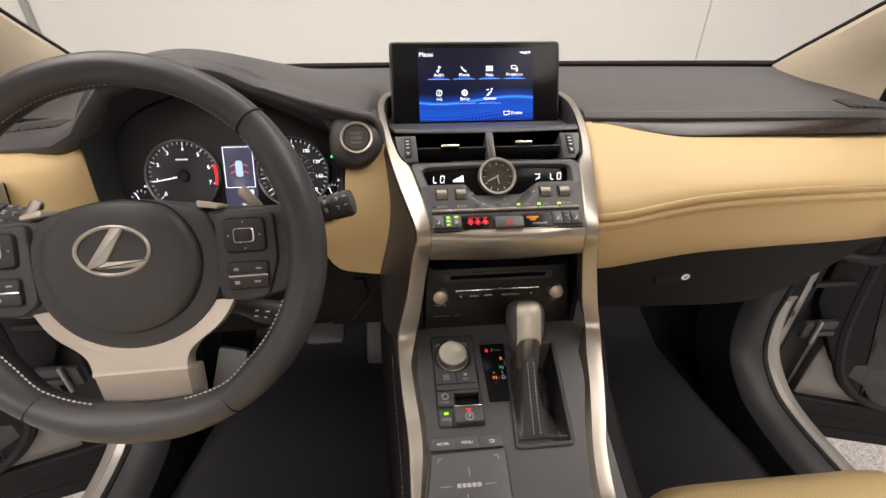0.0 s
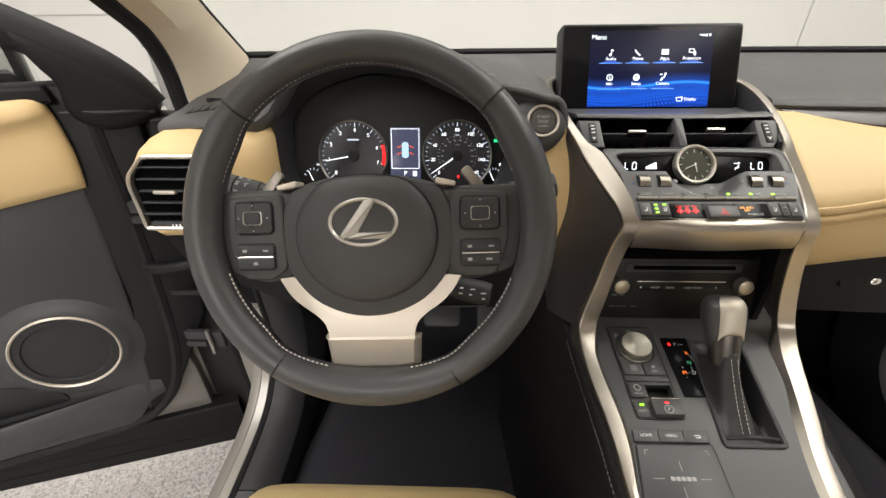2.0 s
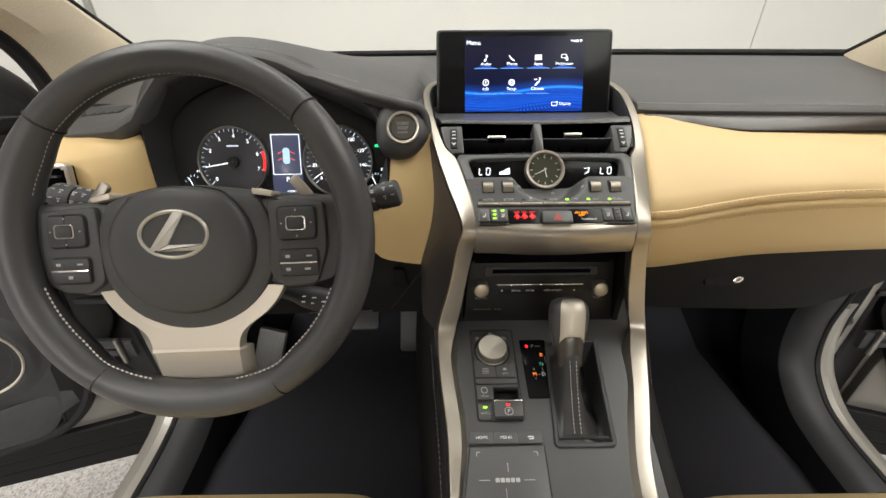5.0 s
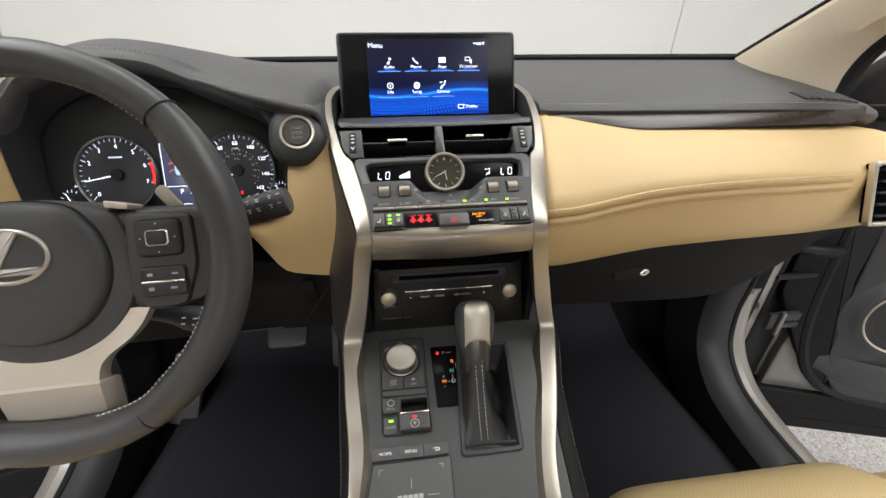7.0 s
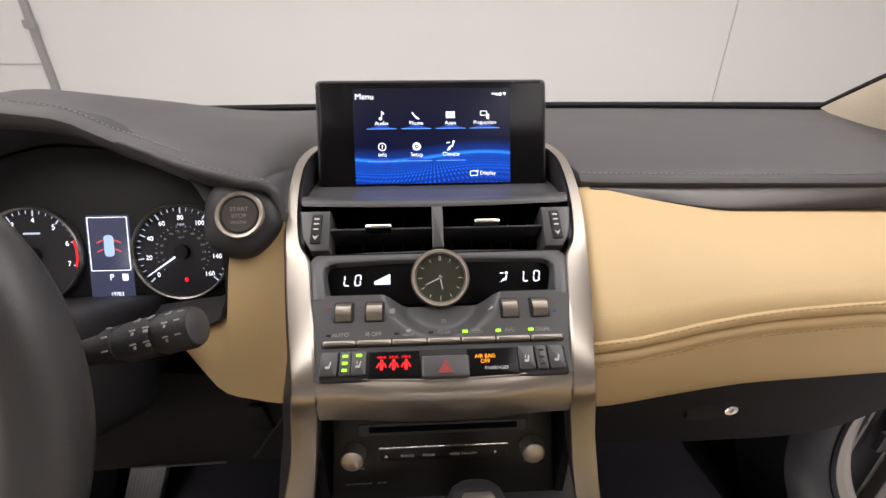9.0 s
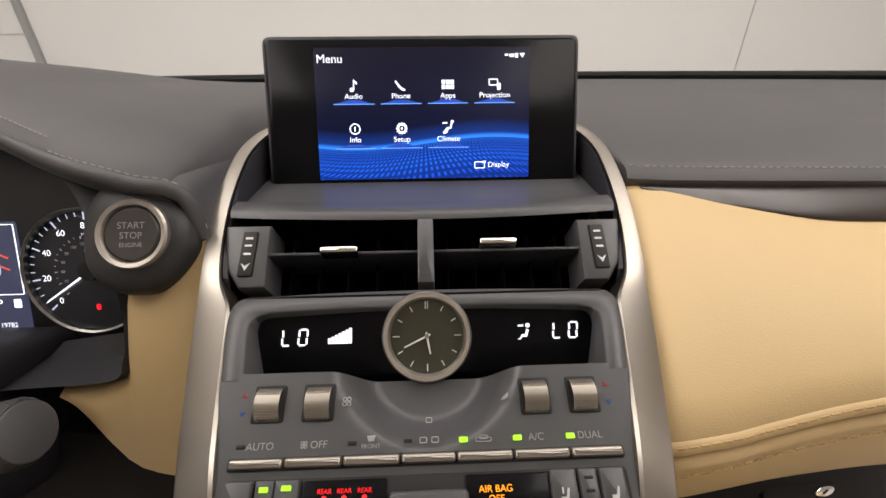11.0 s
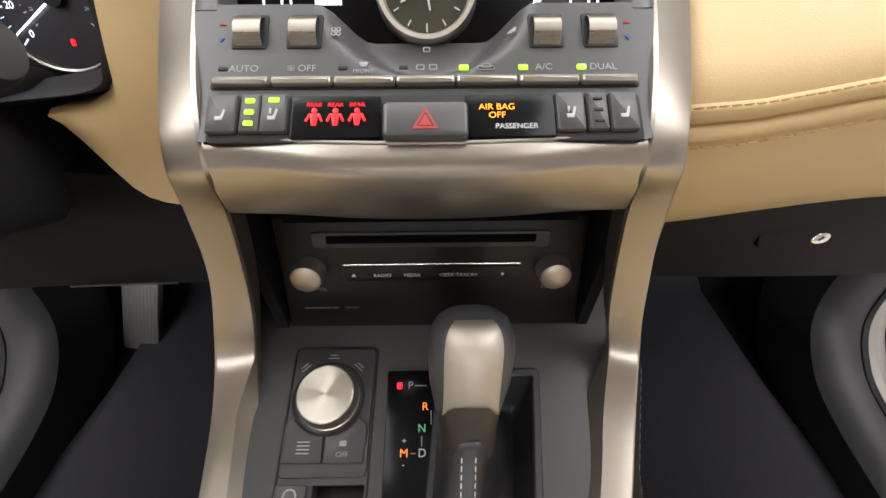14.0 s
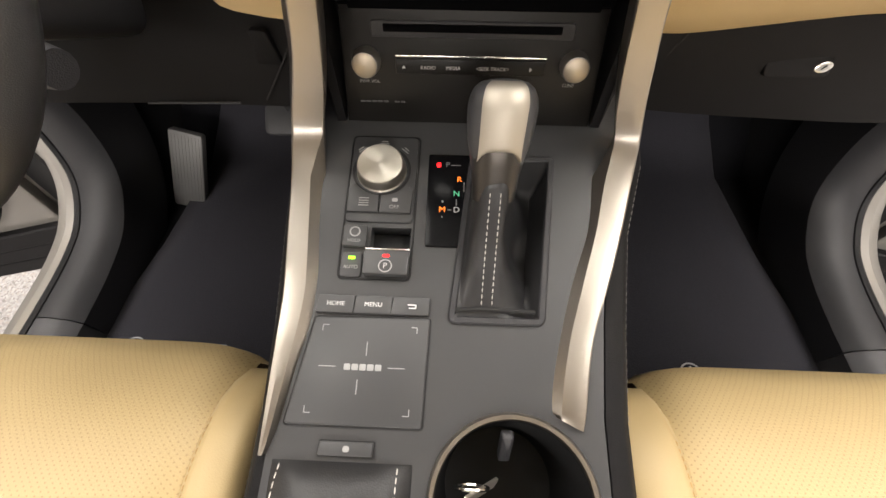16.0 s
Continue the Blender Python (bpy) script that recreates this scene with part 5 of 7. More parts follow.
part("knob_neck", loft([squircle(*q) for q in ((-0.006, 0.0150, 0.0138, 0), (0.006, 0.0156, 0.0145, 0), (0.018, 0.0166, 0.0152, 0.0), (0.026, 0.0172, 0.016, 0), (0.032, 0.0172, 0.0165, 0.001))]), SMOKE, shifter, "smoked metal knob neck")
part("knob_grip", loft([squircle(*q) for q in ((0.012, 0.0165, 0.0130, 0.002), (0.022, 0.0185, 0.0155, 0.002), (0.034, 0.0212, 0.0185, 0.003), (0.044, 0.0222, 0.0206, 0.004), (0.053, 0.0226, 0.0212, 0.004), (0.0600, 0.0216, 0.0204, 0.005), (0.0650, 0.0192, 0.0180, 0.006), (0.0682, 0.0152, 0.0140, 0.006), (0.0698, 0.0095, 0.0085, 0.006), (0.0704, 0.002, 0.002, 0.006))]), WHEEL, shifter, "black leather knob sides", sharp=60)
rows = []
for h, w, d, o in ((0.0215, 0.0142, 0.0170, 0.001), (0.024, 0.0140, 0.0180, 0.0012), (0.030, 0.0138, 0.0196, 0.002), (0.042, 0.0140, 0.0220, 0.003), (0.053, 0.0143, 0.0235, 0.004), (0.0590, 0.0142, 0.0231, 0.004), (0.0636, 0.0136, 0.0213, 0.005), (0.0666, 0.0126, 0.0187, 0.005), (0.0685, 0.0112, 0.0155, 0.005), (0.0698, 0.0092, 0.0116, 0.005)):
    bend = 0.0075 * max(0.0, 1 - (h - 0.0215) / 0.012)
    rows.append([neck + AX * (h + bend * (1 - (k / 5) ** 4)) + BACK * o + SIDE * w * k / 5 - BACK * d * (1 - 0.22 * (k / 5) ** 2 - 0.05 * (abs(k) == 5)) for k in range(-5, 6)] + [neck + AX * (h - 0.002) + SIDE * w * 0.8, neck + AX * (h - 0.002) - SIDE * w * 0.8])
part("knob_face", loft(rows), brushed("satin_knob_face", (0.56, 0.52, 0.45), 0.56, (900, 900, 6)), shifter, "satin metal knob face", sharp=50)

# touch pad
pad = thing("touch_pad", (-0.063, 0.24, 0.79), "dark grey touch pad with three buttons above it", "touch pad")
PO = rounded([on(-0.0985, 0.2655), on(-0.1085, 0.2005), on(-0.0240, 0.2005), on(-0.0220, 0.2665)], 0.002)
part("pad_frame", plate(CP, inset(PO, -0.0012), -0.001, 0.0012, 0.0005), BLACK, pad)
part("pad_plate", plate(CP, PO, 0, 0.0020, 0.0008), DECKGREY, pad, "matt grey touch surface")
for k, w in enumerate(("HOME", "MENU", "")):
    x0 = -0.0985 + 0.0255 * k
    part("button", plate(CP, rounded([on(x0 + 0.0005, 0.2805), on(x0 - 0.0010, 0.2685), on(x0 + 0.0245, 0.2685), on(x0 + 0.0250, 0.2805)], 0.0012), 0, 0.0030, 0.0004), DECKGREY, pad, "grey push button")
    if w:
        lettering("print", w, CP, x0 + 0.0125, cy(0.2745), 0.0044, PRINT, pad, lift=0.0034)
bm = bmesh.new()
plate(CP, rrect(0.006, 0.0008, 0.0002, -0.0345, cy(0.2752)), 0.003, 0.0034, 0.0001, bm)
plate(CP, rrect(0.0008, 0.0026, 0.0002, -0.0318, cy(0.2740)), 0.003, 0.0034, 0.0001, bm)
plate(CP, rrect(0.005, 0.0008, 0.0002, -0.0340, cy(0.2730)), 0.003, 0.0034, 0.0001, bm)
part("symbols", bm, PRINT, pad)
for x, y, w, h in ((-0.0865, 0.2345, 0.011, 0.0006), (-0.0420, 0.2345, 0.011, 0.0006), (-0.0620, 0.2460, 0.0006, 0.009), (-0.0660, 0.2225, 0.0006, 0.009)):
    part("guide_line", plate(CP, rrect(w, h, 0.0002, x, cy(y)), 0.0019, 0.0023, 0.0001), PRINTDIM, pad)
for x, y, sx, sy in ((-0.0925, 0.2605, 1, -1), (-0.0300, 0.2605, -1, -1), (-0.0970, 0.2070, 1, 1), (-0.0320, 0.2070, -1, 1)):
    bm = plate(CP, rrect(0.004, 0.0006, 0.0002, x + sx * 0.002, cy(y)), 0.0019, 0.0023, 0.0001)
    plate(CP, rrect(0.0006, 0.004, 0.0002, x, cy(y) + sy * 0.002), 0.0019, 0.0023, 0.0001, bm)
    part("corner_mark", bm, PRINTDIM, pad)
bm = bmesh.new()
for k in range(5):
    plate(CP, rrect(0.0042, 0.0040, 0.0008, -0.0735 + 0.0050 * k, cy(0.2345)), 0.002, 0.0024, 0.0001, bm)
part("badge_bar", bm, PRINTDIM, pad, "pale printed badge bars")
lock = thing("lid_button", (-0.068, 0.188, 0.785), "small dark grey latch button on the console", "button")
part("frame", plate(CP, rounded([on(-0.0850, 0.1925), on(-0.0855, 0.1835), on(-0.0515, 0.1835), on(-0.0510, 0.1925)], 0.001), 0, 0.0012, 0.0004), BLACK, lock)
part("cap", plate(CP, rounded([on(-0.0842, 0.1918), on(-0.0847, 0.1842), on(-0.0523, 0.1842), on(-0.0518, 0.1918)], 0.001), 0, 0.0030, 0.0004), DECKGREY, lock)
part("symbol", plate(CP, rrect(0.004, 0.0035, 0.0015, -0.068, cy(0.188)), 0.003, 0.0034, 0.0001), PRINTDIM, lock)
rest = thing("palm_rest", (-0.068, 0.14, 0.79), "black stitched leather palm rest on the console", "palm rest")
rows = []
for y, h in ((0.181, 0.000), (0.178, 0.006), (0.170, 0.011), (0.155, 0.015), (0.13, 0.017), (0.08, 0.016), (0.04, 0.012)):
    z = 0.80 + (y - 0.268) * 0.204
    rows.append([(-0.114, y, z - 0.004)] + [(-0.112 + 0.084 * k / 8, y - 0.004 * math.sin(k / 8 * math.pi) * (h > 0.001), z + h * (1 - ((k - 4) / 4) ** 4)) for k in range(9)] + [(-0.026, y, z - 0.004)])
part("pad", loft(rows), BOOT, rest)
for x in (-0.105, -0.036):
    seam([(x, y, 0.80 + (y - 0.268) * 0.204 + h + 0.0008) for y, h in ((0.178, 0.006), (0.170, 0.0107), (0.155, 0.0148), (0.13, 0.0168), (0.08, 0.0158))], rest, step=0.005)
cup = thing("cup_holder", (0.031, 0.165, 0.72), "round deep cup holder with satin silver rim", "cup holder")
CU = CP @ Matrix.Translation((0.0315, cy(0.1625), 0))
part("rim", lathe(CU, [(0.046, 0), (0.0505, 0), (0.0505, 0.002), (0.049, 0.0042), (0.0465, 0.0040), (0.0455, 0.001)], 56), SILVER, cup, "satin silver ring")
part("well", lathe(CU, [(0.0455, 0.002), (0.0445, -0.02), (0.040, -0.085), (0.0001, -0.086)], 40), BLACK, cup, "black deep well")
part("grip", plate(CU @ pose(-0.002, 0.040, -0.006, 60, 0, 0), rrect(0.008, 0.030, 0.002, 0, -0.015), 0, 0.006, 0.002), DARK, cup, "black rubber grip tab")
keys = thing("key_fob", (0.005, 0.155, 0.73), "bunch of metal keys lying in the cup holder", "keys")
KM = CU @ pose(-0.029, -0.010, -0.016, 62, 12, 30)
part("fob", plate(KM, rrect(0.020, 0.045, 0.006), 0, 0.009, 0.003), SATIN, keys, "satin metal key fob")
part("key_blade", plate(CU @ pose(-0.019, 0.006, -0.010, 70, -20, 60), rrect(0.007, 0.05, 0.002), 0, 0.002, 0.0006), SATIN, keys, "bright key blade")
part("key_ring", tube([CU @ Vector((-0.024 + 0.010 * math.cos(a), 0.008, -0.005 + 0.010 * math.sin(a))) for a in [2 * math.pi * i / 20 for i in range(20)]], 0.0011, 6, closed=True), CHROME, keys, "steel split ring")

# ---- steering wheel ----
wheel = thing("steering_wheel", (-0.366, 0.348, 1.008), "black leather steering wheel with satin silver lower spoke", "steering wheel")
ST = slope(0.348, 1.008, math.sin(0.448), math.cos(0.448), -0.366)
RC = 0.1625


def grip(a):
    """1 along the thick hand grips at the sides, 0 at the top and foot of the rim."""
    a = (a + 360) % 360
    k = max(min((a - 139) / 14, (237 - a) / 14), min((a - 300) / 14, (405 - a) / 14), min((a + 60) / 14, (45 - a) / 14))
    k = max(0.0, min(1.0, k))
    return k * k * (3 - 2 * k)


def section(a):
    """Centre radius and half thickness of the rim at an angle in degrees."""
    k = grip(a)
    f = max(0.0, 1 - abs((a + 360) % 360 - 270) / 44)
    f = f * f * (3 - 2 * f)
    return RC - 0.0024 * k - 0.0040 * f, 0.0158 + 0.0026 * k + 0.0040 * f


rows = []
for i in range(96):
    a = 2 * math.pi * i / 96
    u = Vector((math.cos(a), math.sin(a), 0))
    rc, thick = section(math.degrees(a))
    rows.append([ST @ (u * (rc + thick * math.cos(q) * 0.92) + Vector((0, 0, min(thick, 0.0186) * 1.08 * math.sin(q)))) for q in [2 * math.pi * j / 16 for j in range(16)]])
rows.append(rows[0])
part("rim", loft(rows, caps=False), WHEEL, wheel, "black leather rim")
for a in (45, 139, 237, 300.5):
    r = radians(a)
    u = Vector((math.cos(r), math.sin(r), 0))
    part("rim_joint", tube([ST @ (u * (RC + 0.0150 * math.cos(k)) + Vector((0, 0, 0.0176 * math.sin(k)))) for k in [2 * math.pi * j / 20 for j in range(20)]], 0.0009, 6, closed=True), BLACK, wheel, "sewn joint of the rim leather")
for a0, a1 in ((21, 166), (199, 254), (286, 342)):
    seam([ST @ (Vector((math.cos(radians(a)), math.sin(radians(a)), 0)) * (section(a)[0] - 0.925 * section(a)[1]) + Vector((0, 0, 0.0040))) for a in [a0 + (a1 - a0) * i / 60 for i in range(61)]], wheel, THREAD if a1 == 166 else STITCH, step=0.0046, r=0.0005 if a1 == 166 else 0.0009, gap=0.42)
# airbag hub, turned a touch with the wheel
SW = ST @ pose(-0.002, 0, 0, 0, 0, 1.7)
HUB = []
for i in range(64):
    a = 2 * math.pi * i / 64
    x, y = 0.0865 * math.cos(a), 0.083 * math.sin(a)
    if y > 0.045:
        y = 0.045 + (y - 0.045) * 0.35
    HUB.append((x, y - 0.0095))
part("hub_shell", plate(SW, HUB, -0.045, 0.003, 0.010), HUBGREY, wheel, "dark grey hub shell")
CAP = []
for i in range(64):
    a = 2 * math.pi * i / 64
    x, y = 0.0665 * math.cos(a), 0.0625 * math.sin(a)
    if y > 0.050:
        y = 0.050 + (y - 0.050) * 0.5
    CAP.append((x, y - 0.009))
KC = [(1.0, 0.0), (1.0, 0.0065), (0.985, 0.0095), (0.93, 0.0122), (0.75, 0.0155), (0.45, 0.0172), (0.15, 0.0178)]
part("airbag_cover", loft([[(x * k, (y + 0.009) * k - 0.009, h) for x, y in CAP] for k, h in KC], m=SW), HUBGREY, wheel, "dark grey domed airbag cover", sharp=60)
GR = [(x * 1.022, (y + 0.009) * 1.022 - 0.009) for x, y in CAP]
part("cover_gap", ring_plate(SW, GR, CAP, 0.002, 0.0040, 0.0002), BLACK, wheel, "dark gap round the airbag cover")
EM = SW @ Matrix.Translation((0, 0.0036, 0.0166))
part("badge_ring", ring_plate(EM, disc(0.0322, 0, 0, 56, 0.0225), disc(0.0288, 0, 0, 56, 0.0192), -0.003, 0.0025, 0.0012), BADGE, wheel, "oval satin silver badge ring")
bm = plate(EM, rounded([(0.0015, 0.0200), (-0.0215, -0.0120), (-0.0185, -0.0152), (-0.0050, -0.0092), (0.0125, 0.0200)], 0.0012), -0.003, 0.0028, 0.001)
plate(EM, rounded([(-0.0190, -0.0152), (0.0235, -0.0150), (0.0282, -0.0092), (-0.0050, -0.0092)], 0.0012), -0.003, 0.0026, 0.001, bm)
part("badge_bar", bm, BADGE, wheel, "bent satin silver badge bar")
bm = bmesh.new()
for k in range(7):
    plate(SW, rrect(0.0042, 0.0010, 0.0003, -0.0165 + 0.0055 * k, -0.047), 0.0115, 0.0130, 0.0001, bm)
part("embossing", bm, DARK, wheel, "faint embossed lettering bars")
for s in (-1, 1):
    pts = [(0.060, 0.034), (0.092, 0.036), (0.150, 0.036), (0.155, -0.010), (0.142, -0.045), (0.100, -0.055), (0.072, -0.050)]
    pts = [(s * x, y) for x, y in pts]
    if s > 0:
        pts.reverse()
    part("side_spoke", plate(SW, rounded(pts, 0.012), -0.030, -0.003, 0.006), WHEEL, wheel, "black leather side spoke")
    sw = [(s * x, y) for x, y in ((0.080, 0.032), (0.133, 0.029), (0.134, -0.015), (0.122, -0.049), (0.094, -0.051), (0.078, -0.040))]
    if s > 0:
        sw.reverse()
    sp = part("switch_plate", plate(SW, rounded(sw, 0.006), -0.01, 0.0025, 0.003), HUBGREY, wheel, "dark grey switch plate")
    c = s * 0.107
    part("four_way_switch", ring_plate(SW, rrect(0.0385, 0.0325, 0.006, c, 0.0095), rrect(0.0365, 0.0305, 0.005, c, 0.0095), 0.002, 0.0030, 0.0003), BLACK, sp, "dark gap round the switch")
    part("four_way_switch", plate(SW, rrect(0.0362, 0.0302, 0.005, c, 0.0095), 0.001, 0.0062, 0.0022), DARK, sp, "grey four way switch")
    part("button_ring", ring_plate(SW, rrect(0.0185, 0.0135, 0.003, c, 0.0095), rrect(0.0152, 0.0105, 0.002, c, 0.0095), 0.005, 0.0080, 0.0005), CHROME, sp, "chrome switch frame")
    part("button_cap", plate(SW, rrect(0.0148, 0.0100, 0.002, c, 0.0095), 0.005, 0.0086, 0.0008), DARK, sp)
    if s < 0:
        part("cross_gap", plate(SW, rrect(0.0010, 0.0100, 0.0002, c, 0.0200), 0.005, 0.0065, 0.0001), BLACK, sp)
        part("cross_gap", plate(SW, rrect(0.0010, 0.0100, 0.0002, c, -0.0005), 0.005, 0.0065, 0.0001), BLACK, sp)
    part("rocker_gap", plate(SW, rrect(0.0385, 0.0265, 0.004, c, -0.0275), 0.002, 0.0029, 0.0003), BLACK, sp)
    for yy in (-0.0214, -0.0336):
        part("rocker", plate(SW, rrect(0.0365, 0.0115, 0.003, c, yy), 0.002, 0.0060, 0.0014), DARK, sp, "dark grey rocker switch")
    part("rocker_line", plate(SW, rrect(0.0350, 0.0018, 0.0004, c, -0.0275), 0.003, 0.0064, 0.0004), CHROME, sp, "bright divider line")
    bm = bmesh.new()
    for dx, yy, w, h in ((-0.010, -0.0214, 0.0042, 0.0026), (0.010, -0.0214, 0.0052, 0.0016), (-0.010 if s > 0 else 0.0, -0.0336, 0.0042, 0.0030), (0.008 if s > 0 else 0.0, -0.0336, 0.0056 if s > 0 else 0.003, 0.0020)):
        plate(SW, rrect(w, h, 0.0005, c + dx, yy), 0.0058, 0.0064, 0.0001, bm)
    for dx, dy in ((0.0138, 0), (-0.0138, 0), (0, 0.0120), (0, -0.0120)):
        plate(SW, rrect(0.0014, 0.0014, 0.0003, c + dx, 0.0095 + dy), 0.0055, 0.0066, 0.0001, bm)
    part("symbols", bm, PRINTDIM, sp)
# silver lower spoke: a fork that embraces the hub, and its block
inner = []
for i in range(41):
    a = radians(208 + 124 * i / 40)
    inner.append((0.0868 * math.cos(a), 0.0833 * math.sin(a) - 0.0095))
L = [(-0.0885, -0.0500), (-0.0800, -0.0640), (-0.0690, -0.0755), (-0.0540, -0.0860), (-0.0460, -0.0940), (-0.0425, -0.1030), (-0.0420, -0.1095)]
outer = [(p.x, p.y) for p in smooth_line([(x, y, 0) for x, y in L], 4)]
outer2 = [(-x, y) for x, y in reversed(outer)]
top_poly = outer + outer2 + list(reversed(inner))
bm = bmesh.new()
vs0 = [bm.verts.new(SW @ Vector((x, y, 0.001 - 0.004 * min(1, max(0, (abs(x) - 0.04) / 0.05))))) for x, y in top_poly]
vs1 = [bm.verts.new(SW @ Vector((x, y, -0.014))) for x, y in top_poly]
f0 = bm.faces.new(vs0)
f1 = bm.faces.new(list(reversed(vs1)))
for i in range(len(vs0)):
    j = (i + 1) % len(vs0)
    bm.faces.new((vs0[i], vs1[i], vs1[j], vs0[j]))
bmesh.ops.triangulate(bm, faces=[f0, f1])
part("lower_spoke", bm, PAINTSIL, wheel, "satin silver forked spoke")
K = [(0.0418, -0.1085, 0.001, -0.012), (0.0422, -0.1110, 0.0015, -0.016), (0.0410, -0.1135, 0.0, -0.018), (0.0395, -0.1400, -0.007, -0.024), (0.0388, -0.1435, -0.010, -0.024)]
bm = loft([[(-w, y, z), (w, y, z), (w + 0.005, y, z - 0.007), (w + 0.006, y, b), (-w - 0.006, y, b), (-w - 0.005, y, z - 0.007)] for w, y, z, b in K], m=SW)
part("spoke_block", bm, PAINTSIL, wheel, "satin silver spoke block")
for s in (-1, 1):
    pm = SW @ pose(s * 0.102, 0.044, -0.034, 0, 0, s * 38)
    part("shift_paddle", plate(pm, rrect(0.011, 0.028, 0.004), 0, 0.005, 0.002), BARMETAL, wheel, "satin silver shift paddle")
    pts = [(s * x, y) for x, y in ((0.066, 0.038), (0.084, 0.0352), (0.0855, 0.0395), (0.066, 0.0440))]
    if s < 0:
        pts.reverse()
    part("upper_trim", plate(SW, rounded(pts, 0.002), -0.02, 0.0015, 0.001), PAINTSIL, wheel, "satin silver trim")

# column shroud and stalks
column = thing("steering_column", (-0.366, 0.50, 0.9), "dark plastic steering column shroud with two stalks", "steering column")
rows = []
for d, w, h in ((0.05, 0.055, 0.050), (0.10, 0.062, 0.056), (0.18, 0.066, 0.060), (0.30, 0.066, 0.062)):
    rows.append([ST @ Vector((x, y - 0.012, -d)) for x, y in rrect(2 * w, 2 * h, 0.02)])
part("shroud", loft(rows), DARK, column)
for s in (-1, 1):
    a, b = Vector((s * 0.060, 0.014, -0.090)), Vector((s * 0.192, 0.043, -0.080))
    p = [ST @ a.lerp(b, k / 8) for k in range(9)]
    d = (p[-1] - p[0]).normalized()
    stalk = part("stalk", tube([p[0].lerp(p[-1], k) for k in (0, 0.3, 0.48, 0.52, 0.60, 0.605, 0.63, 0.635, 0.80, 0.805, 0.83, 0.835, 0.975, 1.0)], [0.008, 0.009, 0.0105, 0.0128, 0.0138, 0.0125, 0.0125, 0.0140, 0.0148, 0.0134, 0.0134, 0.0150, 0.0152, 0.0135], 20), DARK, column, "black control stalk with turning collars")
    axis = d.to_track_quat("Z", "Y").to_matrix().to_4x4()
    part("end_cap", lathe(Matrix.Translation(p[-1]) @ axis, [(0.0130, -0.002), (0.0130, 0.0006), (0.0120, 0.0012), (0.0001, 0.0016)], 28), PANEL, stalk, "grey end face")
    nrm = (ST.to_3x3() @ Vector((0, 0.5, 0.86))).normalized()
    for k, shape in ((0.56, 0), (0.71, 1), (0.78, 2), (0.88, 1), (0.945, 0)):
        for q in (-38, 2, 40):
            n = Matrix.Rotation(radians(q), 3, d) @ nrm
            side = d.cross(n)
            mk = Matrix.Translation(p[0].lerp(p[-1], k) + n * 0.0150) @ Matrix((d, side * (1 if side.z > 0 else -1), n)).transposed().to_4x4()
            bm = plate(mk, rrect(0.0042, 0.0012, 0.0003, 0, 0.0012), -0.0006, 0.0004, 0.0001)
            if shape:
                plate(mk, rrect(0.0016 * shape, 0.0022, 0.0003, 0.0004, -0.0014), -0.0006, 0.0004, 0.0001, bm)
            part("print", bm, PRINTDIM, stalk)
p0, p1 = ST @ Vector((0.05, -0.066, -0.075)), ST @ Vector((0.121, -0.078, -0.06))
part("cruise_stalk", tube([p0.lerp(p1, k / 6) for k in range(7)], [0.008, 0.008, 0.009, 0.0125, 0.0135, 0.0135, 0.012], 14), DARK, column, "black cruise control stalk")

cm = ST.to_3x3().to_4x4()
for k, dy, w in ((0.55, 0.003, 0.004), (0.55, -0.003, 0.006), (0.72, 0.004, 0.005), (0.72, -0.002, 0.008), (0.88, 0.002, 0.006), (0.88, -0.004, 0.004)):
    c = p0.lerp(p1, k) + ST.to_3x3() @ Vector((0, dy, 0.0126))
    part("print", plate(Matrix.Translation(c) @ cm, rrect(w, 0.0014, 0.0004), 0, 0.0006, 0.0001), PRINT, column)

# ---- instrument cluster ----
cluster = thing("instrument_cluster", (-0.37, 0.62, 0.95), "lit instrument cluster with two round gauges and a small display", "instrument cluster")
KL = slope(0.622, 1.0, math.sin(0.35), math.cos(0.35), -0.366)
face = [(-0.195, -0.075), (0.165, -0.075), (0.175, -0.03), (0.150, 0.055), (0.08, 0.095), (-0.05, 0.105), (-0.14, 0.085), (-0.195, 0.0)]
part("face_plate", plate(KL, rounded(face, 0.02), -0.03, -0.006, 0.002), BLACK, cluster, "matt black gauge plate")


# black lifted towards blue: haze of the missing cluster lens as base colour
DIAL = mat("gauge_hazed_black", (0.030, 0.030, 0.038), 0.4, spec=0.5)


GD = {}


def gauge(cx, cz, r, name):
    g = KL @ Matrix.Translation((cx, cz, 0))
    part("gauge_ring", lathe(g, [(r - 0.0028, -0.006), (r, -0.006), (r, 0.001), (r - 0.0012, 0.0022), (r - 0.0028, 0.001)], 56), STEEL, cluster, "thin dull gauge ring")
    dial_ob = part("gauge_dial", lathe(g, [(0.0001, -0.0055), (r - 0.002, -0.0055), (r - 0.002, -0.004), (0.0001, -0.004)], 48), DIAL, cluster, "black gauge dial with bluish lens haze in its colour")
    GD[name] = dial_ob
    return g


g1 = gauge(-0.0765, -0.0145, 0.0535, "tachometer")
g2 = gauge(0.0835, -0.0145, 0.0535, "speedometer")


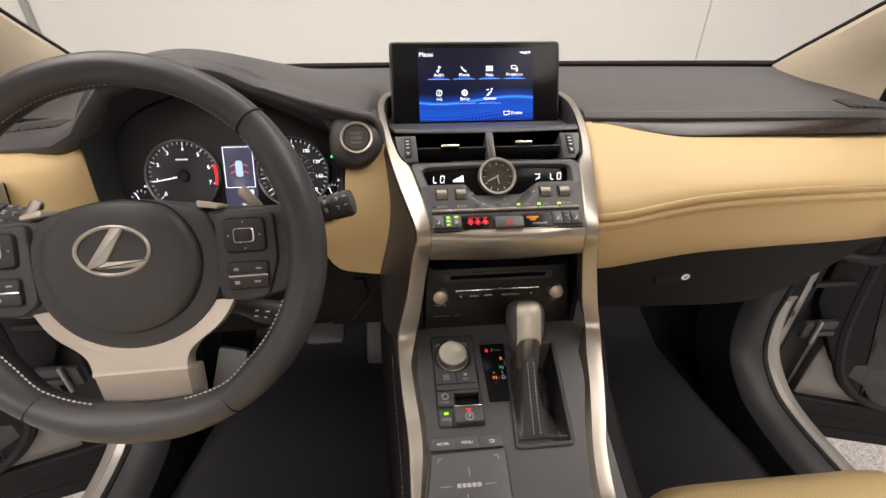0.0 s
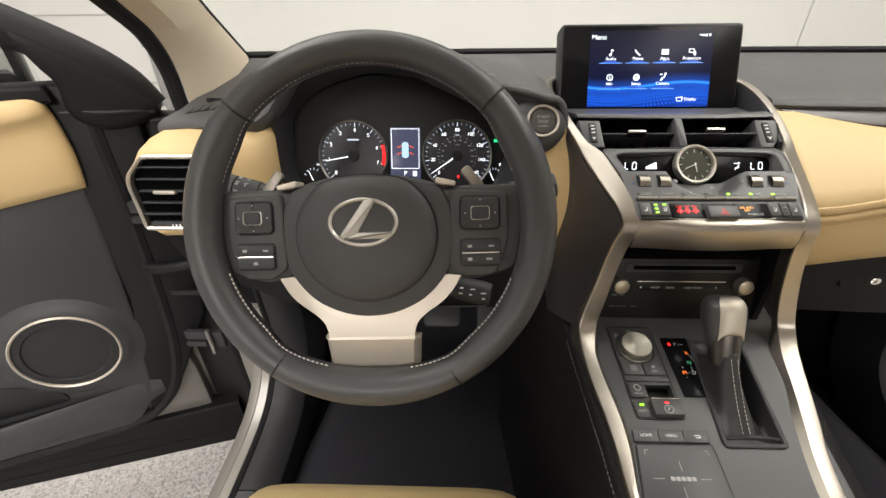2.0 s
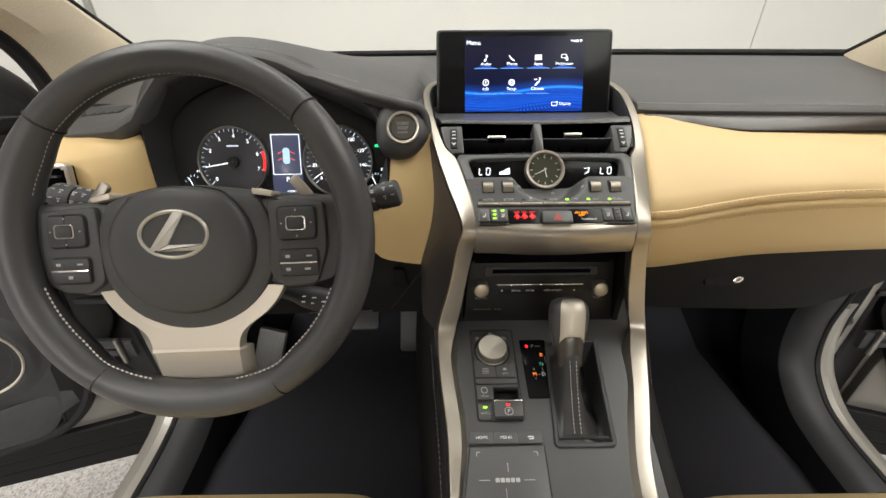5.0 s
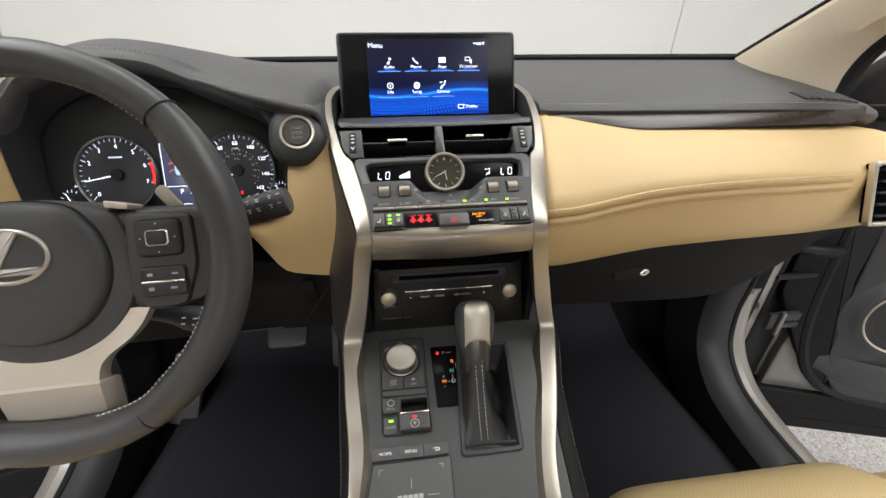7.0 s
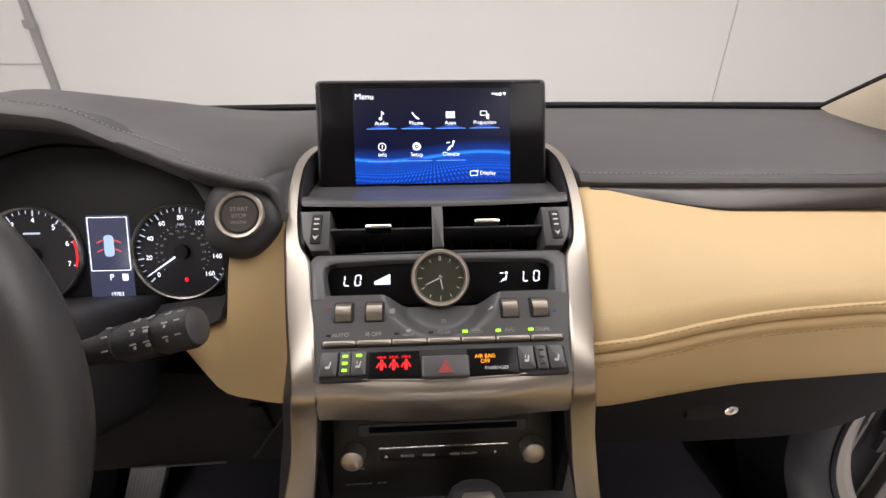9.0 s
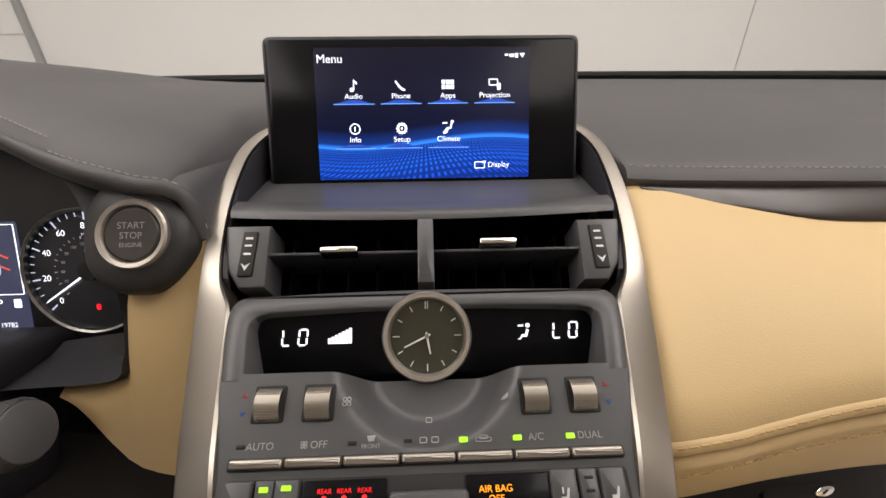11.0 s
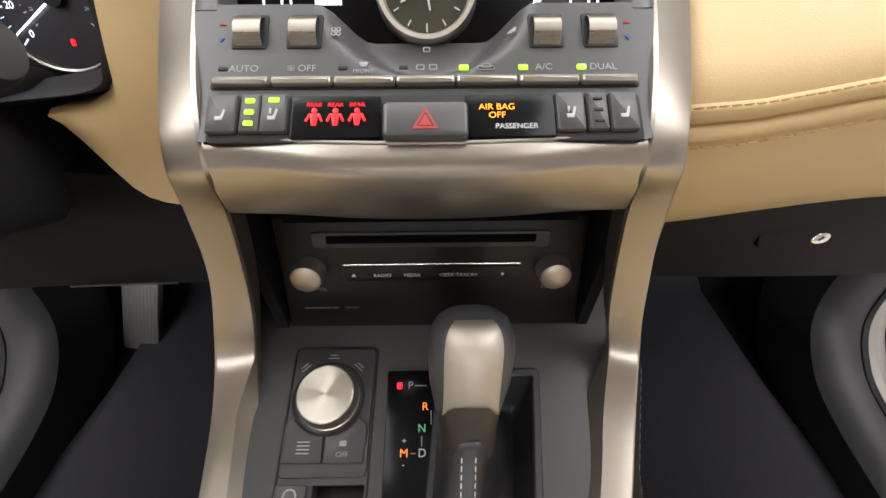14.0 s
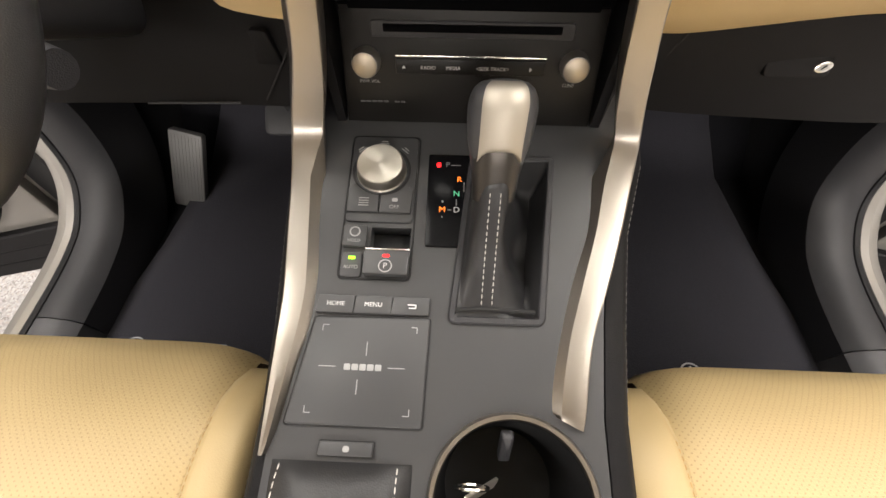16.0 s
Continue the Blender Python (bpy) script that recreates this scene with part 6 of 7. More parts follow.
def ticks(g, dial_ob, a0, a1, n, r0, r1, major, material, w=0.0009):
    bm = bmesh.new()
    for i in range(n):
        a = radians(a0 + (a1 - a0) * i / (n - 1))
        big = i % major == 0
        ln = (r1 - r0) * (1 if big else 0.55)
        mk = g @ Matrix.Translation(((r1 - ln / 2) * math.cos(a), (r1 - ln / 2) * math.sin(a), -0.0037)) @ pose(0, 0, 0, 0, 0, math.degrees(a))
        plate(mk, rrect(ln, w * (1.5 if big else 0.8), 0.0001), 0, 0.0003, 0.0001, bm)
    part("scale_marks", bm, material, dial_ob)


ticks(g1, GD["tachometer"], 222, -16, 29, 0.043, 0.0495, 4, LITDIM)
ticks(g2, GD["speedometer"], 222, -42, 33, 0.043, 0.0495, 4, LITDIM)
ticks(g2, GD["speedometer"], 222, -42, 27, 0.0275, 0.030, 2, PRINT, 0.0006)
bm = bmesh.new()
for i in range(14):
    a = radians(18 - 34 * i / 13)
    mk = g1 @ Matrix.Translation((0.0475 * math.cos(a), 0.0475 * math.sin(a), -0.0035)) @ pose(0, 0, 0, 0, 0, math.degrees(a))
    plate(mk, rrect(0.005, 0.0024, 0.0001), 0, 0.0003, 0.0001, bm)
part("red_zone", bm, REDLIT, GD["tachometer"], "glowing red rev limit arc")
for i in range(8):
    a = radians(222 - 34 * i)
    lettering("numeral", str(i), g1, 0.0385 * math.cos(a), 0.0385 * math.sin(a), 0.0082, LIT, GD["tachometer"], lift=-0.0035)
for i in range(9):
    a = radians(222 - 33 * i)
    lettering("numeral", str(20 * i), g2, 0.0375 * math.cos(a), 0.0380 * math.sin(a), 0.0072, LIT, GD["speedometer"], lift=-0.0035)
for i in range(1, 13):
    a = radians(222 - 264 * i / 13)
    lettering("numeral", str(20 * i), g2, 0.0232 * math.cos(a), 0.0232 * math.sin(a), 0.0034, PRINT, GD["speedometer"], lift=-0.0035)
lettering("legend", "MPH", g2, 0, 0.0305, 0.0040, LITDIM, GD["speedometer"], lift=-0.0035)
lettering("legend", "km/h", g2, 0, 0.0165, 0.0036, PRINT, GD["speedometer"], lift=-0.0035)
bm = bmesh.new()
plate(g1, rrect(0.018, 0.0022, 0.0006, 0.0, 0.024), -0.0038, -0.0034, 0.0001, bm)
part("legend_bar", bm, LITDIM, GD["tachometer"])
for g, a, ln, dial_ob in ((g1, 190, 0.044, GD["tachometer"]), (g2, 214, 0.046, GD["speedometer"])):
    mk = g @ pose(0, 0, 0, 0, 0, a)
    part("needle", plate(mk, [(0.0, -0.0009), (ln, -0.0004), (ln, 0.0004), (0.0, 0.0009)], -0.0025, -0.0015, 0.0002), LIT, dial_ob, "glowing white needle")
    part("needle_hub", lathe(g, [(0.0001, -0.004), (0.0085, -0.004), (0.0078, 0.001), (0.0001, 0.0014)], 28), BLACK, dial_ob, "black needle hub")
part("centre_display", plate(KL, rrect(0.047, 0.096, 0.002, 0.0035, -0.020), -0.007, -0.005, 0.0004), glow("navy_display", (0.05, 0.055, 0.10), 0.9), cluster, "dim blue centre display")
part("display_frame", ring_plate(KL, rrect(0.043, 0.060, 0.001, 0.0035, -0.004), rrect(0.0415, 0.0585, 0.001, 0.0035, -0.004), -0.0052, -0.0045, 0.0001), LIT, cluster, "thin white display frame")
bm = plate(KL, rrect(0.0105, 0.024, 0.004, 0.0035, -0.006), -0.0052, -0.0046, 0.0001)
part("car_figure", bm, glow("pale_blue", (0.5, 0.7, 0.9), 0.9), cluster, "pale blue car seen from above")
bm = bmesh.new()
for s in (-1, 1):
    for yy in (0.000, -0.010):
        plate(KL @ pose(0.0035 + s * 0.0095, yy - 0.001, 0, 0, 0, s * -25), rrect(0.0075, 0.0014, 0.0003), -0.0052, -0.0045, 0.0001, bm)
part("open_doors_figure", bm, glow("soft_red", (0.8, 0.1, 0.06), 1.0), cluster, "red open door marks")
lettering("gear_readout", "P", KL, 0.0035, -0.0415, 0.0095, LIT, cluster, lift=-0.0047)
lettering("odometer", "19782", KL, 0.008, -0.0605, 0.0058, LIT, cluster, lift=-0.0047)
part("fuel_icon", plate(KL, rrect(0.006, 0.0075, 0.001, 0.018, -0.0415), -0.0052, -0.0046, 0.0001), LIT, cluster)
part("red_lamp", plate(KL, rrect(0.003, 0.005, 0.0012, 0.0855, -0.046), -0.004, -0.003, 0.0001), REDLIT, cluster, "lit red warning lamp")
part("green_lamp", plate(KL, rrect(0.008, 0.004, 0.001, 0.1435, 0.0080), -0.006, -0.004, 0.0001), glow("green_tell_tale", (0.02, 0.9, 0.25), 1.2), cluster, "lit green lamp")
for cx, lab, a0, a1 in ((-0.142, "H", 150, 60), (0.1400, "F", 60, 130)):
    bm = bmesh.new()
    for i in range(5):
        a = radians(a0 + (a1 - a0) * i / 4)
        mk = KL @ Matrix.Translation((cx + 0.014 * math.cos(a), -0.052 + 0.018 * math.sin(a), -0.0045)) @ pose(0, 0, 0, 0, 0, math.degrees(a))
        plate(mk, rrect(0.0035, 0.0010, 0.0002), 0, 0.0004, 0.0001, bm)
    small = part("small_gauge", bm, LITDIM, cluster, "small lit arc gauge")
    lettering("legend", lab, KL, cx + 0.009, -0.028, 0.006, LIT, small, lift=-0.0042)
    part("needle", plate(KL @ pose(cx, -0.052, -0.004, 0, 0, 115), [(0, -0.0007), (0.016, -0.0004), (0.016, 0.0004), (0, 0.0007)], 0, 0.0006, 0.0001), LIT, small)
# shroud round the gauges, from the hood edge back to the gauge plate
front = [(-0.536, 0.592, 1.070), (-0.50, 0.602, 1.112), (-0.42, 0.612, 1.132), (-0.36, 0.612, 1.128), (-0.30, 0.602, 1.108), (-0.235, 0.575, 1.088), (-0.205, 0.550, 1.06), (-0.199, 0.543, 1.03), (-0.1975, 0.530, 0.99), (-0.2010, 0.523, 0.972), (-0.214, 0.521, 0.957), (-0.28, 0.527, 0.947), (-0.40, 0.53, 0.935), (-0.51, 0.545, 0.925), (-0.538, 0.572, 0.955), (-0.540, 0.582, 1.02)]
backl = [(-0.53, 0.645, 1.04), (-0.49, 0.650, 1.075), (-0.42, 0.655, 1.098), (-0.36, 0.655, 1.098), (-0.30, 0.650, 1.08), (-0.245, 0.64, 1.055), (-0.215, 0.63, 1.03), (-0.208, 0.62, 1.00), (-0.213, 0.617, 0.980), (-0.220, 0.610, 0.960), (-0.233, 0.603, 0.942), (-0.28, 0.595, 0.932), (-0.40, 0.595, 0.930), (-0.51, 0.600, 0.932), (-0.530, 0.615, 0.955), (-0.534, 0.635, 1.0)]


F, Bk = closed_smooth(front), closed_smooth(backl)
FO = [p + (p - Vector((-0.38, p.y, 1.0))).normalized() * 0.012 + Vector((0, 0.012, 0)) for p in F]
part("gauge_shroud", loft([[p + Vector((0, 0.05, 0)) for p in FO], FO, F, [a.lerp(b, 0.5) for a, b in zip(F, Bk)], Bk], caps=False), DARK, cluster, "dark moulded gauge shroud", sharp=60)

# start button in its pod
start = thing("start_button", (-0.174, 0.54, 1.057), "round engine start button with satin silver ring", "button")
SB = slope(0.5395, 1.0575, 0.023, 0.036, -0.174)
POD = [(p.x, p.y) for p in closed_smooth([(0.0290, 0.006, 0), (0.0225, 0.017, 0), (0.006, 0.0285, 0), (-0.014, 0.0320, 0), (-0.026, 0.028, 0), (-0.0335, 0.014, 0), (-0.0345, -0.006, 0), (-0.030, -0.022, 0), (-0.016, -0.0330, 0), (0.002, -0.0345, 0), (0.014, -0.0290, 0), (0.0235, -0.0195, 0), (0.0300, -0.0070, 0)], 5)]
part("pod", loft([[(x * k, y * k, z) for x, y in POD] for k, z in ((1.03, -0.050), (1.06, -0.024), (1.06, -0.0150), (1.04, -0.0110), (1.0, -0.0080), (0.93, -0.0055), (0.80, -0.0030), (0.62, -0.0012))], m=SB), PODGREY, start, "dark moulded teardrop pod", sharp=60)
part("ring", lathe(SB, [(0.0166, -0.004), (0.0212, -0.004), (0.0212, 0.001), (0.0202, 0.0024), (0.0178, 0.0018), (0.0165, -0.0005)], 48), RINGMETAL, start, "satin silver ring")
part("cap", lathe(SB, [(0.0162, -0.003), (0.0162, 0.0), (0.0150, 0.0012), (0.0001, 0.0006)], 40), mat("bronze_cap", (0.07, 0.065, 0.06), 0.35, metal=0.4), start, "dark bronze push cap")
lettering("print", "START", SB, 0, 0.0048, 0.0055, PRINTDIM, start, lift=0.0016)
lettering("print", "STOP", SB, 0, -0.0012, 0.0055, PRINTDIM, start, lift=0.0016)
lettering("print", "ENGINE", SB, 0, -0.0068, 0.0038, PRINTDIM, start, lift=0.0016)

# ---- driver side of the dashboard ----
INNER = [((-0.139, 0.552, 1.046), (-0.156, 0.500, 0.874)), ((-0.155, 0.548, 1.043), (-0.172, 0.503, 0.874)), ((-0.180, 0.545, 1.032), (-0.190, 0.508, 0.874)), ((-0.192, 0.543, 1.020), (-0.202, 0.510, 0.875)),
         ((-0.1940, 0.537, 1.006), (-0.206, 0.511, 0.876)), ((-0.1945, 0.531, 0.988), (-0.213, 0.512, 0.878)), ((-0.1980, 0.528, 0.970), (-0.222, 0.514, 0.886)), ((-0.207, 0.527, 0.955), (-0.232, 0.518, 0.900)), ((-0.226, 0.529, 0.945), (-0.247, 0.526, 0.918)), ((-0.262, 0.536, 0.938), (-0.263, 0.534, 0.932))]
rows = []
for i, (a, b) in enumerate(INNER):
    a, b = Vector(a), Vector(b)
    row = []
    for k in range(13):
        q = k / 12
        p = a.lerp(b, q) + Vector((0.011 * math.sin(q * math.pi) ** 1.3 * max(0.0, 1 - i / 4), -0.020 * math.sin(q * math.pi) * max(0.25, 1 - i / 7), 0))
        row.append(p)
    rows.append([tuple(p) for p in row] + [(b.x, b.y + 0.03, b.z - 0.003), (a.x, a.y + 0.04, a.z - 0.01)])
edge = [Vector(p) for p in rows[0][:13]]
part("leather_panel", loft(rows), LEATHER, dash, "beige leather panel beside the column", sharp=60)
arm_line = smooth_line([(-0.141, 0.556, 1.043)] + [(-o[0] - 0.001, o[1] + 0.003, o[2] - 0.003) for o, n in ARM[6:]], 4)
rest_line = smooth_line(edge + [Vector((-0.156, 0.495, 0.855)), Vector((-0.156, 0.480, 0.835)), Vector((-0.154, 0.460, 0.815))], 3)
rows = []
for k in range(41):
    q = k / 40
    def along(line):
        f = q * (len(line) - 1)
        n = min(int(f), len(line) - 2)
        return line[n].lerp(line[n + 1], f - n)
    a, b = along(arm_line), along(rest_line) + Vector((0, 0.003, 0))
    rows.append([a + Vector((0.01, 0.02, 0)), a, a.lerp(b, 0.33) + Vector((-0.003, 0.002, 0)), a.lerp(b, 0.67) + Vector((-0.003, 0.002, 0)), b, b + Vector((0.01, 0.04, 0))])
part("stack_skin", loft(rows), mat("brown_black_trim", (0.030, 0.026, 0.025), 0.42, bump=0.2, bscale=1200), stack, "dark brown-black side skin of the stack")
rows = []
for x, tz, ty in ((-0.543, 1.028, 0.616), (-0.550, 1.029, 0.600), (-0.570, 1.031, 0.575), (-0.60, 1.032, 0.556), (-0.66, 1.030, 0.553), (-0.71, 1.022, 0.565), (-0.735, 1.012, 0.59)):
    rows.append([(x, ty + 0.03, tz + 0.010), (x, ty + 0.004, tz + 0.008), (x, ty - 0.025, tz + 0.0), (x, ty - 0.040, tz - 0.010), (x, ty - 0.046, tz - 0.04), (x, ty - 0.050, tz - 0.10), (x, ty - 0.054, tz - 0.113), (x, ty - 0.044, tz - 0.124), (x, ty + 0.04, tz - 0.12)])
part("leather_panel", loft(rows), LEATHER, dash, "beige leather panel round the outer vent", sharp=60)
part("cluster_cheek", box(-0.5445, -0.538, 0.595, 0.68, 0.905, 1.028, 0.002), DARK, dash, "dark cheek beside the gauges")
LOWD = [(0.13, 0.512, 0.872, 0.520, 0.77), (0.30, 0.535, 0.878, 0.515, 0.775), (0.50, 0.54, 0.90, 0.50, 0.785), (0.72, 0.52, 0.93, 0.55, 0.84)]
part("lower_panel", lower_panel(LOWD, -1, 0.13, 0.715), LOWER, dash, "dark grey knee panel")


part("edge_line", tube([(-0.335 + 0.1 * k / 8, 0.5105, 0.7775 + 0.0004 * k) for k in range(9)], 0.0012, 6), PANEL, dash, "pale edge of the knee panel")
part("panel_gap", tube([(-0.150, 0.5085, 0.865), (-0.176, 0.5110, 0.826), (-0.205, 0.5110, 0.785)], 0.0013, 6), BLACK, dash, "dark gap in the knee panel")
part("side_hatch", plate(slope(0.513, 0.842, 0.0, 0.10, -0.188), rounded([(-0.013, -0.017), (0.012, -0.018), (0.006, 0.015), (-0.010, 0.016)], 0.003), -0.004, 0.0016, 0.001), LOWER, dash, "small dark hatch")


def outer_vent(s):
    t = thing("outer_air_vent", (s * 0.645, 0.50, 0.97), "outer dashboard air vent with black vanes and satin silver surround", "air vent", "outer air vents")
    m = slope(0.4945, 0.972, 0.020, 0.09, -0.655) if s < 0 else slope(0.4520, 0.980, 0.030, 0.09, 0.626)
    pts = [(s * -0.064, 0.054 if s < 0 else 0.040), (s * -0.060, -0.046), (s * 0.048, -0.046), (s * 0.060, 0.014), (s * 0.058, 0.028), (s * 0.034, 0.054 if s < 0 else 0.040)]
    if s < 0:
        pts.reverse()
    o = rounded(pts, 0.006)
    part("surround", ring_plate(m, o, inset(o, 0.0050), -0.006, 0.004, 0.002), SATIN, t, "satin silver surround")
    # shallow plate whose colour carries the shade of a deep vent
    part("well", plate(m, inset(o, 0.003), -0.012, -0.0065, 0.001), SLOT_SHADE, t, "vent well in shade black")
    for k in range(5):
        yy = (0.038 if s < 0 else 0.029) - 0.0155 * k
        part("vane", plate(m, rrect(0.094, 0.0026, 0.001, 0.0, yy), -0.0065, 0.001, 0.001), DARK, t, "black vane")
    part("vane_tab", plate(m, rrect(0.030, 0.0052, 0.002, s * 0.012, 0.0056), -0.004, 0.003, 0.0015), SATIN, t, "satin sliding tab")
    part("dial_strip", plate(m, rrect(0.060, 0.011, 0.002, s * 0.010, -0.0395), -0.0065, 0.001, 0.001), DARK, t)
    bm = bmesh.new()
    for k in range(4):
        plate(m, rrect(0.002, 0.004, 0.0004, s * 0.010 + 0.005 * k, -0.0395), 0.001, 0.0015, 0.0001, bm)
    part("tick_marks", bm, PRINT, t)
    # demister grille on the pad
    g = thing("demister_grille", (s * 0.64, 0.64, 1.07), "small black demister grille in the dashboard pad", "air vent", "demister grilles")
    def on_pad(x, y):
        ey, ez, c = lerp_table(x, EDGE)
        return Vector((x, y, ez + c * min(1.0, 0.4 + 0.6 * max(0.0, y - ey - 0.02) / 0.05)))
    rows = []
    for k in range(9):
        x = s * (0.585 + 0.0125 * k)
        a, b = on_pad(x, 0.618), on_pad(x, 0.650)
        rows.append([a + Vector((0, 0, -0.004)), a + Vector((0, 0, 0.0012)), b + Vector((0, 0, 0.0012)), b + Vector((0, 0, -0.004))])
    part("slot", loft(rows), BLACK, g, "black slot of the grille")
    for k in range(7):
        x = s * (0.592 + 0.0135 * k)
        part("slat", loft([[on_pad(x - 0.0035, y) + Vector((0, 0, -0.002)), on_pad(x, y) + Vector((0, 0, h)), on_pad(x + 0.0035, y) + Vector((0, 0, -0.002))] for y, h in ((0.617, 0.0030), (0.634, 0.0055), (0.651, 0.0030))]), SOFT, g, "grey tooth of the grille", sharp=20)


outer_vent(-1)
outer_vent(1)


# ---- doors, standing open ----
def door(s):
    t = thing("car_door", (s * 0.86, 0.70, 0.25), "open car door, dark panel with beige leather insert and round speaker", "car door", "open doors")
    d = Vector((s * 0.906, -0.423, 0))
    n = Vector((-s * 0.423, -0.906, 0))
    # local x along the door away from the hinge, local y up, local z towards the seat
    m = Matrix((d, Vector((0, 0, 1)), n)).transposed().to_4x4()
    m = Matrix.Translation((s * 0.86, 0.70, 0)) @ m

    def poly(pts, z0, z1, bevel, r=0.01):
        pts = list(pts)
        area = sum(pts[i - 1][0] * pts[i][1] - pts[i][0] * pts[i - 1][1] for i in range(len(pts)))
        if area < 0:
            pts.reverse()
        return plate(m, rounded(pts, r), z0, z1, bevel)
    part("outer_skin", poly([(-0.02, 0.26), (0.02, 1.04), (1.05, 1.08), (1.08, 0.34), (0.98, 0.26)], -0.15, -0.06, 0.02, 0.04), CARPAINT, t, "greige painted steel skin")
    part("door_edge", poly([(0.05, 0.25), (0.05, 0.42), (0.07, 0.60), (0.07, 1.02), (1.04, 1.05), (1.05, 0.32), (0.96, 0.22)], -0.07, -0.03, 0.008, 0.03), CARPAINT, t, "greige painted inner edge")
    part("hinge_gaiter", poly([(-0.02, 0.60), (-0.03, 1.07), (0.093, 1.085), (0.105, 0.66), (0.17, 0.38), (0.17, 0.335), (0.08, 0.42)], -0.035, -0.004, 0.008, 0.02), RUBBER, t, "black sealing edge")
    rows = []
    for x in (-0.01, 0.10, 0.30, 0.60, 1.02):
        hi, lo = 0.284 + 0.100 * x, 0.128 + 0.185 * x
        rows.append([m @ Vector((x, hi + (lo - hi) * q, z)) for q, z in ((0, -0.10), (0, -0.016), (0.03, -0.012), (0.30, -0.010), (0.33, -0.013), (0.36, -0.024), (0.40, -0.018), (0.62, -0.015), (0.65, -0.018), (0.69, -0.028), (0.72, -0.022), (0.97, -0.020), (1, -0.025), (1, -0.10))])
    part("sill_rubber", loft(rows), LOWER, t, "black stepped lower sealing strip", sharp=25)
    part("lower_panel", poly([(0.20, 0.318), (0.138, 0.40), (0.106, 0.64), (0.084, 0.908), (0.09, 1.06), (1.0, 1.07), (1.02, 0.42), (0.92, 0.345)], -0.04, -0.002, 0.012, 0.03), DOORGREY, t, "dark grey moulded door panel")
    part("seal", tube([m @ Vector(q) for q in smooth_line([(0.55, 0.325, -0.012), (0.30, 0.318, -0.012), (0.20, 0.325, -0.012), (0.145, 0.352, -0.012), (0.095, 0.42, -0.012), (0.060, 0.556, -0.012), (0.042, 0.80, -0.012), (0.036, 1.0, -0.012), (0.030, 1.12, -0.012)], 5)], 0.013, 8), RUBBER, t, "black rubber door seal")
    # leather insert: its front edge curves and stays flush, a soft crease runs below the top
    rows = []
    for x in (0.0, 0.003, 0.008, 0.016, 0.03, 0.06, 0.11, 0.18, 0.28, 0.42, 0.60, 0.86):
        k = min(1.0, x / 0.02) ** 0.5
        tz, lo = 1.067 - 0.008 * min(1, x * 4), 0.912 - 0.030 * min(1, x * 4.5)
        cr_ = 1.041 - 0.022 * min(1, x * 7)
        def at(z, d):
            lean = 0.010 * ((z - 0.985) / 0.08) ** 2 - 0.004
            return m @ Vector((0.080 + lean * max(0.0, 1 - x * 4) + x, z, d))
        rows.append([at(tz, -0.01), at(tz, 0.000 + 0.010 * k), at(tz - 0.008, 0.002 + 0.018 * k), at(cr_ + 0.006, 0.002 + 0.022 * k), at(cr_, 0.002 + 0.020 * k), at(cr_ - 0.006, 0.002 + 0.012 * k), at(cr_ - 0.022, 0.002 + 0.011 * k), at((tz + lo) / 2 - 0.01, 0.002 + 0.014 * k), at(lo + 0.02, 0.002 + 0.012 * k), at(lo + 0.004, 0.001 + 0.007 * k), at(lo, -0.002), at(lo, -0.01)])
    part("leather_insert", loft(rows), LEATHER, t, "beige leather upper insert", sharp=60)
    # arm rest swell and map pocket
    rows = []
    for i in range(20):
        q = i / 19
        x = 0.28 + 0.67 * q
        k = min(1.0, q * 2.2)
        k = k * k * (3 - 2 * k)
        rows.append([m @ Vector(v) for v in ((x, 0.885, -0.01), (x, 0.875, -0.004 + 0.05 * k), (x, 0.83, -0.004 + 0.075 * k), (x, 0.78, -0.004 + 0.06 * k), (x, 0.73, -0.004), (x, 0.73, -0.01))])
    part("armrest", loft(rows), DOORGREY, t, "dark grey door armrest", sharp=60)
    rows = []
    for i in range(26):
        q = i / 25
        x = 0.12 + 0.80 * q
        k = min(1.0, q * 1.7)
        k = 0.12 * min(1.0, q * 6) + 0.88 * k * k * (3 - 2 * k)
        rows.append([m @ Vector(v) for v in ((x, 0.345 + 0.05 * (1 - min(1, q * 9)), -0.01), (x, 0.36 + 0.04 * (1 - min(1, q * 9)), -0.004 + 0.030 * k), (x, 0.42, -0.004 + 0.046 * k), (x, 0.437, -0.004 + 0.046 * k), (x, 0.445, -0.005 + 0.040 * k), (x, 0.443, -0.006 + 0.030 * k), (x, 0.40, -0.01))])
    part("map_pocket", loft(rows), DOORGREY, t, "dark grey map pocket", sharp=60)
    part("pocket_divider", loft([[m @ Vector(v) for v in ((0.418 + dx, 0.44 + h, -0.004), (0.426 + dx, 0.44 + h, 0.024 - h * 0.2), (0.436 + dx, 0.44 + h, 0.024 - h * 0.2), (0.444 + dx, 0.44 + h, -0.004))] for h, dx in ((-0.02, 0.012), (0.0, 0.008), (0.04, 0.0), (0.052, -0.004), (0.054, -0.01))]), DOORGREY, t, "grey rib in the map pocket")
    # flat black plate paints the shadow over the pocket, no recess is cut
    part("pocket_shadow", poly([(0.28, 0.45), (0.30, 0.50), (0.38, 0.53), (0.86, 0.53), (0.88, 0.45)], -0.004, 0.001, 0.001, 0.02), BLACK, t, "black plate painted as the pocket's shadow")
    sm = m @ Matrix.Translation((0.238, 0.583, 0))
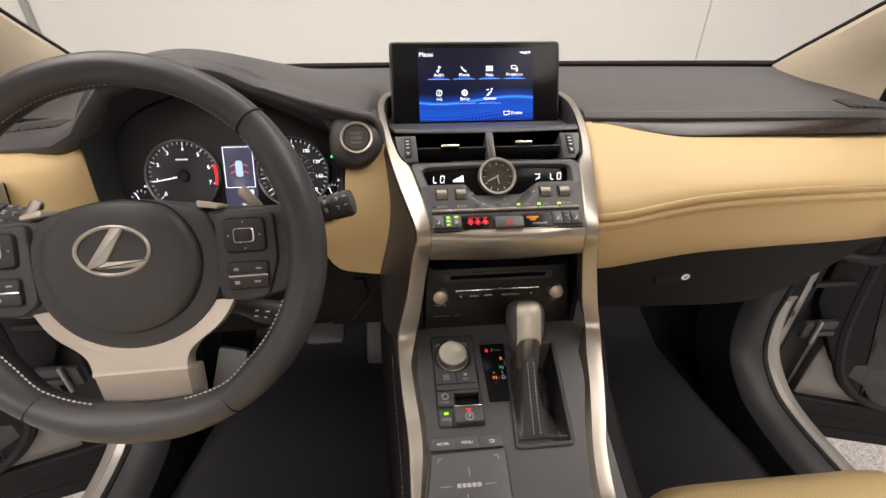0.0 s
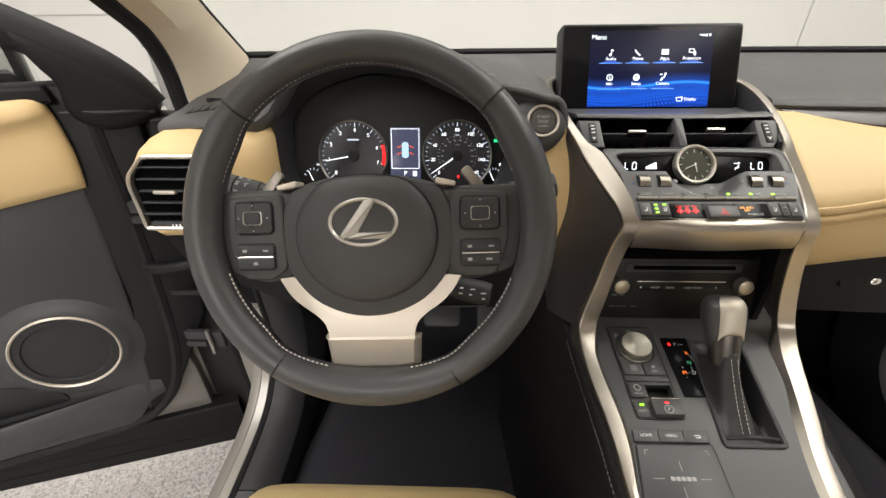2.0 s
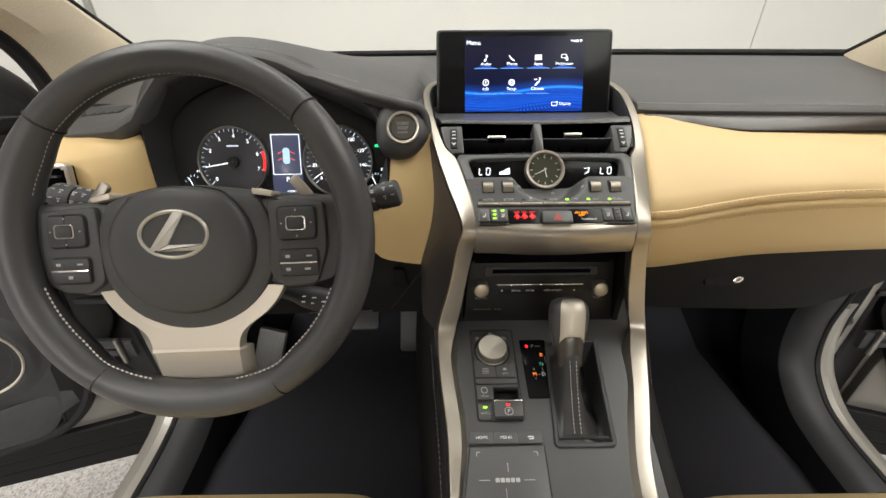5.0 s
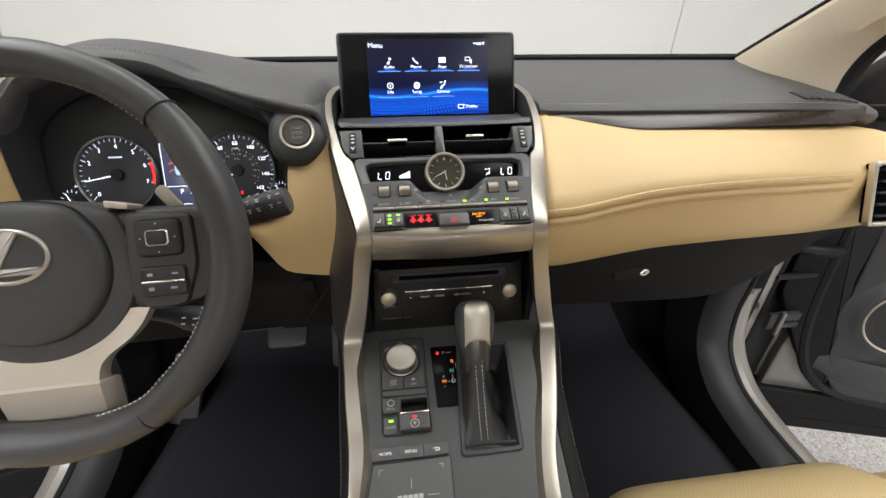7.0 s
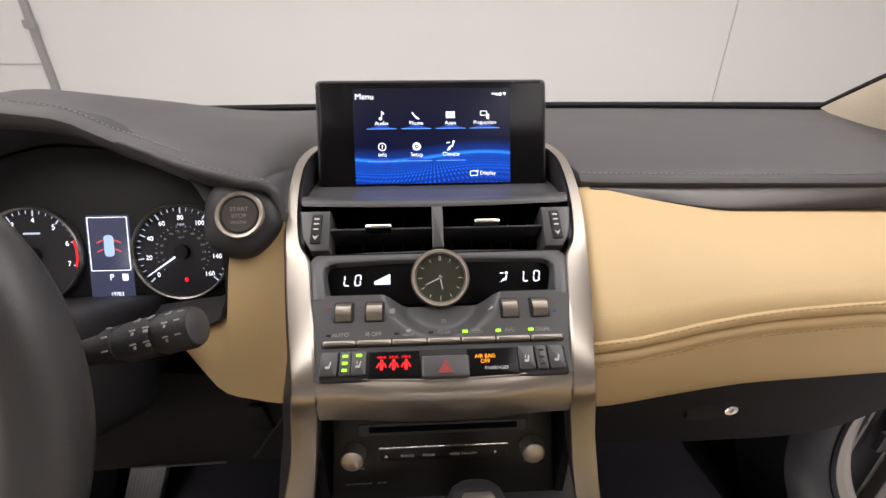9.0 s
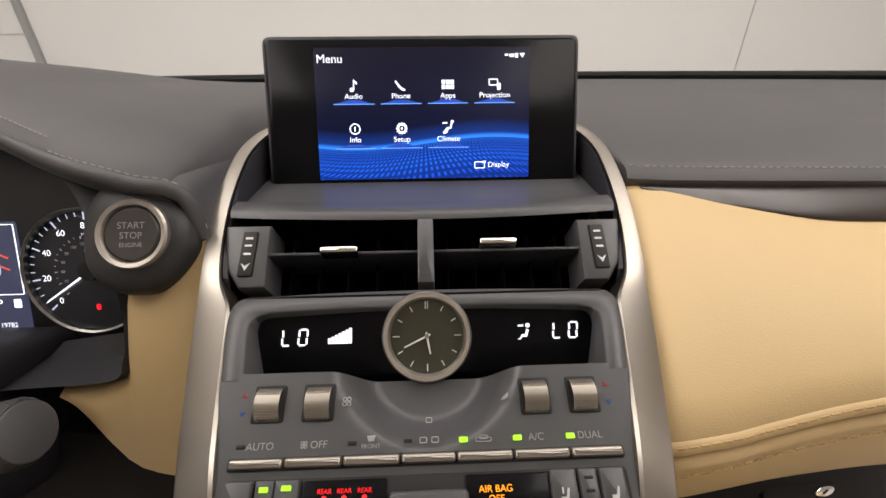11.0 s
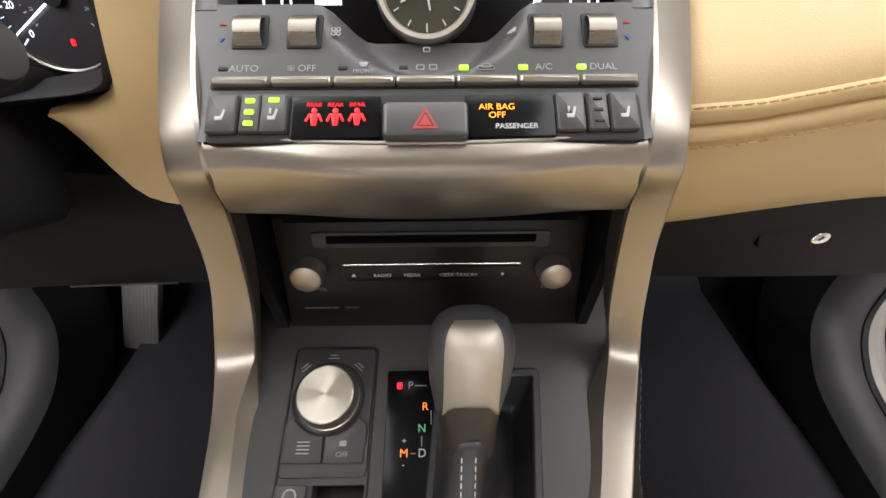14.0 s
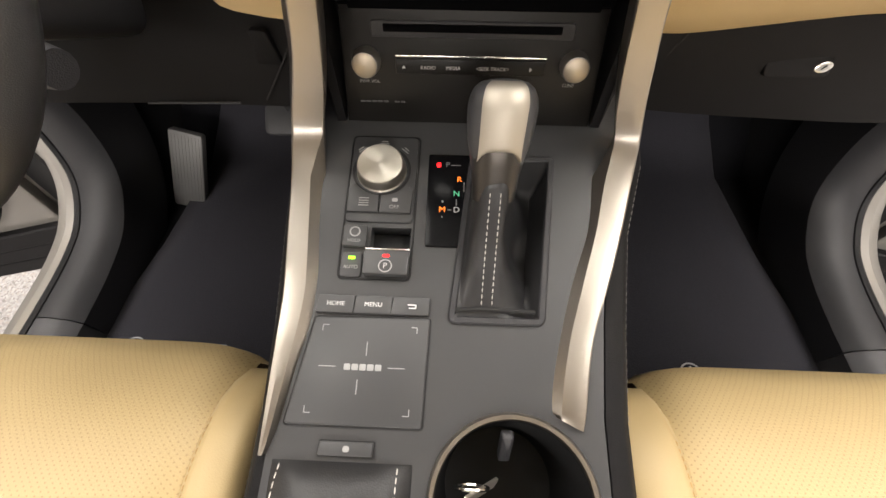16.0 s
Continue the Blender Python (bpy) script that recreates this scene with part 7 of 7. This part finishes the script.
    sw = part("speaker_swell", lathe(sm, [(0.130, -0.0045), (0.122, -0.0020), (0.112, 0.0020), (0.103, 0.0068), (0.096, 0.0098), (0.088, 0.0105)], 64), DOORGREY, t)
    part("speaker_ring", lathe(sm, [(0.0855, 0.006), (0.0905, 0.006), (0.0905, 0.0125), (0.088, 0.0145), (0.0855, 0.0125)], 64), PAINTSIL, sw, "bright speaker ring")
    part("speaker_grille", lathe(sm, [(0.0860, 0.004), (0.0855, 0.009), (0.072, 0.010), (0.070, 0.007), (0.0001, 0.010)], 56), mat("speaker_mesh", (0.015, 0.015, 0.016), 0.7, bump=1.0, bscale=600), sw, "black speaker mesh")
    # window frame, mirror sail and mirror
    part("window_sill", poly([(0.07, 1.055), (0.075, 1.083), (1.0, 1.095), (1.0, 1.06)], -0.05, 0.010, 0.006, 0.006), RUBBER, t, "black window ledge")
    line = smooth_line([(-0.05, 1.03, -0.03), (-0.02, 1.08, -0.03), (0.05, 1.135, -0.03), (0.25, 1.25, -0.035), (0.55, 1.42, -0.05), (0.95, 1.50, -0.07)], 5)
    part("window_frame", tube([m @ Vector(q) for q in line], 0.030, 12), RUBBER, t, "black upper window frame")
    sail = closed_smooth([(-0.066, 1.031, 0), (-0.046, 1.060, 0), (-0.016, 1.088, 0), (0.044, 1.132, 0), (0.092, 1.162, 0), (0.080, 1.120, 0), (0.062, 1.083, 0), (0.064, 1.045, 0), (0.050, 1.020, 0), (0.011, 1.004, 0), (-0.040, 1.012, 0)], 4)
    mid = Vector((0.015, 1.062, 0))
    part("mirror_sail", loft([[m @ (mid + (v - mid) * k + Vector((0, 0, z))) for v in sail] for k, z in ((0.98, -0.06), (1.0, -0.012), (0.98, -0.004), (0.92, 0.002), (0.78, 0.006), (0.5, 0.008))]), LOWER, t, "dark triangular mirror base", sharp=60)
    part("sail_crease", tube([m @ Vector(v) for v in smooth_line([(-0.058, 1.030, 0.000), (-0.03, 1.034, 0.0055), (0.01, 1.036, 0.0075), (0.040, 1.040, 0.0045)], 4)], 0.0035, 8), BLACK, t, "dark crease of the mirror base")
    part("trim_joint", tube([m @ Vector(v) for v in ((0.040, 1.038, -0.003), (0.074, 1.040, -0.002))], 0.0016, 6), PANEL, t, "pale joint in the door edge trim")
    mm = m @ Matrix.Translation((0.235, 1.100, -0.13))
    rows = []
    for z, w, h in ((-0.05, 0.05, 0.035), (-0.035, 0.085, 0.058), (-0.005, 0.105, 0.072), (0.02, 0.108, 0.075), (0.03, 0.104, 0.071)):
        rows.append([mm @ Vector((x, y, z)) for x, y in rrect(2 * w, 2 * h, 0.04)])
    mh = part("mirror_housing", loft(rows), GLOSS, t, "gloss black door mirror housing")
    part("mirror_glass", plate(mm, rrect(0.19, 0.125, 0.035), 0.03, 0.032, 0.001), mat("mirror_silver", (0.85, 0.87, 0.87), 0.03, metal=1.0, blotch=0.0), mh, "mirror glass")
    pane = part("window_glass", poly([(0.09, 1.07), (0.09, 1.12), (0.28, 1.235), (0.56, 1.40), (0.95, 1.47), (0.98, 1.08)], -0.04, -0.036, 0.001, 0.01), GLASS, t, "clear door glass")
    pane.visible_shadow = False
    part("check_strap", box(*sorted((s * 0.79, s * 0.90)), 0.690, 0.702, 0.655, 0.668, 0.003), BLACK, t, "black door check strap")


door(-1)
door(1)


# ---- seats ----
def seat(cx, s, rise, inner):
    """A front seat cushion; s is the side of the console (1: console to its right), inner the seam and edge on that side."""
    t = thing("front_seat", (cx, -0.05, 0.40), "beige perforated leather front seat cushion with stitched bolsters", "car seat", "front seats")
    sides = {s: inner, -s: (0.173, 0.214)}
    def top(x, y):
        """Height of the cushion."""
        f = max(0.0, (y - 0.16) / 0.12)
        z = 0.700 + rise + 0.10 * max(0.0, y) * 0.25 - 0.045 * min(1.2, f) ** 2.2
        return z
    def grid(x0, x1, y0, y1, lift, nx, ny):
        rows = []
        for j in range(ny + 1):
            v = j / ny
            row = []
            for i in range(nx + 1):
                u = i / nx
                x = x0 + (x1 - x0) * u
                y = y0 + (y1 - y0) * v
                row.append((cx + x, y, lift(x, y, u, v)))
            rows.append(row)
        return rows
    # centre insert
    def mid(x, y, u, v):
        e = min(u, 1 - u) * 12
        return top(x, y) - 0.008 + 0.012 * min(1, e) ** 0.5
    rows = grid(-sides[-1][0], sides[1][0], -0.34, 0.272, mid, 24, 30)
    rows.append([(p[0], 0.292, p[2] - 0.018) for p in rows[-1]])
    rows.append([(p[0], 0.300, p[2] - 0.035) for p in rows[-1]])
    rows.append([(p[0], 0.294, 0.56) for p in rows[-1]])
    rows = [[(p[0], p[1] - 0.015 * abs(2 * i / 24 - 1) ** 8 * max(0.0, min(1.0, (p[1] - 0.2) / 0.07)), p[2]) for i, p in enumerate(r)] for r in rows]
    part("centre_insert", loft(rows, ring=False), PERF, t, "perforated beige leather insert", sharp=80)
    for k in (-1, 1):
        rr = []
        inn, W = sides[k]
        for j in range(37):
            v = j / 36
            y = -0.34 + 0.608 * v
            f = max(0.0, (y - 0.197) / 0.071)
            h = 0.010 * (1 - f ** 2)
            zt = top(0, min(y, 0.272)) - 0.016 * f ** 3
            w = W - min(0.030, W - inn - 0.024) * (1 - math.sqrt(max(0.0, 1 - f * f)))
            rr.append([(cx + k * x, y, z) for x, z in ((inn - 0.016, zt - 0.016), (inn - 0.002, zt - 0.001), (inn + 0.0025, zt + h * 0.65), (inn + 0.008, zt + h * 0.95), (w - 0.010, zt + h * 0.9), (w - 0.004, zt + h * 0.55), (w - 0.0005, zt - 0.001), (w, zt - 0.012), (w - 0.003, zt - 0.05), (w - 0.010, 0.60), (inn - 0.016, 0.60))])
        part("bolster", loft(rr), SEAT, t, "smooth beige leather bolster", sharp=70)
        seam([(cx + k * (inn + 0.0012), r[2][1], r[2][2] - 0.0015) for r in rr[:34]], t, TAN, step=0.006)
        part("side_trim", box(*sorted((cx + k * 0.18, cx + k * (W + 0.008))), -0.40, 0.25, 0.45, 0.645, 0.02), DARK, t, "black plastic seat side")
    part("base", box(cx - 0.19, cx + 0.19, -0.38, 0.24, 0.42, 0.62, 0.03), BLACK, t, "black seat base")
    for k in (-1, 1):
        part("seat_runner", box(cx + k * 0.16 - 0.02, cx + k * 0.16 + 0.02, -0.40, 0.28, 0.365, 0.43, 0.006), BLACK, t)


seat(-0.372, 1, 0.013, (0.178, 0.216))
seat(0.372, -1, -0.002, (0.197, 0.248))


# ---- floor mats and pedals ----
def floor_mat(s):
    t = thing("floor_mat", (s * 0.44, 0.55, 0.37), "black carpet floor mat with pale woven badge", "floor mat", "floor mats")
    rows = []
    for y, z, x1 in ((0.16, 0.372, 0.630), (0.30, 0.372, 0.630), (0.40, 0.372, 0.620), (0.50, 0.372, 0.598), (0.60, 0.372, 0.580), (0.70, 0.379, 0.565), (0.80, 0.394, 0.545), (0.88, 0.468, 0.520), (0.97, 0.560, 0.500), (1.03, 0.660, 0.490)):
        x0 = 0.155
        rows.append([(s * x0, y, z - 0.004)] + [(s * (x0 + (x1 - x0) * k / 10), y, z + 0.005 + 0.0012 * math.sin(k * 2.1 + y * 17)) for k in range(11)] + [(s * (x1 + 0.004), y, z + 0.001), (s * (x1 + 0.003), y, z - 0.004)])
    part("carpet", loft(rows), MATPILE, t, sharp=60)
    x0 = -0.563 if s < 0 else 0.373
    thread = mat("silver_thread", (0.40, 0.40, 0.41), 0.7)
    mm = Matrix.Translation((x0, 0.385 if s < 0 else 0.378, 0.377))
    part("badge_ring", ring_plate(mm, disc(0.0165, 0.0165, 0, 24, 0.014), disc(0.0135, 0.0165, 0, 24, 0.0115), 0, 0.0012, 0.0003), thread, t, "pale woven badge ring")
    part("badge_stroke", plate(mm, [(0.016, 0.008), (0.0095, -0.006), (0.024, -0.006), (0.024, -0.003), (0.0145, -0.003), (0.0195, 0.008)], 0, 0.0012, 0.0003), thread, t)
    for k in range(5):
        part("badge_bar", plate(mm, rrect(0.016, 0.0105, 0.002, 0.046 + 0.0185 * k, 0), 0, 0.0012, 0.0003), thread, t, "pale woven badge bar")
    for k in range(2):
        part("badge_bar", plate(mm, rrect(0.015, 0.0125, 0.002, 0.150 + 0.018 * k, 0), 0, 0.0012, 0.0003), thread, t, "pale woven badge bar")


floor_mat(-1)
floor_mat(1)
pedal = thing("foot_rest", (-0.57, 0.73, 0.37), "grey ribbed metal foot rest pad in the driver footwell", "foot rest")
PM = slope(0.735, 0.43, 0.09, 0.19, -0.553) @ pose(0, 0, 0, 0, 0, -13)
part("pad", plate(PM, rrect(0.066, 0.165, 0.006, 0, 0.008), 0, 0.015, 0.004), mat("worn_pedal_metal", (0.12, 0.118, 0.115), 0.55, metal=0.3), pedal)
for k in range(9):
    part("rib", plate(PM, rrect(0.0022, 0.150, 0.0008, -0.026 + 0.0065 * k, 0.008), 0.014, 0.0156, 0.0008), bpy.data.materials["worn_pedal_metal"], pedal)
brake = thing("brake_pedal", (-0.33, 0.78, 0.45), "grey rubber brake pedal hanging in the footwell", "pedal")
BM_ = slope(0.76, 0.55, 0.06, 0.05, -0.315)
part("pad", plate(BM_, rrect(0.085, 0.055, 0.01), 0, 0.014, 0.004), mat("pedal_rubber", (0.05, 0.05, 0.052), 0.55), brake)
part("arm", tube([BM_ @ Vector((0, 0, 0)), (-0.315, 0.86, 0.70), (-0.315, 0.88, 0.92)], 0.010, 8), BLACK, brake)
gas = thing("accelerator_pedal", (-0.20, 0.80, 0.42), "dark accelerator pedal beside the console", "pedal")
GM = slope(0.80, 0.50, 0.08, 0.12, -0.205)
part("pad", plate(GM, rrect(0.05, 0.14, 0.01), 0, 0.012, 0.004), bpy.data.materials["pedal_rubber"], gas)
part("arm", tube([GM @ Vector((0, 0.03, 0)), (-0.205, 0.92, 0.70)], 0.008, 8), BLACK, gas)

# ---- climate controls ----


for x, y in ((-0.0725, 0.0180), (-0.0500, 0.0180), (0.0500, 0.0178), (0.0725, 0.0178)):
    part("dial_slot", plate(PN, rrect(0.0145, 0.0165, 0.0012, x, y), -0.001, 0.0006, 0.0003), BLACK, stack, "dark slot of a rolling dial")
    rows = []
    for k in range(23):
        a = radians(-85 + 170 * k / 22)
        rr = 0.0090
        rows.append([PN @ Vector((x + dx, y + rr * math.sin(a) * 0.88, -0.0035 + rr * math.cos(a) * 0.9)) for dx in (-0.0056, -0.0052, 0.0052, 0.0056)])
    part("rolling_dial", loft(rows, ring=False), BRONZE, stack, "dark satin knurled rolling dial", sharp=40)
    bm = bmesh.new()
    for j in range(7):
        for i in range(9):
            a = radians(-62 + 9 * j) if j < 5 else radians(28 + 9 * (j - 5))
            mk = PN @ Matrix.Translation((x - 0.0046 + 0.00115 * i, y + 0.0091 * math.sin(a) * 0.88, -0.0035 + 0.0091 * math.cos(a) * 0.9)) @ pose(0, 0, 0, -math.degrees(a), 0, 0)
            plate(mk, rrect(0.0006, 0.0007, 0.0001), 0, 0.0004, 0.0002, bm)
    part("knurling", bm, BRONZE, stack)
EDG = [-0.0853, -0.0618, -0.0369, -0.0120, 0.0120, 0.0369, 0.0618, 0.0853]
part("strip_gap", plate(PN, rrect(0.1722, 0.0052, 0.0015, 0, -0.0068), -0.001, 0.0005, 0.0003), BLACK, stack)
for a, b in zip(EDG, EDG[1:]):
    part("climate_button", plate(PN, rrect(b - a - 0.0006, 0.0040, 0.0012, (a + b) / 2, -0.0066), 0, 0.0032, 0.0016), BARMETAL, stack, "satin metal button bar")
for w, x, sz in (("AUTO", -0.0735, 0.0043), ("OFF", -0.0480, 0.0043), ("FRONT", -0.0252, 0.0026), ("A/C", 0.0480, 0.0043), ("DUAL", 0.0722, 0.0043)):
    lettering("print", w, PN, x, 0.0002 if w != "FRONT" else -0.0012, sz, PRINTDIM, stack)
for x in (-0.0820, -0.0335, -0.0090):
    part("dark_lamp", plate(PN, rrect(0.0036, 0.0016, 0.0003, x, 0.0004), 0, 0.0005, 0.0002), BLACK, stack)
for x in (0.0155, 0.0396, 0.0634):
    part("green_lamp", plate(PN, rrect(0.0038, 0.0022, 0.0004, x, 0.0002), 0, 0.0007, 0.0002), GREENLIT, stack, "lit green indicator")
def mark(bm):
    part("symbol", bm, PRINTDIM, stack)


def small_ring(x, y, w, hgt, r):
    mark(ring_plate(PN, rrect(w, hgt, r, x, y), rrect(w - 0.0008, hgt - 0.0008, r * 0.7, x, y), 0, 0.0004, 0.0001))


for cx, cy_, rr in ((-0.0372, 0.0180, 0.0011), (-0.0545, 0.0004, 0.0008)):
    bm = bmesh.new()
    for dx, dy in ((-1, 1), (1, 1), (-1, -1), (1, -1)):
        ring_plate(PN, disc(rr, cx + dx * rr * 0.9, cy_ + dy * rr * 0.9, 12), disc(rr * 0.55, cx + dx * rr * 0.9, cy_ + dy * rr * 0.9, 12), 0, 0.0004, 0.0001, bm)
    mark(bm)
small_ring(-0.0022, 0.0006, 0.0034, 0.0026, 0.0006)
small_ring(0.0030, 0.0006, 0.0034, 0.0026, 0.0006)
small_ring(0.0245, 0.0, 0.0074, 0.0020, 0.0010)
small_ring(0.0246, 0.0010, 0.0040, 0.0018, 0.0008)
small_ring(0.0004, 0.0088, 0.0030, 0.0024, 0.0006)
mark(plate(PN, [(-0.0272, 0.0032), (-0.0264, 0.0008), (-0.0240, 0.0008), (-0.0232, 0.0032)], 0, 0.0004, 0.0001))
mark(plate(PN, [(0.0335, 0.0162), (0.0355, 0.0166), (0.0375, 0.0178), (0.0378, 0.0198), (0.0366, 0.0190), (0.0350, 0.0178)], 0, 0.0004, 0.0001))
for x in (-0.0842, 0.0842):
    part("hot_mark", plate(PN, [(x - 0.0014, 0.0212), (x + 0.0014, 0.0212), (x, 0.0232)], 0, 0.0004, 0.0001), mat("red_print", (0.35, 0.02, 0.02), 0.6), stack, "small red mark")
    part("cold_mark", plate(PN, [(x - 0.0014, 0.0150), (x, 0.0130), (x + 0.0014, 0.0150)], 0, 0.0004, 0.0001), mat("blue_print", (0.02, 0.08, 0.35), 0.6), stack, "small blue mark")
# lower row
part("switch_bed", plate(PN, rrect(0.170, 0.0205, 0.002, 0, -0.0228), -0.001, 0.0007, 0.0004), BLACK, stack)
for x, w in ((-0.0790, 0.0118), (-0.0680, 0.0078), (-0.0588, 0.0102), (0.0565, 0.0112), (0.0672, 0.0078), (0.0775, 0.0108)):
    part("seat_switch", plate(PN, rrect(w, 0.0165, 0.0010, x, -0.0212), 0, 0.0030, 0.001), PANEL, stack, "dark grey seat climate switch")
for y in (-0.0163, -0.0212, -0.0260):
    part("green_lamp", plate(PN, rrect(0.0036, 0.0020, 0.0004, -0.0680, y), 0.002, 0.0035, 0.0002), GREENLIT, stack, "lit green indicator")
    part("dark_lamp", plate(PN, rrect(0.0036, 0.0012, 0.0003, 0.0672, y), 0.002, 0.0034, 0.0002), BLACK, stack)
part("green_lamp", plate(PN, rrect(0.0040, 0.0020, 0.0004, -0.0588, -0.0160), 0.002, 0.0035, 0.0002), GREENLIT, stack, "lit green indicator")
for x in (-0.0790, -0.0588, 0.0565, 0.0775):
    part("seat_symbol", plate(PN, [(x - 0.0018, -0.0246), (x + 0.0009, -0.0246), (x + 0.0019, -0.0202), (x + 0.0011, -0.0198), (x + 0.0002, -0.0230), (x - 0.0020, -0.0230)], 0.0028, 0.0034, 0.0001), PRINTMID, stack)
    if abs(x) < 0.07:
        part("seat_symbol", plate(PN, rrect(0.0007, 0.0024, 0.0002, x - 0.0010, -0.0208), 0.0028, 0.0034, 0.0001), PRINTMID, stack)

part("belt_display", plate(PN, rrect(0.0350, 0.0185, 0.001, -0.0350, -0.0228), 0, 0.0020, 0.0005), GLOSS, stack, "gloss black warning display")
part("airbag_display", plate(PN, rrect(0.0350, 0.0185, 0.001, 0.0330, -0.0228), 0, 0.0020, 0.0005), GLOSS, stack, "gloss black warning display")
for x in (-0.0432, -0.0350, -0.0266):
    bm = bmesh.new()
    plate(PN, disc(0.0011, x, -0.0203, 12), 0.002, 0.0024, 0.0001, bm)
    plate(PN, [(x - 0.0009, -0.0266), (x + 0.0009, -0.0266), (x + 0.0016, -0.0216), (x - 0.0016, -0.0216)], 0.002, 0.0024, 0.0001, bm)
    for q in (-1, 1):
        plate(PN @ pose(x + q * 0.0024, -0.0232, 0, 0, 0, q * 24), rrect(0.0009, 0.0036, 0.0003), 0.002, 0.0024, 0.0001, bm)
    part("belt_lamp", bm, REDLIT, stack, "lit red belt warning sign")
    lettering("rear_legend", "REAR", PN, x, -0.0178, 0.0026, REDLIT, stack, lift=0.0023)
lettering("airbag_legend", "AIR BAG", PN, 0.0278, -0.0192, 0.0038, AMBERLIT, stack, lift=0.0023)
lettering("airbag_legend", "OFF", PN, 0.0278, -0.0228, 0.0038, AMBERLIT, stack, lift=0.0023)
lettering("passenger_legend", "PASSENGER", PN, 0.0352, -0.0276, 0.0032, PRINT, stack, lift=0.0023)
part("hazard_switch", plate(PN, rrect(0.0325, 0.0150, 0.002, 0, -0.0262), 0, 0.0065, 0.0018), PANEL, stack, "grey hazard switch")
HZ = [(-0.0050, -0.0310), (0.0050, -0.0310), (0, -0.0220)]
part("hazard_triangle", ring_plate(PN, HZ, [(-0.0034, -0.0300), (0.0034, -0.0300), (0, -0.0240)], 0.006, 0.0069, 0.0001), mat("red_plastic", (0.45, 0.06, 0.06), 0.4), stack, "red hazard triangle")
part("hazard_triangle", plate(PN, [(-0.0026, -0.0297), (0.0026, -0.0297), (0, -0.0250)], 0.006, 0.0069, 0.0001), bpy.data.materials["red_plastic"], stack, "red hazard triangle")
